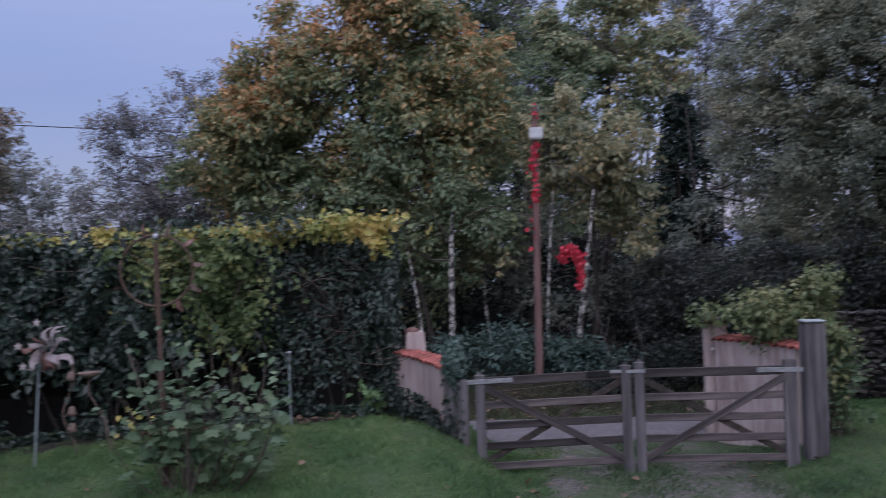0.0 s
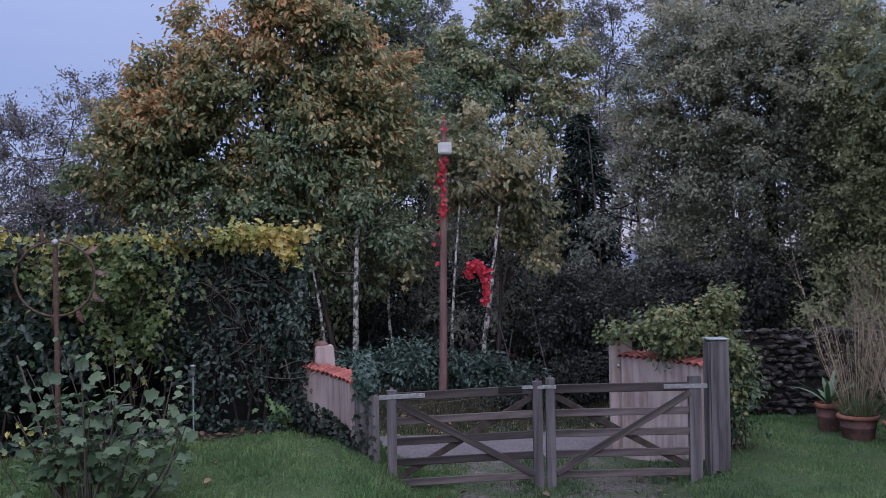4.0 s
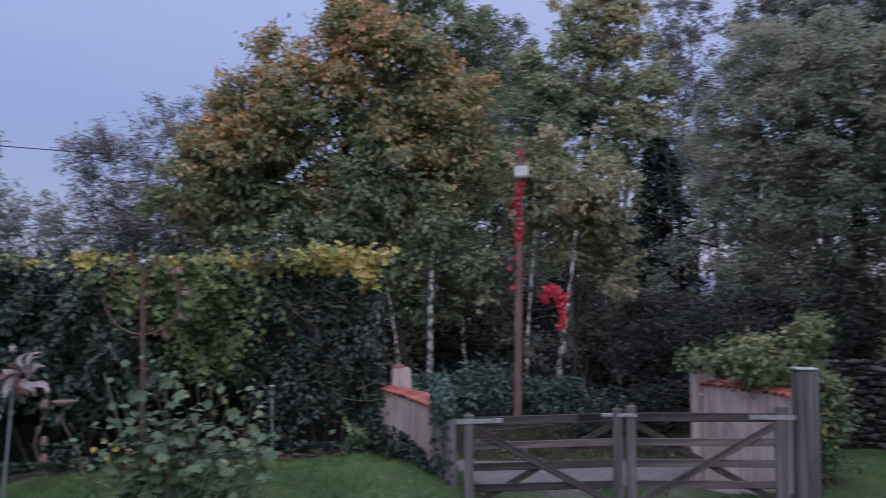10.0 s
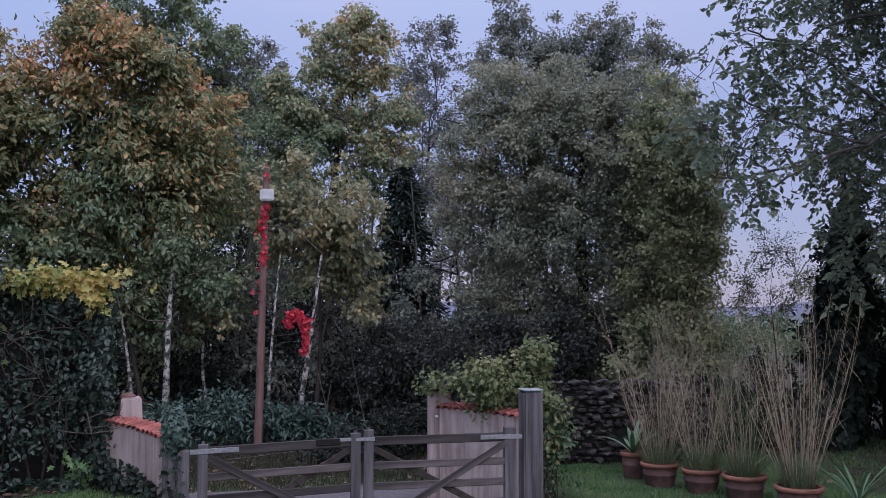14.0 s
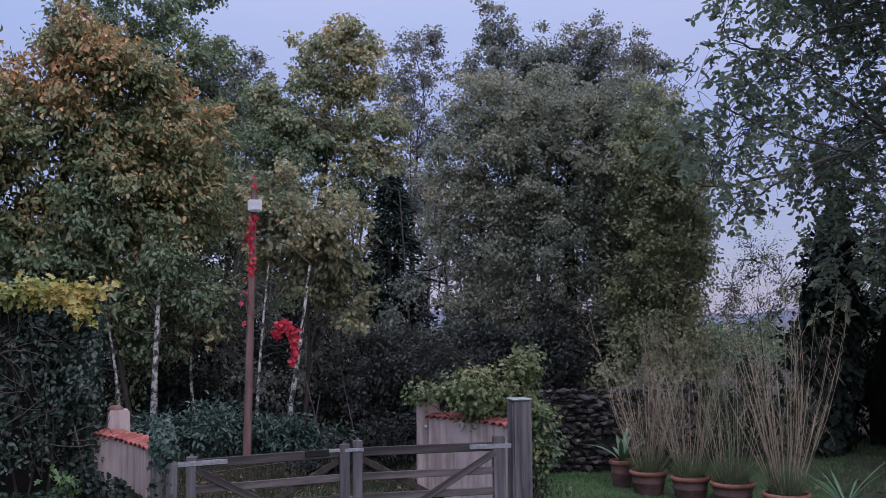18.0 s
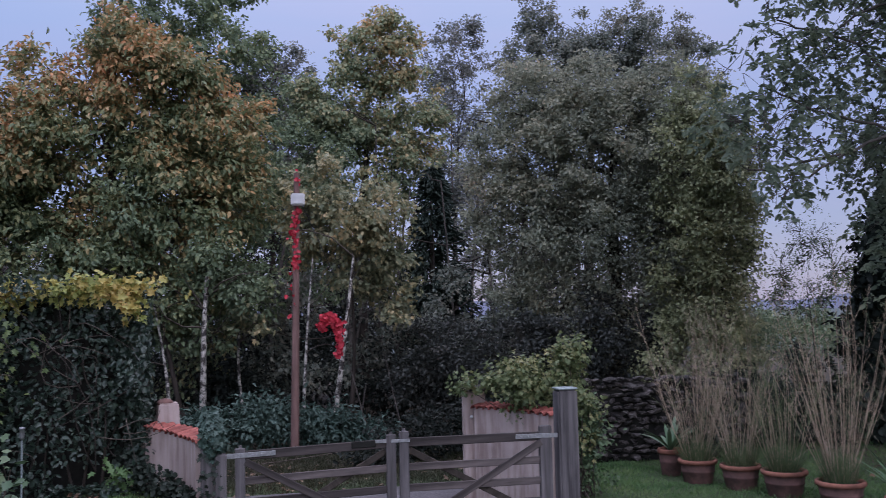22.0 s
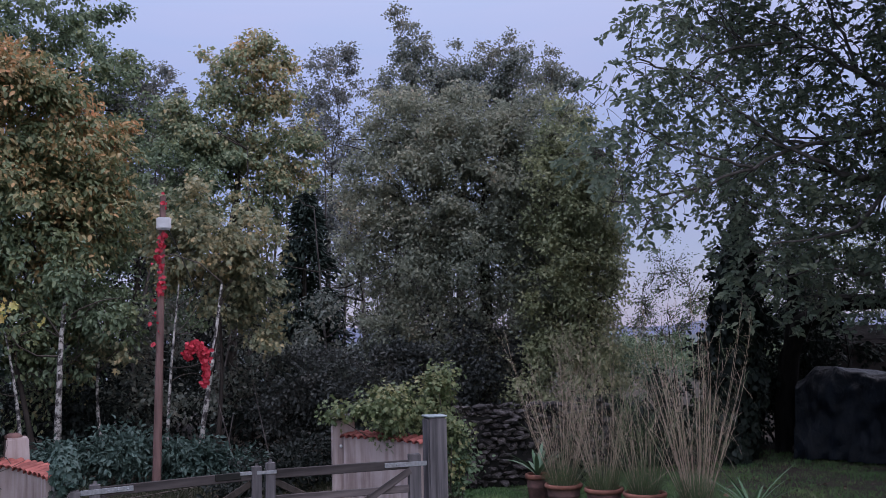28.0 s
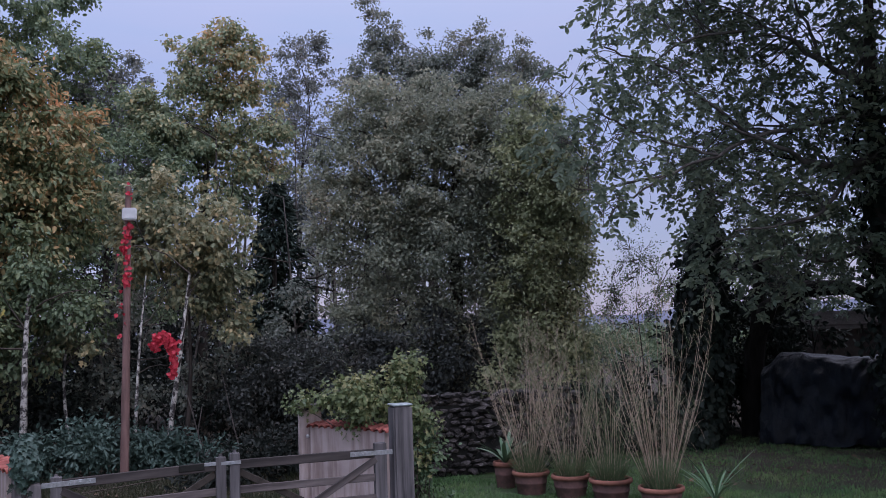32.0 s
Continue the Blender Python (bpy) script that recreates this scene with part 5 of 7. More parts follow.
    # clothed front, end and top
    n = 31000
    s = rng.random(n) * length
    z = 0.35 + (top(s) - 0.35) * rng.random(n) ** 0.75
    hollow = smooth_step(s, 2.0, 3.2) * (1 - smooth_step(s, 6.4, 7.4))
    edge = 0.35 + 0.3 * smooth_step(s, 6.6, 7.4) * (1 - smooth_step(s, 8.0, 8.2)) + hollow * (0.55 + 0.22 * np.sin(2.3 * s) + 0.12 * np.sin(6.1 * s))
    gaps = np.sin(9.1 * s + 2.2 * np.sin(5.3 * z)) * np.sin(8.3 * z + 1.9 * np.sin(4.7 * s))
    keep = rng.random(n) < (0.62 + 0.38 * smooth_step(gaps, -0.45, 0.1)) * (0.03 + 0.97 * smooth_step(z, edge - 0.1, edge + 0.35)) * (1 - 0.35 * smooth_step(s, 6.4, 6.9) * (z < 2.5))
    s, z = s[keep], z[keep]
    o = hedge_bulge(s, z) - 0.42 * rng.random(len(s)) ** 1.4 - 0.22 * (1 - smooth_step(z, 0.3, 1.0))
    front = on_hedge(s, z, o)
    m = 5200
    s2 = rng.random(m) * length
    o2 = -rng.random(m) * HEDGE_DEEP
    over = on_hedge(s2, top(s2) - 0.03 + 0.07 * rng.normal(0, 1, m) + 0.04 * np.sin(7 * s2 + 5 * o2), o2)
    e = 2600
    z3 = 0.4 + (HEDGE_TOP - 0.35) * rng.random(e) ** 0.8
    o3 = -rng.random(e) * HEDGE_DEEP
    end = on_hedge(length + 0.12 * np.sin(3 * z3 + 4 * o3) - 0.2 * rng.random(e) ** 1.5, z3, o3)
    at = np.concatenate([front, over, end])
    k = len(at)
    d = (HEDGE_B - HEDGE_A) / length
    face = np.concatenate([np.tile([d[1], -d[0], 0.45], (len(front), 1)), np.tile([0, -0.2, 1.0], (m, 1)), np.tile([d[0], d[1] - 0.4, 0.4], (e, 1))])
    ah = rng.normal(0, 0.6, (k, 3)) + [0, -0.25, -0.45] + np.concatenate([np.zeros((len(front), 3)), np.tile([0, 0, 1.0], (m, 1)), np.zeros((e, 3))])
    size = (0.55 + 0.8 * rng.random(k)) * np.concatenate([1 - 0.28 * smooth_step(s, 6.0, 6.9), np.full(m + e, 0.85)])
    leaves("foliage", at, ah, face + rng.normal(0, 0.55, (k, 3)), 0.095 * size, 0.058 * size, "oval", M["hedge"], thing)


def climber(name, label, spots, count, size, mat, seed, shape="oval"):
    """A climber sprawling over the hedge, in patches of (along, height, out, half length, half height)."""
    rng = np.random.default_rng(seed)
    at, u = [], []
    for s, z, o, a, b, w in spots:
        k = int(count * w)
        ss, zz = s + a * rng.normal(0, 0.55, k), z + b * rng.normal(0, 0.55, k)
        at.append(on_hedge(ss, zz, hedge_bulge(ss, np.minimum(zz, 2.6)) + o + 0.12 * rng.random(k)))
    at = np.concatenate(at)
    k = len(at)
    sz = 0.7 + 0.6 * rng.random(k)
    thing = empty(name, *on_hedge(np.array([spots[0][0]]), np.array([0.3]), [0.0])[0])
    tagged(thing, label, "climber")
    for i in range(5):
        s, z, o, a, b, w = spots[i % len(spots)]
        p = on_hedge(np.array([s, s + rng.normal(0, 1) * a]), np.array([0.6, z]), [o - 0.1, o])
        tube("stem", bow(p[0], p[1], 0.1, rng, 6), np.linspace(0.007, 0.003, 6), M["bark"], thing, "", 5)
    leaves("foliage", at, rng.normal(0, 0.55, (k, 3)) + [0, -0.3, -0.4], rng.normal(0, 0.45, (k, 3)) + [0.1, -0.6, 0.7], size * sz, size * 0.75 * sz, shape, mat, thing)


def build_climbers():
    climber("golden_climber", "golden yellow climber spilling over the hedge's end", [(7.75, 2.6, 0.0, 0.5, 0.12, 0.4), (7.3, 2.59, -0.35, 0.75, 0.11, 0.4), (8.13, 2.45, 0.03, 0.12, 0.2, 0.06), (6.85, 2.55, -0.1, 0.3, 0.1, 0.12)], 1300, 0.086, M["gold"], 51, "lobed")
    climber("yellow_climber", "thin yellowing climber along the hedge's top", [(5.0, 2.58, -0.1, 0.22, 0.09, 0.22), (3.95, 2.56, -0.15, 0.4, 0.07, 0.22), (6.1, 2.54, -0.1, 0.9, 0.1, 0.56)], 520, 0.08, M["gold"], 52)
    climber("green_climber", "bright green climber in the middle of the hedge", [(6.1, 2.1, 0.03, 0.65, 0.4, 0.5), (6.35, 1.65, 0.04, 0.4, 0.45, 0.3), (5.8, 2.35, 0.02, 0.8, 0.2, 0.2)], 2100, 0.078, M["climber"], 53, "lobed")
    climber("creeping_fern", "fresh green shoots at the hedge's foot", [(7.97, 0.5, 0.2, 0.17, 0.2, 1.0)], 75, 0.085, M["shoot"], 54, "lobed")


# ---- shrubs on the lawn ----
def shrub(name, label, base, lobes, mat, stems, twigs, per, size, seed, shape, droop=0.3, stem_r=0.014, sprays=False):
    rng = np.random.default_rng(seed)
    thing = empty(name, *base)
    tagged(thing, label, "shrub")
    at, ah, up, ln, wd, s, e = foliage(lobes, twigs, per, rng, reach=0.25, droop=droop, spread=0.05, size=size, sprays=sprays)
    b = np.array(base, float)
    for i in rng.choice(twigs, min(stems, twigs), replace=False):
        foot = b + [rng.normal(0, 0.12), rng.normal(0, 0.1), -0.05]
        tube("stem", bow(foot, e[i], 0.08, rng, 7), np.linspace(stem_r, 0.004, 7), M["twig"], thing, "", 5)
    leaves("foliage", at, ah, up, ln, wd, shape, mat, thing)
    return thing


def build_mallow():
    """Fanning bare stems with rosettes of broad lobed leaves towards their ends."""
    rng = np.random.default_rng(62)
    thing = empty("tree_mallow", -2.85, 8.4, 0.03)
    tagged(thing, "sprawling mallow shrub with broad grey-green lobed leaves", "shrub")
    at, ah, up, ln = [], [], [], []
    for i in range(30):
        u = (i + rng.random()) / 30
        tall = (0.42 if u < 0.62 else 0.2) * (i % 4 == 1)
        tip = np.array([-3.76 + 1.78 * u, 8.35 + rng.normal(0, 0.22), 0.62 + 0.52 * math.sin(math.pi * (0.12 + 0.76 * u)) * rng.uniform(0.2, 1.2) + tall])
        foot = np.array([-2.95 + 0.55 * (u - 0.5) + rng.normal(0, 0.05), 8.4 + rng.normal(0, 0.08), -0.02])
        stem = bow(foot, tip, 0.05, rng, 9, sag=0.04)
        tube("stem", stem, np.linspace(0.011, 0.004, 9), M["twig"], thing, "", 5)
        for k in range(15):
            f = 1.0 - 0.66 * (k / 15) ** 0.9 * (k > 2)
            p = np.array([np.interp(f, np.linspace(0, 1, 9), stem[:, j]) for j in range(3)])
            a = 2.4 * k + rng.normal(0, 0.4)
            out = np.array([math.cos(a), math.sin(a), 0.25 + 0.5 * (k < 4)])
            at.append(p + out * rng.uniform(0.03, 0.1))
            ah.append(out + rng.normal(0, 0.2, 3) - [0, 0, 0.35])
            up.append(out * 0.6 + [0, -0.45, 0.5] + rng.normal(0, 0.4, 3))
            ln.append(rng.uniform(0.065, 0.155) * (0.75 if k < 3 else 1.0))
    at, ah, up, ln = np.array(at), np.array(ah), np.array(up), np.array(ln)
    old = np.arange(len(ln)) % 3 < 2
    leaves("foliage", at[old], ah[old], up[old], ln[old], ln[old] * 0.85, "palmate", M["fig"], thing)
    leaves("young_foliage", at[~old], ah[~old], up[~old], ln[~old] * 1.15, ln[~old] * 0.7, "lobed", M["fig"], thing, "narrower young leaves")


def build_shrubs():
    build_mallow()
    shrub("lilac_bush", "bright green leafy lilac bush at the lawn's edge", (-6.35, 7.6, 0.05),
          [(-6.2, 7.3, 2.35, 0.6, 0.5, 0.45), (-6.0, 7.6, 1.7, 0.75, 0.6, 0.6), (-5.75, 7.5, 1.15, 0.62, 0.5, 0.5), (-6.1, 7.4, 0.65, 0.75, 0.5, 0.42),
           (-6.9, 7.2, 1.5, 0.9, 0.7, 1.1), (-6.6, 7.0, 2.5, 0.5, 0.5, 0.5)], M["lime"], 60, 720, 8, (0.104, 0.05), 61, "oval", 0.35, sprays=True)
    shrub("undergrowth_shrub", "blue-green leafy shrub bank across the lane", (0.2, 17.6, -0.3),
          [(-1.15, 17.6, 0.2, 0.65, 0.4, 0.5), (-0.1, 17.5, 0.3, 0.75, 0.4, 0.55), (1.0, 17.6, 0.15, 0.75, 0.4, 0.5), (1.9, 17.7, -0.05, 0.5, 0.4, 0.35)],
          M["comfrey"], 12, 1000, 9, (0.115, 0.05), 63, "oval", 0.3)
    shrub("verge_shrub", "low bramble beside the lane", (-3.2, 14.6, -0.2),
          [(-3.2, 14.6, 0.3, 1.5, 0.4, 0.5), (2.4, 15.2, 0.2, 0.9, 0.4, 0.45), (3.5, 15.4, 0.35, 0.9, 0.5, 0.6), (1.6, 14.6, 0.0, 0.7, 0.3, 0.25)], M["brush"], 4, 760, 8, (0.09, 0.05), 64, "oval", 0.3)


# ---- gate ----
RAILS = (0.88, 0.62, 0.4, 0.18, -0.04)


def gate_leaf(name, label, x0, x1, y, tilt, hinge_left):
    thing = empty(name, x0 if hinge_left else x1, y, -0.15)
    tagged(thing, label, "gate", group="gate leaves")
    slope = math.tan(radians(tilt))
    mid = 1.3
    h = lambda x, z: z + slope * (x - mid) if hinge_left else z
    hang, shut = (x0, x1) if hinge_left else (x1, x0)
    inner = 0.05 if hinge_left else -0.05

    def stile(name, x, top, w, rounded):
        bm = bmesh.new()
        bmesh.ops.create_cube(bm, size=1.0)
        bmesh.ops.scale(bm, vec=(w, 0.075, top + 0.2), verts=bm.verts)
        bmesh.ops.translate(bm, vec=(x, y, (top - 0.2) / 2), verts=bm.verts)
        edges = [e for e in bm.edges if all(v.co.z > top - 0.01 for v in e.verts)]
        bmesh.ops.bevel(bm, geom=edges, offset=0.034 if rounded else 0.008, segments=3, affect="EDGES")
        part(name, bm, M["post_wood"], thing)

    stile("hanging_stile", hang, 0.93 if hinge_left else 0.99, 0.1 if hinge_left else 0.13, hinge_left)
    stile("shutting_stile", shut, 1.0 if hinge_left else 1.03, 0.1, True)
    for z in RAILS:
        beam("rail", (x0, y, h(x0, z)), (x1, y, h(x1, z)), 0.03, 0.095 if z > 0.8 else 0.08, M["gate_wood"], thing)
    a, b = hang + inner * 1.0, shut - inner * 1.0
    beam("brace", (a, y - 0.03, h(a, 0.82)), (b, y - 0.03, h(b, -0.02)), 0.022, 0.075, M["gate_wood"], thing)
    beam("brace", (b, y + 0.03, h(b, 0.8)), (a, y + 0.03, h(a, -0.0)), 0.022, 0.07, M["bark"], thing, "darker rear brace")
    e = 0.36 if hinge_left else -0.34
    strap = beam("hinge_strap", (hang - (0.13 if hinge_left else -0.13), y - 0.045, h(hang, 0.885)), (hang + e, y - 0.022, h(hang + e, 0.885)), 0.008, 0.05, M["zinc"], thing, "galvanised strap hinge", 0.002)
    for k in (0.35, 0.6, 0.85):
        bm = bmesh.new()
        bmesh.ops.create_uvsphere(bm, u_segments=8, v_segments=5, radius=0.011)
        part("bolt", bm, M["zinc"], strap, "", Matrix.Translation((hang + e * k, y - 0.033, h(hang + e * k, 0.885))))
    if hinge_left:
        beam("lap_plate", (shut - 0.42, y - 0.02, 0.88), (shut - 0.16, y - 0.02, 0.885), 0.012, 0.07, M["near_black"], thing, "dark iron plate")
        beam("latch", (shut - 0.17, y - 0.022, 0.905), (shut + 0.2, y - 0.045, 0.905), 0.01, 0.035, M["zinc"], thing, "galvanised gate latch", 0.002)
    return thing


def square_post(name, label, x, y, w, top, bottom, mat, chamfer=0.02):
    bm = bmesh.new()
    bmesh.ops.create_cube(bm, size=1.0)
    bmesh.ops.scale(bm, vec=(w, w, top - bottom), verts=bm.verts)
    bmesh.ops.bevel(bm, geom=list(bm.edges), offset=chamfer, segments=2, affect="EDGES")
    ob = part(name, bm, mat, None, "", pose(x, y, (top + bottom) / 2))
    return tagged(ob, label, "post")


def build_gate():
    gate_leaf("field_gate", "weathered grey five-bar gate leaf with crossed braces, closed", -0.3, 1.27, 9.85, 2.0, True)
    gate_leaf("field_gate", "weathered grey five-bar gate leaf with crossed braces, closed", 1.41, 2.98, 9.85, 0.0, False)
    big = square_post("gatepost", "massive square weathered oak gatepost with split top", 3.25, 9.93, 0.225, 1.37, -0.25, M["post_wood"])
    cap = bmesh.new()
    bmesh.ops.create_cube(cap, size=1.0)
    bmesh.ops.scale(cap, vec=(0.23, 0.23, 0.02), verts=cap.verts)
    bmesh.ops.bevel(cap, geom=list(cap.edges), offset=0.006, segments=1, affect="EDGES")
    part("top_plate", cap, M["pipe"], big, "pale lead cap", pose(3.25, 9.93, 1.382))
    square_post("fence_post", "short rough post beside the gate", -0.5, 9.95, 0.12, 0.84, -0.2, M["post_wood"], 0.015)
    square_post("fence_post", "ivy-grown rough post beside the gate", -0.64, 10.0, 0.13, 0.92, -0.2, M["post_wood"], 0.015)
    rng = np.random.default_rng(71)
    n = 420
    u = rng.normal(0, 1, (n, 3))
    u /= np.linalg.norm(u, axis=1, keepdims=True)
    at = np.array([-0.59, 9.98, 1.05]) + u * [0.12, 0.12, 0.27] * (0.75 + 0.3 * rng.random((n, 1)))
    ob = leaves("ivy", at, rng.normal(0, 0.5, (n, 3)) + [0, -0.2, -0.5], u + [0, -0.2, 0.4], 0.06 + 0.035 * rng.random(n), 0.05 + 0.03 * rng.random(n), "lobed", M["comfrey"])
    tagged(ob, "bluish ivy clump on top of the gatepost", "ivy")
    m = 45
    at = np.stack([rng.uniform(-0.72, -0.5, m), 9.92 - 0.12 * rng.random(m), 0.15 + 0.75 * rng.random(m)], -1)
    ob = leaves("ivy", at, rng.normal(0, 0.5, (m, 3)) + [0, -0.2, -0.6], rng.normal(0, 0.3, (m, 3)) + [0, -1, 0.3], 0.05 + 0.03 * rng.random(m), 0.045 + 0.025 * rng.random(m), "lobed", M["ivy"])
    tagged(ob, "dark ivy trailing down the fence posts", "ivy")


# ---- gateway walls ----
def gateway_wall(name, label, pts, tops, foot, thick):
    """A rendered wall along a curve in plan with a sloping top, under a coping of clay tiles."""
    thing = empty(name, *pts[0], foot)
    tagged(thing, label, "wall")
    n = 13
    ctrl = np.array(pts, float)
    t = np.linspace(0, 1, n)[:, None]
    line = (1 - t) ** 2 * ctrl[0] + 2 * t * (1 - t) * ctrl[1] + t ** 2 * ctrl[2]
    d = np.gradient(line, axis=0)
    d /= np.linalg.norm(d, axis=1, keepdims=True)
    nrm = np.stack([d[:, 1], -d[:, 0]], -1)
    z = np.interp(np.linspace(0, 1, n), np.linspace(0, 1, len(tops)), tops)
    bm = bmesh.new()
    rings = []
    for p, q, h in zip(line, nrm, z):
        a, b = p - q * thick / 2, p + q * thick / 2
        rings.append([bm.verts.new((*a, foot)), bm.verts.new((*a, h)), bm.verts.new((*b, h)), bm.verts.new((*b, foot))])
    for r, s in zip(rings, rings[1:]):
        for k in range(3):
            bm.faces.new((r[k], s[k], s[k + 1], r[k + 1]))
    bm.faces.new(rings[0])
    bm.faces.new(rings[-1][::-1])
    bmesh.ops.bevel(bm, geom=[e for e in bm.edges if e.is_boundary is False and len(e.link_faces) == 2 and e.calc_face_angle(0) > 1.2], offset=0.015, segments=2, affect="EDGES")
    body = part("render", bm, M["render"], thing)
    # coping: half-round tiles laid across the wall, side by side
    length = np.sum(np.linalg.norm(np.diff(line, axis=0), axis=1))
    count = int(length / 0.1)
    tile = bmesh.new()
    k, w, L = 8, 0.052, thick + 0.05
    rows = []
    for y, lift in ((-L / 2, 0.0), (L / 2, 0.0)):
        outer = [tile.verts.new((w * math.cos(math.pi * i / k), y, 0.048 * math.sin(math.pi * i / k))) for i in range(k + 1)]
        inner = [tile.verts.new(((w - 0.012) * math.cos(math.pi * i / k), y, 0.036 * math.sin(math.pi * i / k))) for i in range(k + 1)]
        rows.append((outer, inner))
    (o0, i0), (o1, i1) = rows
    for i in range(k):
        tile.faces.new((o0[i], o0[i + 1], o1[i + 1], o1[i]))
        tile.faces.new((i0[i + 1], i0[i], i1[i], i1[i + 1]))
        tile.faces.new((o0[i + 1], o0[i], i0[i], i0[i + 1]))
        tile.faces.new((o1[i], o1[i + 1], i1[i + 1], i1[i]))
    me = bpy.data.meshes.new("tile")
    tile.to_mesh(me)
    tile.free()
    me.materials.append(M["tile"])
    rng = random.Random(81)
    u = np.linspace(0.01, 1.0, count)
    for s in u:
        p = np.array([np.interp(s, np.linspace(0, 1, n), line[:, k]) for k in (0, 1)])
        h = float(np.interp(s, np.linspace(0, 1, n), z))
        g = int(min(n - 2, s * (n - 1)))
        ang = math.degrees(math.atan2(d[g][1], d[g][0]))
        ob = new("tile", me)
        ob.matrix_basis = pose(p[0], p[1], h + 0.002 + rng.uniform(0, 0.006), rng.uniform(6, 10), rng.uniform(-3, 3), ang + rng.uniform(-4, 4))
        attach(ob, body)
    return thing


def pillar(name, label, x, y, w, top, foot, rot, taper=1.0):
    thing = empty(name, x, y, foot)
    tagged(thing, label, "pillar")
    bm = bmesh.new()
    bmesh.ops.create_cube(bm, size=1.0)
    bmesh.ops.scale(bm, vec=(w, w, top - foot), verts=bm.verts)
    bmesh.ops.bevel(bm, geom=list(bm.edges), offset=0.02, segments=2, affect="EDGES")
    for v in bm.verts:
        if v.co.z > 0:
            v.co.x, v.co.y = v.co.x * taper, v.co.y * taper
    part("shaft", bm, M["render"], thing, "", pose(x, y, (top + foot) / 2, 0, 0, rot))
    return thing


def build_walls():
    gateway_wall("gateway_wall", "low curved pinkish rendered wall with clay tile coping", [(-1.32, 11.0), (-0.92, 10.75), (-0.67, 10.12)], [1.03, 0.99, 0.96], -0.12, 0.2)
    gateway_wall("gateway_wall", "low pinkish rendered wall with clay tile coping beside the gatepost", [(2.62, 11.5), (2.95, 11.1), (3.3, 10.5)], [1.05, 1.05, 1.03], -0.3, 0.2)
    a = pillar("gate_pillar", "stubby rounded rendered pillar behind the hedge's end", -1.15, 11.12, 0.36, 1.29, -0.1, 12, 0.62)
    bm = bmesh.new()
    bmesh.ops.create_uvsphere(bm, u_segments=16, v_segments=10, radius=0.085)
    bmesh.ops.scale(bm, vec=(1.1, 1.0, 0.62), verts=bm.verts)
    part("rounded_top", bm, M["pot"], a, "rounded clay cap", pose(-1.18, 11.1, 1.29), True)
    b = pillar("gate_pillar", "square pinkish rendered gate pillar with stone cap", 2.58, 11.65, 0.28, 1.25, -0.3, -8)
    bm = bmesh.new()
    bmesh.ops.create_cube(bm, size=1.0)
    bmesh.ops.scale(bm, vec=(0.36, 0.36, 0.06), verts=bm.verts)
    bmesh.ops.bevel(bm, geom=list(bm.edges), offset=0.012, segments=1, affect="EDGES")
    part("cap", bm, M["stone"], b, "thin stone cap", pose(2.58, 11.65, 1.28, 0, 0, -8))
    bm = bmesh.new()
    bmesh.ops.create_uvsphere(bm, u_segments=10, v_segments=6, radius=0.022)
    part("bell_push", bm, M["white"], b, "small white bell push", pose(2.52, 11.5, 0.93))
    rng = np.random.default_rng(82)
    at, ah, up, ln, wd, s, e = foliage([(2.79, 11.2, 1.4, 0.36, 0.25, 0.15), (3.3, 10.85, 1.36, 0.42, 0.28, 0.15), (3.58, 10.88, 1.54, 0.1, 0.12, 0.14), (3.68, 10.66, 1.12, 0.16, 0.15, 0.2), (3.72, 10.66, 0.75, 0.12, 0.12, 0.2),
                                        (2.95, 10.93, 1.46, 0.26, 0.16, 0.09), (3.57, 10.85, 1.7, 0.08, 0.09, 0.09), (3.0, 10.8, 1.15, 0.06, 0.05, 0.1)], 600, 7, rng, reach=0.2, droop=0.6, size=(0.062, 0.05), spread=0.06, sprays=True)
    vine = empty("wall_vine", 3.6, 10.75, 0.0)
    tagged(vine, "yellow-green vine heaped over the gateway wall", "vine")
    for i in rng.choice(560, 16, replace=False):
        tube("stem", bow((3.65 + rng.normal(0, 0.1), 10.75, 0.0), e[i], 0.1, rng, 6), np.linspace(0.012, 0.003, 6), M["twig"], vine, "", 4)
    leaves("foliage", at, ah, up, ln, wd, "lobed", M["vine"], vine)
    shrub("box_bush", "small-leaved olive-green bush between gatepost and stone wall", (3.9, 10.8, 0.0),
          [(3.72, 10.75, 0.75, 0.17, 0.2, 0.36), (3.8, 10.8, 0.35, 0.24, 0.22, 0.3)], M["fig"], 10, 130, 8, (0.06, 0.04), 83, "oval", 0.3, 0.008, True)
    # dark growth along the left-hand wall's foot, raised to stand for the hedge's shadow
    n = 520
    u = rng.random(n)
    at = np.stack([-1.6 + 0.95 * u + rng.normal(0, 0.05, n), 10.72 - 0.75 * u + rng.normal(0, 0.06, n), 0 * u], -1)
    at[:, 2] = ground_z(at[:, 0], at[:, 1]) + (0.5 - 0.44 * u) * rng.random(n)
    ob = leaves("ground_ivy", at, rng.normal(0, 0.6, (n, 3)) + [0, -0.3, 0.1], rng.normal(0, 0.5, (n, 3)) + [0, -0.6, 0.8], 0.05 + 0.04 * rng.random(n), 0.045 + 0.03 * rng.random(n), "oval", M["ivy"])
    tagged(ob, "dark ground ivy along the wall's foot, also standing in for the hedge's shadow", "ivy")


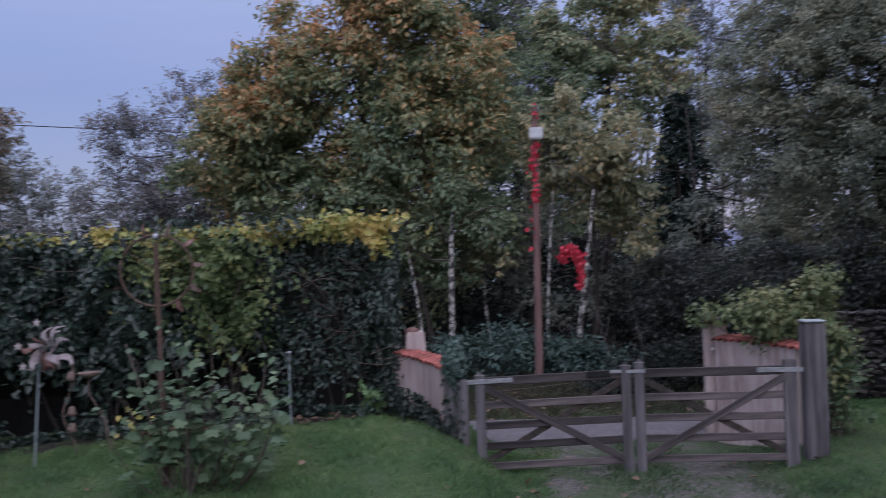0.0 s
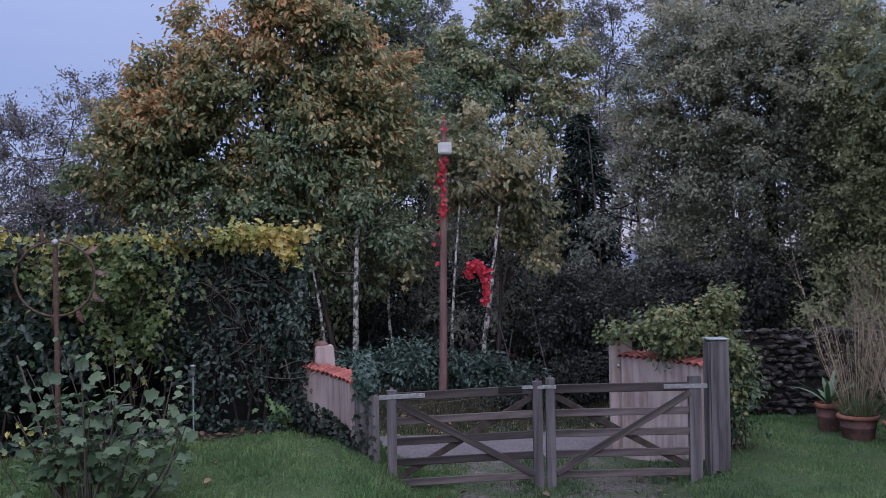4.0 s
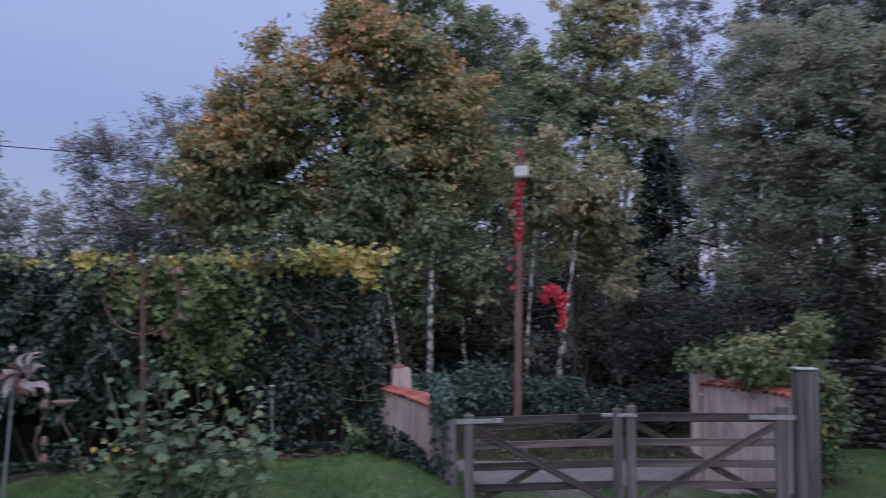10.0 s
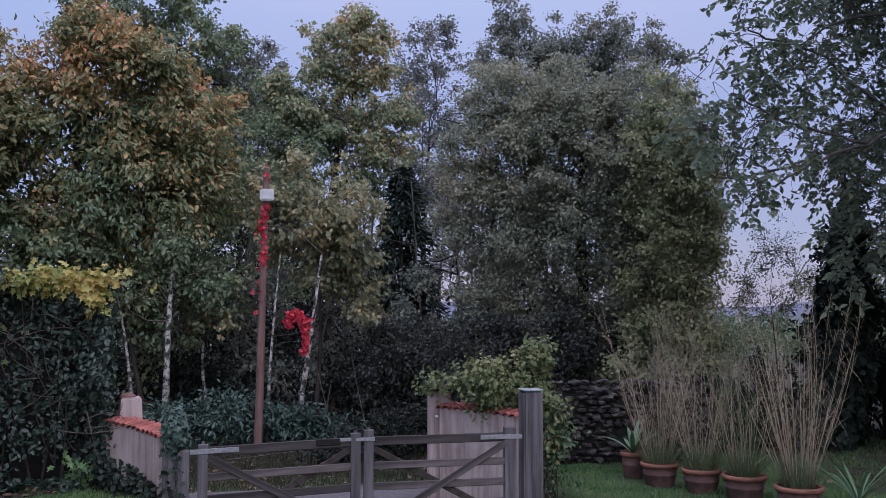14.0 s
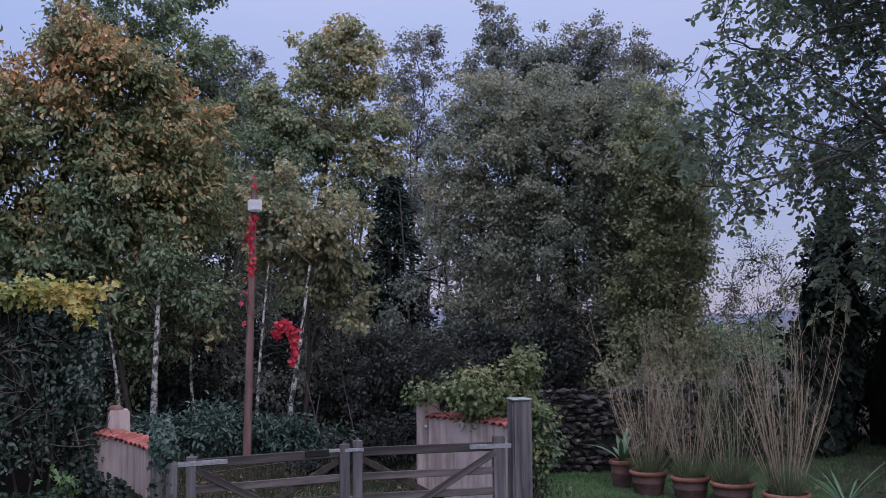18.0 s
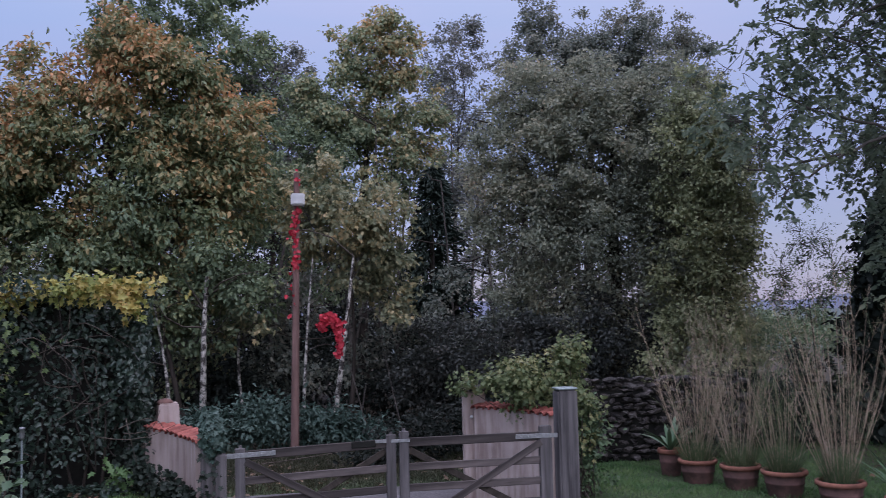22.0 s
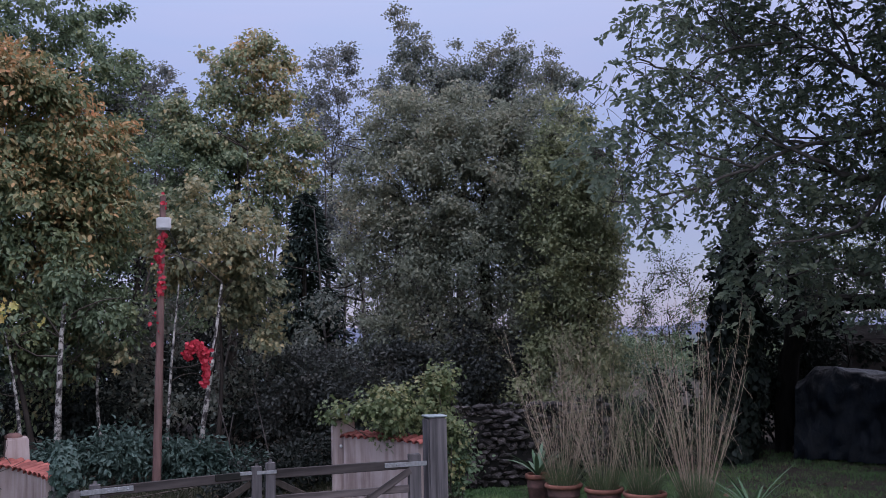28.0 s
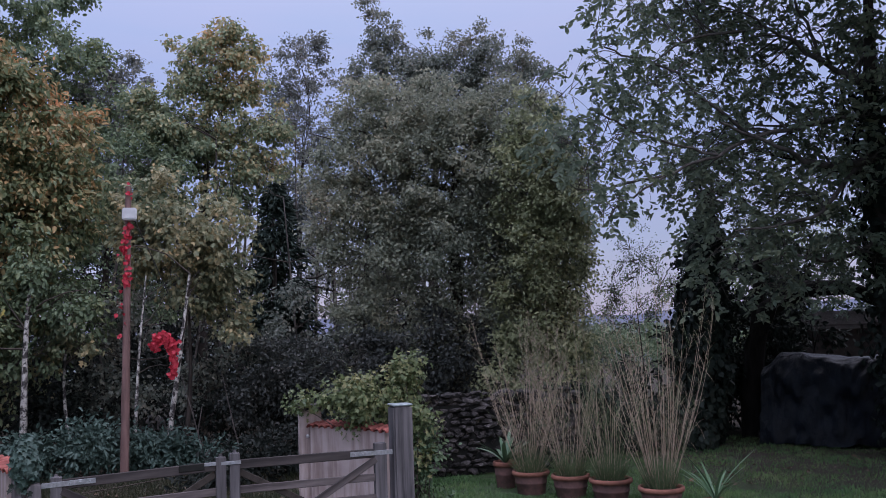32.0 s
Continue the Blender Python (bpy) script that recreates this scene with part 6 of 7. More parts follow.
# ---- pole with red creeper ----
def build_pole():
    rng = np.random.default_rng(91)
    t = Tubes(12)
    foot, top = np.array([0.44, 17.0, -0.3]), np.array([0.53, 17.0, 4.9])
    t.add([foot + (top - foot) * k for k in np.linspace(0, 1, 9)], np.linspace(0.078, 0.052, 9), 0.05, rng)
    pole = t.make("utility_pole", M["pole_wood"])
    tagged(pole, "brown wooden utility pole beyond the gate", "pole")
    bm = bmesh.new()
    bmesh.ops.create_cube(bm, size=1.0)
    bmesh.ops.scale(bm, vec=(0.25, 0.14, 0.22), verts=bm.verts)
    bmesh.ops.bevel(bm, geom=list(bm.edges), offset=0.02, segments=2, affect="EDGES")
    box = part("junction_box", bm, M["white"], pole, "white plastic junction box", pose(0.54, 16.88, 4.39))
    bm = bmesh.new()
    bmesh.ops.create_cube(bm, size=1.0)
    bmesh.ops.scale(bm, vec=(0.19, 0.012, 0.15), verts=bm.verts)
    part("cover", bm, M["white"], box, "", pose(0.54, 16.806, 4.39))
    c = Tubes(4)
    c.add(bow((0.62, 16.95, 4.3), (1.2, 17.2, 3.0), 0.02, rng, 6), 0.008)
    c.make("stay_wire", M["cable"], pole)

    def creeper(label, pts, count, spread, seed):
        r = np.random.default_rng(seed)
        p = np.array(pts, float)
        s = r.random(count) * (len(p) - 1)
        i = np.minimum(s.astype(int), len(p) - 2)
        at = p[i] + (p[i + 1] - p[i]) * (s - i)[:, None] + r.normal(0, 1, (count, 3)) * spread
        k = 0.7 + 0.6 * r.random(count)
        ob = leaves("red_creeper", at, r.normal(0, 0.5, (count, 3)) + [0, -0.3, -0.6], r.normal(0, 0.3, (count, 3)) + [0, -1, 0.3], 0.085 * k, 0.068 * k, "oval", M["red"])
        tagged(ob, label, "creeper")

    creeper("bright red creeper climbing the pole", [(0.5, 16.92, 3.2), (0.47, 16.9, 3.6), (0.46, 16.9, 3.95), (0.55, 16.9, 4.25)], 80, (0.04, 0.03, 0.05), 92)
    creeper("red creeper leaves at the pole's head", [(0.53, 16.92, 4.5), (0.53, 16.94, 4.95)], 6, (0.03, 0.03, 0.06), 93)
    creeper("stray red creeper leaves on the pole", [(0.4, 16.9, 3.05), (0.4, 16.9, 2.2)], 10, (0.04, 0.02, 0.15), 94)
    creeper("red creeper hanging in a hook from a birch", [(0.93, 16.88, 2.02), (0.98, 16.87, 2.2), (1.12, 16.87, 2.26), (1.24, 16.86, 2.12), (1.27, 16.86, 1.85), (1.26, 16.86, 1.52)], 250, (0.035, 0.035, 0.04), 95)


def build_wire():
    t = Tubes(5)
    pts = [(-26 + 2.6 * i, 21 + 1.25 * i, 6.95 - 0.09 * i + 0.004 * (i - 5) ** 2) for i in range(11)]
    t.add(pts, 0.016)
    tagged(t.make("overhead_wire", M["cable"]), "thin black overhead wire between the trees", "wire")


# ---- garden ornaments ----
def build_ornaments():
    rng = np.random.default_rng(101)
    x, y = -3.33, 8.5
    g = float(ground_z(x, y))
    ring = empty("ring_ornament", x, y, g)
    tagged(ring, "rusty iron ring spinner with metal paddles on a post", "ornament")
    t = Tubes(8)
    t.add([(x + 0.03, y, g - 0.1), (x + 0.01, y, 1.2), (x, y, 2.45)], [0.03, 0.026, 0.024])
    t.make("post", M["rust"], ring)
    a = np.linspace(0, 2 * np.pi, 41)
    t = Tubes(6)
    t.add(np.stack([x + 0.345 * np.cos(a), y + 0.05 * np.cos(a), 2.17 + 0.345 * np.sin(a)], -1), 0.012)
    t.make("hoop", M["rust"], ring)
    for k in range(11):
        a = 2 * math.pi * (k + 0.3) / 11
        bm = bmesh.new()
        up, low = [], []
        for i in range(6):
            u = i / 5
            w = 0.022 * math.sin(math.pi * (0.12 + 0.8 * u)) + 0.002
            p = Vector((0.13 * u, -0.02 * math.sin(3.1 * u), 0.03 * u * u))
            up.append(bm.verts.new(p + Vector((0, 0.35 * w, w))))
            low.append(bm.verts.new(p - Vector((0, 0.35 * w, w))))
        for i in range(5):
            bm.faces.new((up[i], up[i + 1], low[i + 1], low[i]))
        bmesh.ops.solidify(bm, geom=list(bm.faces), thickness=0.003)
        at = Matrix.Translation((x + 0.345 * math.cos(a), y + 0.05 * math.cos(a), 2.17 + 0.345 * math.sin(a))) @ Matrix.Rotation(-a + 0.5, 4, "Y")
        part("paddle", bm, M["zinc"] if k in (4, 5, 7) else M["copper"] if k % 2 else M["iron"], ring, "", at, True)
    for a in (0.4, 2.5, 4.6):
        t = Tubes(5)
        t.add([(x, y, 2.17), (x + 0.37 * math.cos(a), y + 0.05 * math.cos(a), 2.17 + 0.37 * math.sin(a))], 0.004)
        t.make("spoke", M["rust"], ring)
    bm = bmesh.new()
    bmesh.ops.create_uvsphere(bm, u_segments=10, v_segments=7, radius=0.035)
    part("finial", bm, M["zinc"], ring, "pale metal knob", pose(x, y, 2.5))
    # wind spinner
    x, y = -5.0, 9.15
    g = float(ground_z(x, y))
    spin = empty("wind_spinner", x, y, g)
    tagged(spin, "tin wind spinner with curled vanes and stars on a stake", "ornament")
    t = Tubes(7)
    t.add([(x - 0.01, y, g - 0.1), (x + 0.09, y, 1.25)], 0.012)
    t.make("stake", M["pipe"], spin)
    c = Vector((x + 0.22, y - 0.05, 1.38))
    for i in range(13):
        a0 = 2 * math.pi * i / 13 + 0.12 * math.sin(5 * i)
        bm = bmesh.new()
        va, vb = [], []
        for k in range(7):
            u = k / 6
            r = 0.03 + (0.21 + 0.07 * (i % 3 == 1)) * u
            a = a0 + 1.15 * math.sin(2.2 * u) - 0.4 * (i % 2) - 0.5 * u * (i % 3 == 2)
            p = Vector((r * math.cos(a), (-0.05 - 0.06 * (i % 2)) * math.sin(u * 3.1), r * math.sin(a)))
            w = 0.029 * math.sin(math.pi * (0.15 + 0.8 * u)) + 0.004
            q = Vector((-math.sin(a), 0.6 + 1.2 * math.sin(2.6 * i) * u, math.cos(a))) * w
            va.append(bm.verts.new(p + q))
            vb.append(bm.verts.new(p - q))
        for k in range(6):
            bm.faces.new((va[k], va[k + 1], vb[k + 1], vb[k]))
        bmesh.ops.solidify(bm, geom=list(bm.faces), thickness=0.004)
        vane = part("vane", bm, M["tin"] if i % 5 < 3 else M["copper"], spin, "", Matrix.Translation(c), True)
        if i in (2, 4, 6):
            bm = bmesh.new()
            vs = []
            for k in range(10):
                r = 0.05 if k % 2 == 0 else 0.022
                vs.append((r * math.sin(math.pi * k / 5), r * math.cos(math.pi * k / 5)))
            fore = [bm.verts.new((u, -0.003, w)) for u, w in vs]
            rear = [bm.verts.new((u, 0.003, w)) for u, w in vs]
            mid_f, mid_r = bm.verts.new((0, -0.006, 0)), bm.verts.new((0, 0.006, 0))
            for k in range(10):
                j = (k + 1) % 10
                bm.faces.new((mid_f, fore[k], fore[j]))
                bm.faces.new((mid_r, rear[j], rear[k]))
                bm.faces.new((fore[k], rear[k], rear[j], fore[j]))
            a = a0 + 0.95
            part("star", bm, M["tin"], vane, "", Matrix.Translation(c + Vector((0.3 * math.cos(a), -0.06, 0.3 * math.sin(a)))))
    # bell stake
    x, y = -4.78, 9.5
    g = float(ground_z(x, y))
    bell = empty("bell_stake", x, y, g)
    tagged(bell, "curling rusty garden stake hung with small bells", "ornament")
    t = Tubes(6)
    zz = np.linspace(g - 0.05, 1.22, 22)
    t.add(np.stack([x + 0.07 * np.sin(zz * 7.5), 0 * zz + y, zz], -1), 0.009)
    t.make("stem", M["iron"], bell)
    for z, s in ((1.0, 1), (0.62, 1), (0.44, 1)):
        bm = lathe([(0.012, 0.1), (0.03, 0.085), (0.038, 0.04), (0.06, 0.0), (0.052, 0.004), (0.03, 0.05)], 12)
        part("bell", bm, M["iron"], bell, "dull metal bell", pose(x + 0.04, y - 0.02, z), True)
    # dish on a bent rod
    x, y = -4.55, 9.55
    g = float(ground_z(x, y))
    dish = empty("bird_dish", x + 0.2, y, g)
    tagged(dish, "small metal bird dish on a bent rod", "ornament")
    t = Tubes(6)
    t.add([(x + 0.22, y, g - 0.05), (x + 0.15, y, 0.55), (x - 0.03, y, 0.85), (x - 0.02, y, 1.05)], 0.009)
    t.make("rod", M["iron"], dish)
    part("bowl", lathe([(0.0, 1.03), (0.06, 1.035), (0.12, 1.075), (0.128, 1.075), (0.065, 1.022), (0.0, 1.018)], 18), M["iron"], dish, "shallow metal bowl", pose(x - 0.02, y, 0), True)


def build_leaning_stick():
    rng = np.random.default_rng(103)
    t = Tubes(6)
    t.add(bow((-3.72, 9.4, 0.15), (-4.12, 9.5, 1.38), 0.01, rng, 6), np.linspace(0.016, 0.012, 6), 0.2, rng)
    tagged(t.make("garden_stick", M["twig"]), "old brown stick leaning against the hedge", "stick")
    n = 16
    at = np.array([-4.0, 9.3, 0.55]) + rng.normal(0, 1, (n, 3)) * [0.08, 0.05, 0.12]
    ob = leaves("yellow_shoot", at, rng.normal(0, 0.5, (n, 3)) + [0, -0.3, -0.4], rng.normal(0, 0.3, (n, 3)) + [0, -0.9, 0.4], 0.05 + 0.05 * rng.random(n), 0.035 + 0.03 * rng.random(n), "oval", M["gold"])
    tagged(ob, "small yellow-leaved shoot at the hedge's foot", "shoot", kind="stuff")


def build_stake_light():
    x, y = -2.5, 10.2
    g = float(ground_z(x, y))
    thing = empty("stake_light", x, y, g)
    tagged(thing, "small grey metal stake light at the hedge's foot", "garden light")
    t = Tubes(7)
    t.add([(x, y, g - 0.1), (x, y, 1.06)], 0.01)
    t.make("stake", M["pipe"], thing)
    part("head", lathe([(0.0, 1.05), (0.02, 1.05), (0.026, 1.08), (0.026, 1.15), (0.032, 1.155), (0.03, 1.175), (0.0, 1.18)], 14), M["zinc"], thing, "dull grey metal head", pose(x, y, 0), True)


# ---- pots on the lawn ----
def terracotta_pot(x, y, r, h, label):
    g = float(ground_z(x, y)) - 0.06
    thing = empty("terracotta_pot", x, y, g)
    tagged(thing, label, "pot", group="terracotta pots")
    at = Matrix.Translation((x, y, g))
    body = part("body", lathe([(0.0, 0.0), (r * 0.66, 0.0), (r * 0.7, 0.02), (r * 0.84, h * 0.55), (r * 0.87, h * 0.57), (r * 0.87, h * 0.62), (r * 0.85, h * 0.64), (r * 0.93, h * 0.86)], 28), M["pot"], thing, "", at, True)
    part("rim", lathe([(r * 0.9, h * 0.84), (r * 0.99, h * 0.85), (r * 1.03, h * 0.9), (r * 1.03, h * 0.96), (r * 0.99, h), (r * 0.88, h), (r * 0.86, h * 0.9)], 28), M["pot_rim"], thing, "", at, True)
    part("soil", lathe([(r * 0.9, h * 0.9), (r * 0.5, h * 0.93), (0.001, h * 0.94)], 20), M["soil"], thing, "", at)
    return g + h * 0.92


def reed_clump(x, y, z, count, high, lean, seed, label):
    rng = np.random.default_rng(seed)
    thing = empty("reed_grass", x, y, z)
    tagged(thing, label, "ornamental grass", group="potted reed grasses")
    at, ah, up, ln = [], [], [], []
    for i in range(count):
        a = rng.random() * 2 * np.pi
        r0, out = 0.16 * math.sqrt(rng.random()), lean * rng.random() ** 0.8
        h = high * (0.38 + 0.66 * rng.random())
        foot = np.array([x + r0 * math.cos(a), y + r0 * math.sin(a), z])
        tip = foot + [out * h * math.cos(a) + rng.normal(0, 0.05), out * h * math.sin(a), h]
        stem = bow(foot, tip, 0.035, rng, 6)
        r = rng.uniform(0.0022, 0.0048)
        tube("stem", stem, [r, r, r * 0.9, r * 0.75, r * 0.5, 0.001], M["reed"], thing, "", 3)
        for _ in range(26):
            k = rng.random() ** 0.9 * 0.85 + 0.12
            p = stem[0] + (stem[-1] - stem[0]) * k + (stem[3] - (stem[0] + stem[-1]) / 2) * math.sin(math.pi * k) * 0.9
            g = rng.random() * 2 * np.pi
            q = 0.22 + 0.3 * rng.random() + out
            at.append(p)
            ah.append([q * math.cos(g), q * math.sin(g), rng.uniform(0.5, 1.3) if rng.random() < 0.8 else rng.uniform(-1.0, 0.2)])
            up.append(rng.normal(0, 0.5, 3) + [0, -0.6, 0.4])
            ln.append(rng.uniform(0.1, 0.36) * (1.1 - 0.5 * k))
        for _ in range(8):
            g = rng.random() * 2 * np.pi
            at.append(stem[-1] - (stem[-1] - stem[-2]) * rng.random())
            ah.append([0.3 * math.cos(g), 0.3 * math.sin(g), 1.0])
            up.append(rng.normal(0, 0.5, 3) + [0, -0.6, 0.4])
            ln.append(rng.uniform(0.05, 0.13))
    ln = np.array(ln)
    at, ah, up = np.array(at), np.array(ah), np.array(up)
    fresh = rng.random(len(ln)) < (0.85 if "shoots" in label else 0.3)
    leaves("dry_blade_spray", at[~fresh], ah[~fresh], up[~fresh], ln[~fresh], ln[~fresh] * 0.006 + 0.0018, "blade", M["reed"], thing, "thin dry dangling blades")
    leaves("green_blade_spray", at[fresh], ah[fresh], up[fresh], ln[fresh], ln[fresh] * 0.012 + 0.002, "blade", M["reed_green"], thing, "thin olive-green blades")
    n = 520
    a = rng.random(n) * 2 * np.pi
    q = np.stack([x + 0.17 * np.sqrt(rng.random(n)) * np.cos(a), y + 0.17 * np.sqrt(rng.random(n)) * np.sin(a), np.full(n, z - 0.02)], -1)
    d = np.stack([0.4 * np.cos(a), 0.4 * np.sin(a), np.ones(n)], -1) + rng.normal(0, 0.28, (n, 3))
    leaves("green_tuft", q, d, np.stack([np.cos(a), np.sin(a), np.full(n, 0.3)], -1), rng.uniform(0.15, 0.5, n), np.full(n, 0.006), "blade", M["reed_green"], thing, "fresh green blades at the foot")


def strap_plant(x, y, z, count, long, seed, label, wide=0.045):
    rng = np.random.default_rng(seed)
    thing = empty("strap_leaf_plant", x, y, z)
    tagged(thing, label, "plant")
    for i in range(count):
        a = 2.4 * i + rng.normal(0, 0.2)
        L, lift = long * rng.uniform(0.7, 1.1), rng.uniform(0.75, 1.4)
        bm = bmesh.new()
        pa, pb, pm = [], [], []
        for k in range(7):
            u = k / 6
            r = L * u * math.cos(lift * (1 - 0.5 * u))
            h = L * u * math.sin(lift) - 0.75 * L * u * u * (1.1 - lift * 0.8)
            w = wide * (0.55 + 0.9 * u) * (1 - u) ** 0.55
            c, s = math.cos(a), math.sin(a)
            pm.append(bm.verts.new((x + r * c, y + r * s, z + h - w * 0.35)))
            pa.append(bm.verts.new((x + r * c - w * s, y + r * s + w * c, z + h)))
            pb.append(bm.verts.new((x + r * c + w * s, y + r * s - w * c, z + h)))
        for k in range(6):
            bm.faces.new((pa[k], pa[k + 1], pm[k + 1], pm[k]))
            bm.faces.new((pm[k], pm[k + 1], pb[k + 1], pb[k]))
        part("leaf", bm, M["agave"], thing, "", None, True)


def build_pots():
    z = terracotta_pot(5.35, 11.85, 0.17, 0.42, "tall narrow terracotta pot on the grass")
    strap_plant(5.35, 11.85, z, 18, 0.5, 111, "spiky grey-green strap-leaved plant in a terracotta pot")
    for i, (x, y, r, n, h) in enumerate(((5.45, 11.25, 0.245, 46, 2.25), (5.74, 10.68, 0.245, 36, 2.25), (6.0, 10.12, 0.262, 28, 1.65), (6.2, 9.32, 0.262, 52, 2.35))):
        z = terracotta_pot(x, y, r, 0.36, "banded terracotta pot with thick rim on the grass")
        reed_clump(x, y, z, n, h, (0.4, 0.36, 0.3, 0.4)[i], 120 + i, ("tall dry tan reed grass", "dry reed grass with green blades", "thin reed grass with green shoots", "tall dense dry reed grass")[i] + " in a terracotta pot")
    z = terracotta_pot(6.43, 8.62, 0.165, 0.3, "small terracotta pot on the grass")
    strap_plant(6.43, 8.62, z, 12, 0.62, 112, "arching green strap-leaved plant in a terracotta pot", 0.024)


# ---- far end of the lawn ----
def stone_mesh(rng, name):
    bm = bmesh.new()
    bmesh.ops.create_icosphere(bm, subdivisions=1, radius=0.5)
    for v in bm.verts:
        v.co *= 1 + rng.uniform(-0.18, 0.18)
        v.co.x = max(-0.42, min(0.42, v.co.x))
        v.co.z = max(-0.36, min(0.36, v.co.z))
    me = bpy.data.meshes.new(name)
    bm.to_mesh(me)
    bm.free()
    me.materials.append(M["stone"])
    return me


def build_stone_wall():
    rng = random.Random(131)
    thing = empty("dry_stone_wall", 5.5, 13.0, 0.0)
    tagged(thing, "dark rubble dry-stone wall behind the pots", "wall")
    # near-black slab that puts shade into the gaps between the stones
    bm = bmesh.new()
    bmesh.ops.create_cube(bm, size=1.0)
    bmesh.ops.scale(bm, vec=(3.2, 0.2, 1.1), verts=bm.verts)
    part("shade_core", bm, M["near_black"], thing, "", pose(5.35, 13.12, 0.5, 0, 0, -4))
    shapes = [stone_mesh(rng, "stone") for _ in range(8)]
    z = 0.05
    while z < 1.22:
        h = rng.uniform(0.05, 0.085)
        x = 3.7 + rng.uniform(0, 0.15)
        while x < 7.0:
            w = rng.uniform(0.08, 0.24)
            y = 13.0 - 0.07 * (x - 6.4) + rng.uniform(-0.08, 0.06)
            ob = new("stone", shapes[rng.randrange(8)])
            ob.matrix_basis = pose(x + w / 2, y, z + h / 2 + rng.uniform(-0.025, 0.025), rng.uniform(-18, 18), rng.uniform(-14, 14), rng.uniform(-30, 30)) @ Matrix.Diagonal((w * 1.2, 0.32, h * rng.uniform(1.1, 1.7), 1))
            attach(ob, thing)
            x += w * rng.uniform(0.9, 1.1)
        z += h


def build_tarp_stack():
    """A log stack under a plastic sheet."""
    thing = empty("covered_stack", 11.6, 12.9, 0.0)
    tagged(thing, "log stack under a dark creased tarpaulin at the lawn's end", "covered stack")
    rng = np.random.default_rng(141)
    a, b = np.array([10.95, 13.4]), np.array([12.6, 11.4])
    d = (b - a) / np.linalg.norm(b - a)
    nrm = np.array([-d[1], d[0]]) * -1
    if nrm @ -a < 0:
        nrm = -nrm
    L = float(np.linalg.norm(b - a))
    prof = np.array([(0.16, 0.03), (0.12, 0.35), (0.06, 0.8), (0.03, 1.2), (-0.04, 1.42), (-0.18, 1.5), (-0.5, 1.53), (-0.85, 1.5), (-1.0, 1.35), (-1.03, 0.7), (-1.08, 0.05)])
    fine = np.stack([np.interp(np.linspace(0, 10, 41), np.arange(11), prof[:, k]) for k in (0, 1)], -1)
    n = 70
    bm = bmesh.new()
    rows = []
    for i in range(n + 1):
        s = L * i / n
        slope = 0.86 + 0.14 * float(smooth_step(s, 0, 0.4)) + 0.03 * math.sin(3.1 * s)
        row = []
        for k, (o, z) in enumerate(fine):
            q = Vector((1.6 * s + 0.9 * z, 0.8 * z - 0.5 * s, 3.0 + o))
            fold = 0.14 * noise.noise(q) + 0.1 * noise.noise(q * 2.7) + 0.2 * abs(noise.noise(Vector((q.x * 2.2 + q.y, q.y * 4.5 - q.x, q.z)))) + 0.04 * abs(noise.noise(q * 7.0)) + 0.02 * noise.noise(q * 13.0)
            zz = max(0.02, z * slope + 0.06 * noise.noise(q * 2.2 + Vector((5, 0, 0))))
            p = a + d * (s + 0.04 * z * float(1 - smooth_step(s, 0, 0.6))) + nrm * (o + fold)
            row.append(bm.verts.new((p[0], p[1], zz)))
        rows.append(row)
    for r, q in zip(rows, rows[1:]):
        for k in range(len(fine) - 1):
            bm.faces.new((r[k], q[k], q[k + 1], r[k + 1]))
    bm.faces.new(rows[0][::-1])
    bm.faces.new(rows[-1])
    part("tarpaulin", bm, M["tarp"], thing, "black-green plastic sheet", None, True)
    for k in range(6):
        p = a - d * 0.03 + nrm * (-0.15 - 0.14 * k)
        t = Tubes(8)
        t.add([(*(p - d * 0.05), 0.15 + 0.02 * (k % 2)), (*(p + d * 0.6), 0.15)], 0.07)
        t.make("log", M["bark"], thing)


def build_shed():
    thing = empty("shed", 15.2, 15.5, 0.0)
    tagged(thing, "low dim rendered outbuilding with a tiled roof behind the walnut", "outbuilding")
    a, b = Vector((14.3, 17.1, 0)), Vector((18.6, 12.3, 0))
    d = (b - a).normalized()
    n = Vector((d.y, -d.x, 0))
    if n.dot(a) > 0:
        n = -n
    back = -n * 3.0
    bm = bmesh.new()
    lo = [bm.verts.new(p + Vector((0, 0, -0.2))) for p in (a, b, b + back, a + back)]
    hi = [bm.verts.new(p + Vector((0, 0, 2.0))) for p in (a, b, b + back, a + back)]
    for k in range(4):
        bm.faces.new((lo[k], lo[(k + 1) % 4], hi[(k + 1) % 4], hi[k]))
    part("wall", bm, M["shed"], thing)
    bm = bmesh.new()
    e0, e1 = a + n * 0.25 - d * 0.2 + Vector((0, 0, 1.9)), b + n * 0.25 + d * 0.2 + Vector((0, 0, 1.9))
    r0, r1 = a + back * 0.5 - d * 0.2 + Vector((0, 0, 2.3)), b + back * 0.5 + d * 0.2 + Vector((0, 0, 2.3))
    g0, g1 = a + back * 1.08 - d * 0.2 + Vector((0, 0, 1.9)), b + back * 1.08 + d * 0.2 + Vector((0, 0, 1.9))
    v = [bm.verts.new(p) for p in (e0, e1, r1, r0, g1, g0)]
    bm.faces.new((v[0], v[1], v[2], v[3]))
    bm.faces.new((v[3], v[2], v[4], v[5]))
    bmesh.ops.solidify(bm, geom=list(bm.faces), thickness=0.08)
    part("roof", bm, M["shaded_bark"], thing, "weathered dark tiles")


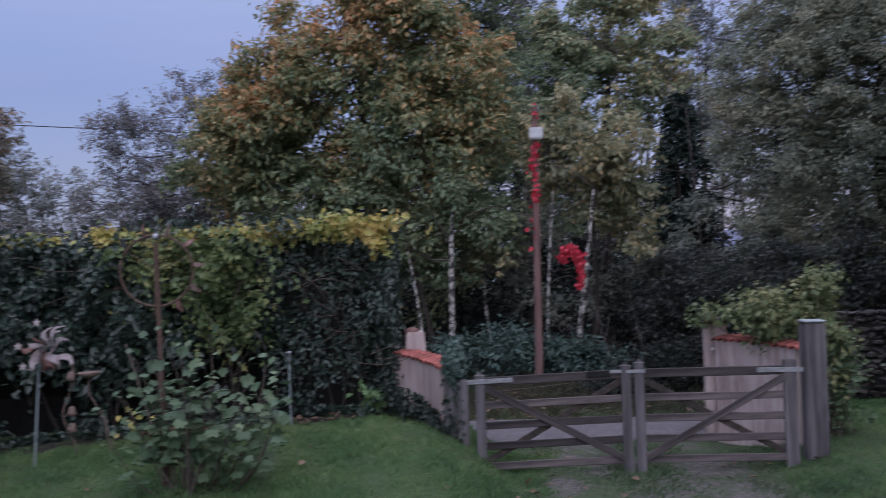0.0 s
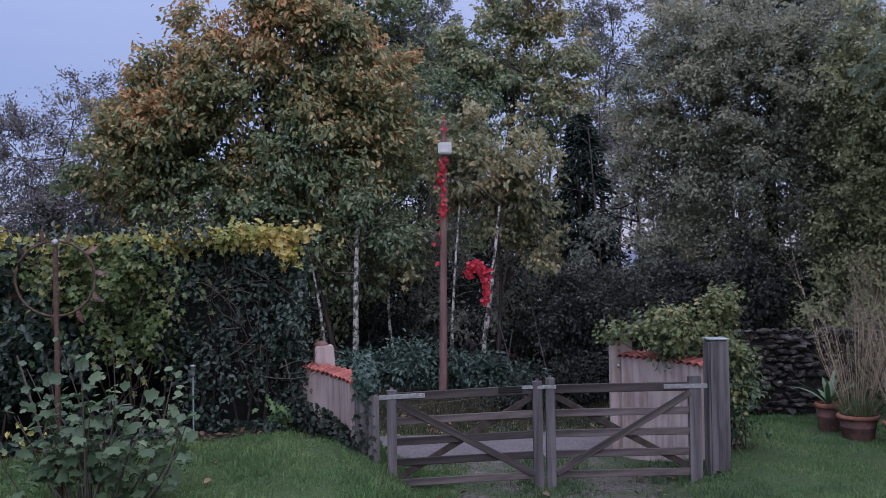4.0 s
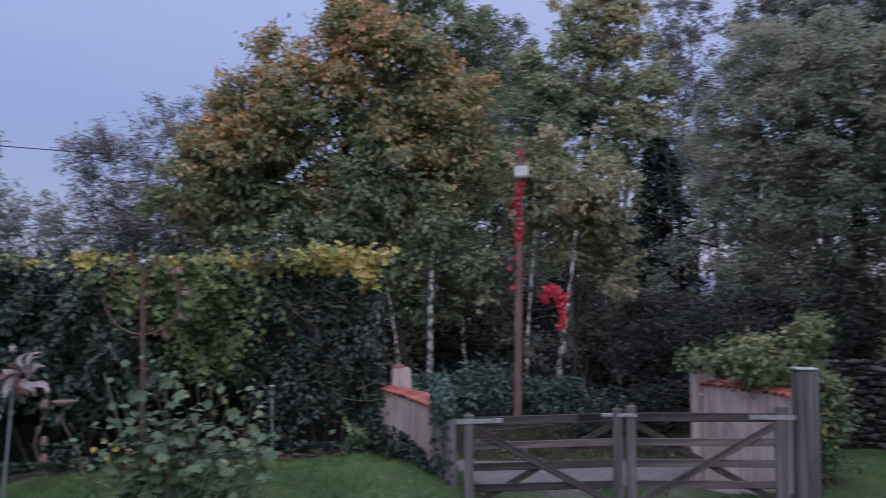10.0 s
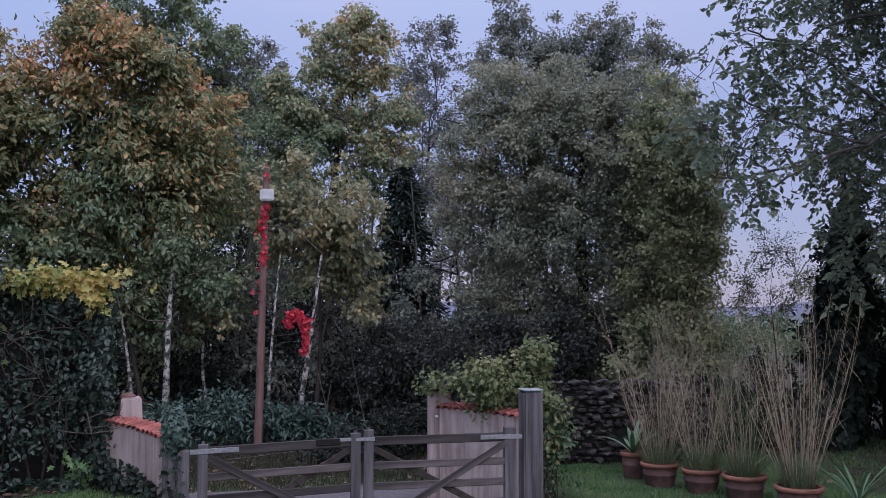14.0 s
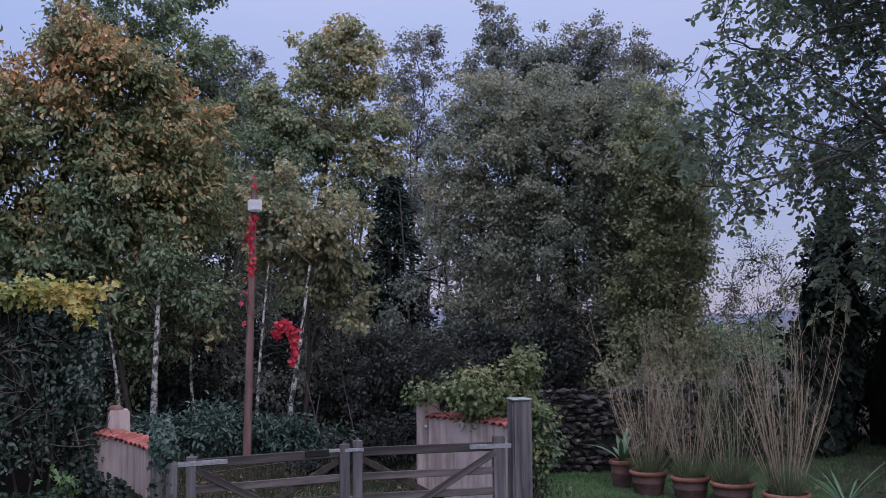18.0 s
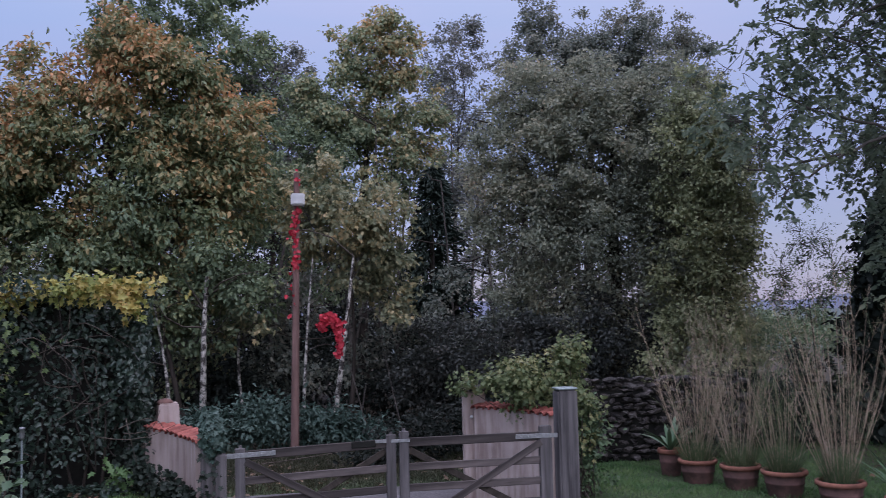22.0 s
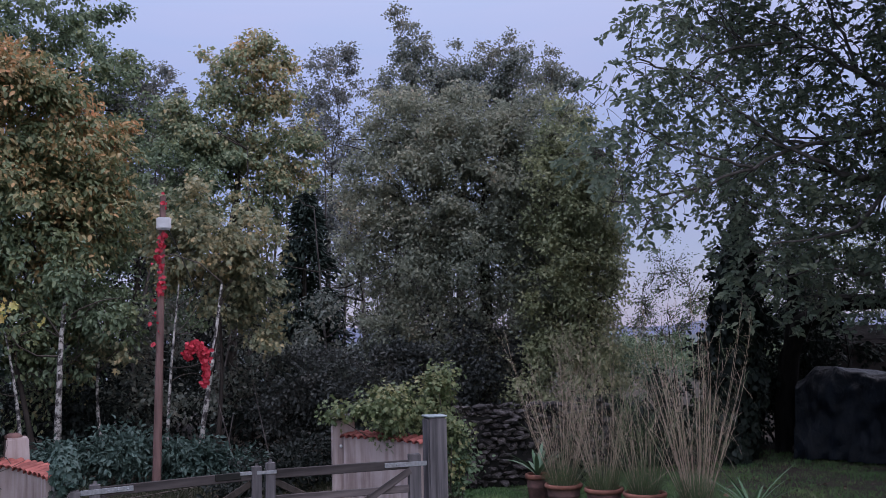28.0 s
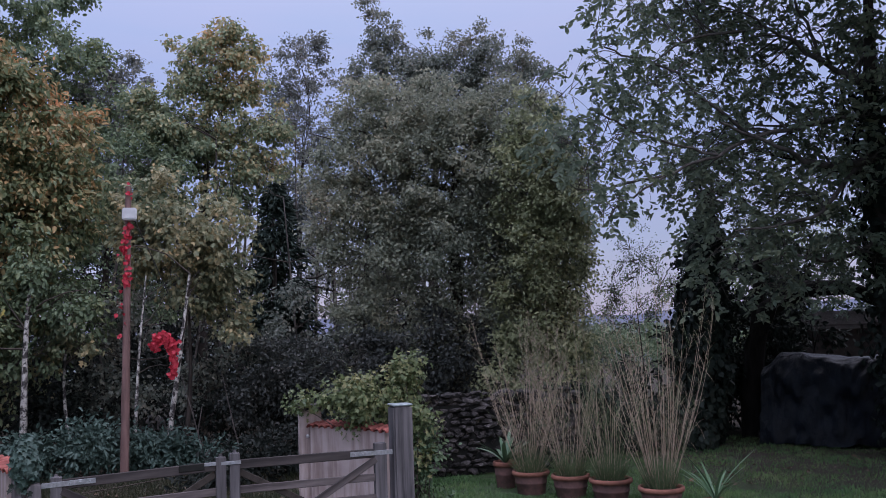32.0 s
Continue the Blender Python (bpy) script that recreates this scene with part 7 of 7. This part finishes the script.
def build_back_trunk():
    rng = np.random.default_rng(151)
    t = Tubes(9)
    stem = np.array([(11.36, 14.12, -0.2), (11.36, 14.12, 0.8), (11.4, 13.96, 1.71), (11.45, 13.66, 2.36), (11.6, 12.87, 2.68), (11.84, 12.11, 2.66), (12.1, 11.3, 2.3)])
    t.add(stem, [0.24, 0.2, 0.18, 0.17, 0.14, 0.13, 0.12], 0.25, rng)
    t.add(bow(stem[2], (11.6, 14.0, 3.6), 0.05, rng, 5), np.linspace(0.15, 0.07, 5))
    t.add(bow((13.4, 12.0, 4.4), (11.0, 13.2, 5.2), 0.06, rng, 7), np.linspace(0.12, 0.03, 7))
    tagged(t.make("old_tree_trunk", M["shaded_bark"]), "dark crooked tree trunk arching over the covered stack", "tree trunk")
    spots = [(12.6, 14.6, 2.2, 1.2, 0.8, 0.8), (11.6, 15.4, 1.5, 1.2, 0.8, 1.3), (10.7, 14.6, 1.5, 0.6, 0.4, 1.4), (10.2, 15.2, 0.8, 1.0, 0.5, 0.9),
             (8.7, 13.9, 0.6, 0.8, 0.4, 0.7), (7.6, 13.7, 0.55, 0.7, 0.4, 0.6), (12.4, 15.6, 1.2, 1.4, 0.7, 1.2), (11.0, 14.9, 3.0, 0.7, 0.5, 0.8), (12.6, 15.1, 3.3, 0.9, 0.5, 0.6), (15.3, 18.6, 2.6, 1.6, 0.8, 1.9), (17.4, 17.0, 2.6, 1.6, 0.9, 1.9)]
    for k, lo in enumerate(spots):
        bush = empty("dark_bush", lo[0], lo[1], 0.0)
        tagged(bush, "dim bush behind the walnut with deep shade in its leaf colour" if k < 5 else "low dark bush by the field's edge", "bush", group="dark bushes")
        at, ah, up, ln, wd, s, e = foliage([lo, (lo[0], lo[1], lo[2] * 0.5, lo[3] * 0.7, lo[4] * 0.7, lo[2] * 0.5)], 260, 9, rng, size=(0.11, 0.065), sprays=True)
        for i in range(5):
            tube("stem", bow((lo[0] + rng.normal(0, 0.1), lo[1], -0.1), e[i], 0.08, rng, 6), np.linspace(0.025, 0.006, 6), M["shaded_bark"], bush, "", 5)
        # the first eight bushes get deep shade through the near-black ivy colour
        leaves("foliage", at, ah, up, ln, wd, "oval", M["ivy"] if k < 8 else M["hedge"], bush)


# ---- grass ----
def build_grass():
    rng = np.random.default_rng(161)

    def sward(name, label, x0, x1, y0, y1, n, high, test, mat=None):
        x, y = rng.uniform(x0, x1, n), rng.uniform(y0, y1, n)
        keep = test(x, y)
        x, y = x[keep], y[keep]
        k = len(x)
        tuft = 0.8 + 0.45 * np.sin(3.1 * x + 1.7 * y) * np.sin(2.3 * y - 1.1 * x) + 0.35 * np.sin(9.1 * x - 4 * y) * np.sin(7.3 * y + 3 * x)
        at = np.stack([x, y, ground_z(x, y) - 0.005], -1)
        ah = rng.normal(0, 0.45, (k, 3)) + [0, 0, 1.0]
        ob = leaves(name, at, ah, rng.normal(0, 1, (k, 3)) + [0, -0.6, 0.2], high * tuft * (0.5 + 0.8 * rng.random(k)), 0.006 + 0.006 * rng.random(k), "blade", mat or M["grass"])
        tagged(ob, label, "grass", kind="stuff")

    track = lambda x: smooth_step(x, 0.35, 0.6) * (1 - smooth_step(x, 0.95, 1.25)) + smooth_step(x, 1.75, 2.0) * (1 - smooth_step(x, 2.35, 2.65))
    drive = lambda x, y: rng.random(len(x)) > 0.85 * track(x + 0.12 * np.sin(2.1 * y)) * (y > 4)
    sward("lawn_grass", "bright green mown lawn grass before the hedge", -8.5, 0.6, 6.6, 10.9, 95000, 0.07, drive)
    # thinned towards the walnut so the painted shade on the ground shows through
    sward("lawn_grass", "green lawn grass round the pots", 2.8, 12.5, 7.2, 14.5, 95000, 0.06, lambda x, y: drive(x, y) & (rng.random(len(x)) > 0.5 * smooth_step(np.sin(2.1 * x + 0.7 * y + 1.2 * np.sin(1.7 * y)) * np.sin(1.6 * y - 0.9 * x + 0.8), 0.05, 0.5)) & (rng.random(len(x)) > 0.45 * smooth_step(x, 7.2, 9.6) * smooth_step(y, 8.5, 11.0)))
    sward("drive_grass", "thin dark grass on the drive before and behind the gate", -0.4, 3.4, 6.8, 11.5, 30000, 0.06, drive, M["drive_grass"])
    sward("verge_grass", "rough brown-green grass verge along the lane", -6.0, 4.5, 13.05, 17.0, 30000, 0.16, lambda x, y: x > -20, M["verge"])


def build_litter():
    rng = np.random.default_rng(171)
    for label, x0, x1, y0, y1, n in (("brown fallen leaves under the hedge", -4.2, -1.6, 9.3, 10.3, 150), ("brown fallen leaves along the lane", -2.5, 3.5, 12.9, 15.3, 300), ("scattered fallen leaves on the lawn", -6.0, 0.5, 7.2, 9.6, 28), ("scattered fallen leaves on the drive", -0.3, 3.2, 8.2, 11.6, 45), ("brown walnut leaves on the thin grass under the tree", 7.4, 12.2, 10.0, 13.8, 90)):
        x, y = rng.uniform(x0, x1, n), rng.uniform(y0, y1, n)
        if y0 == 9.3:
            y = 9.55 + 0.174 * (x + 8.0) + rng.normal(0, 0.14, n)
        at = np.stack([x, y, ground_z(x, y) + 0.02 + 0.03 * rng.random(n)], -1)
        k = 0.7 + 0.6 * rng.random(n)
        ob = leaves("fallen_leaves", at, rng.normal(0, 1, (n, 3)) * [1, 1, 0.2], rng.normal(0, 0.35, (n, 3)) + [0, 0, 1], 0.075 * k, 0.055 * k, "oval", M["litter"])
        tagged(ob, label, "fallen leaves", kind="stuff")


build_hedge()
build_climbers()
build_shrubs()
build_gate()
build_walls()
build_pole()
build_wire()
build_ornaments()
build_leaning_stick()
build_stake_light()
build_pots()
build_tarp_stack()
build_shed()
build_back_trunk()
build_grass()
build_litter()
build_stone_wall()
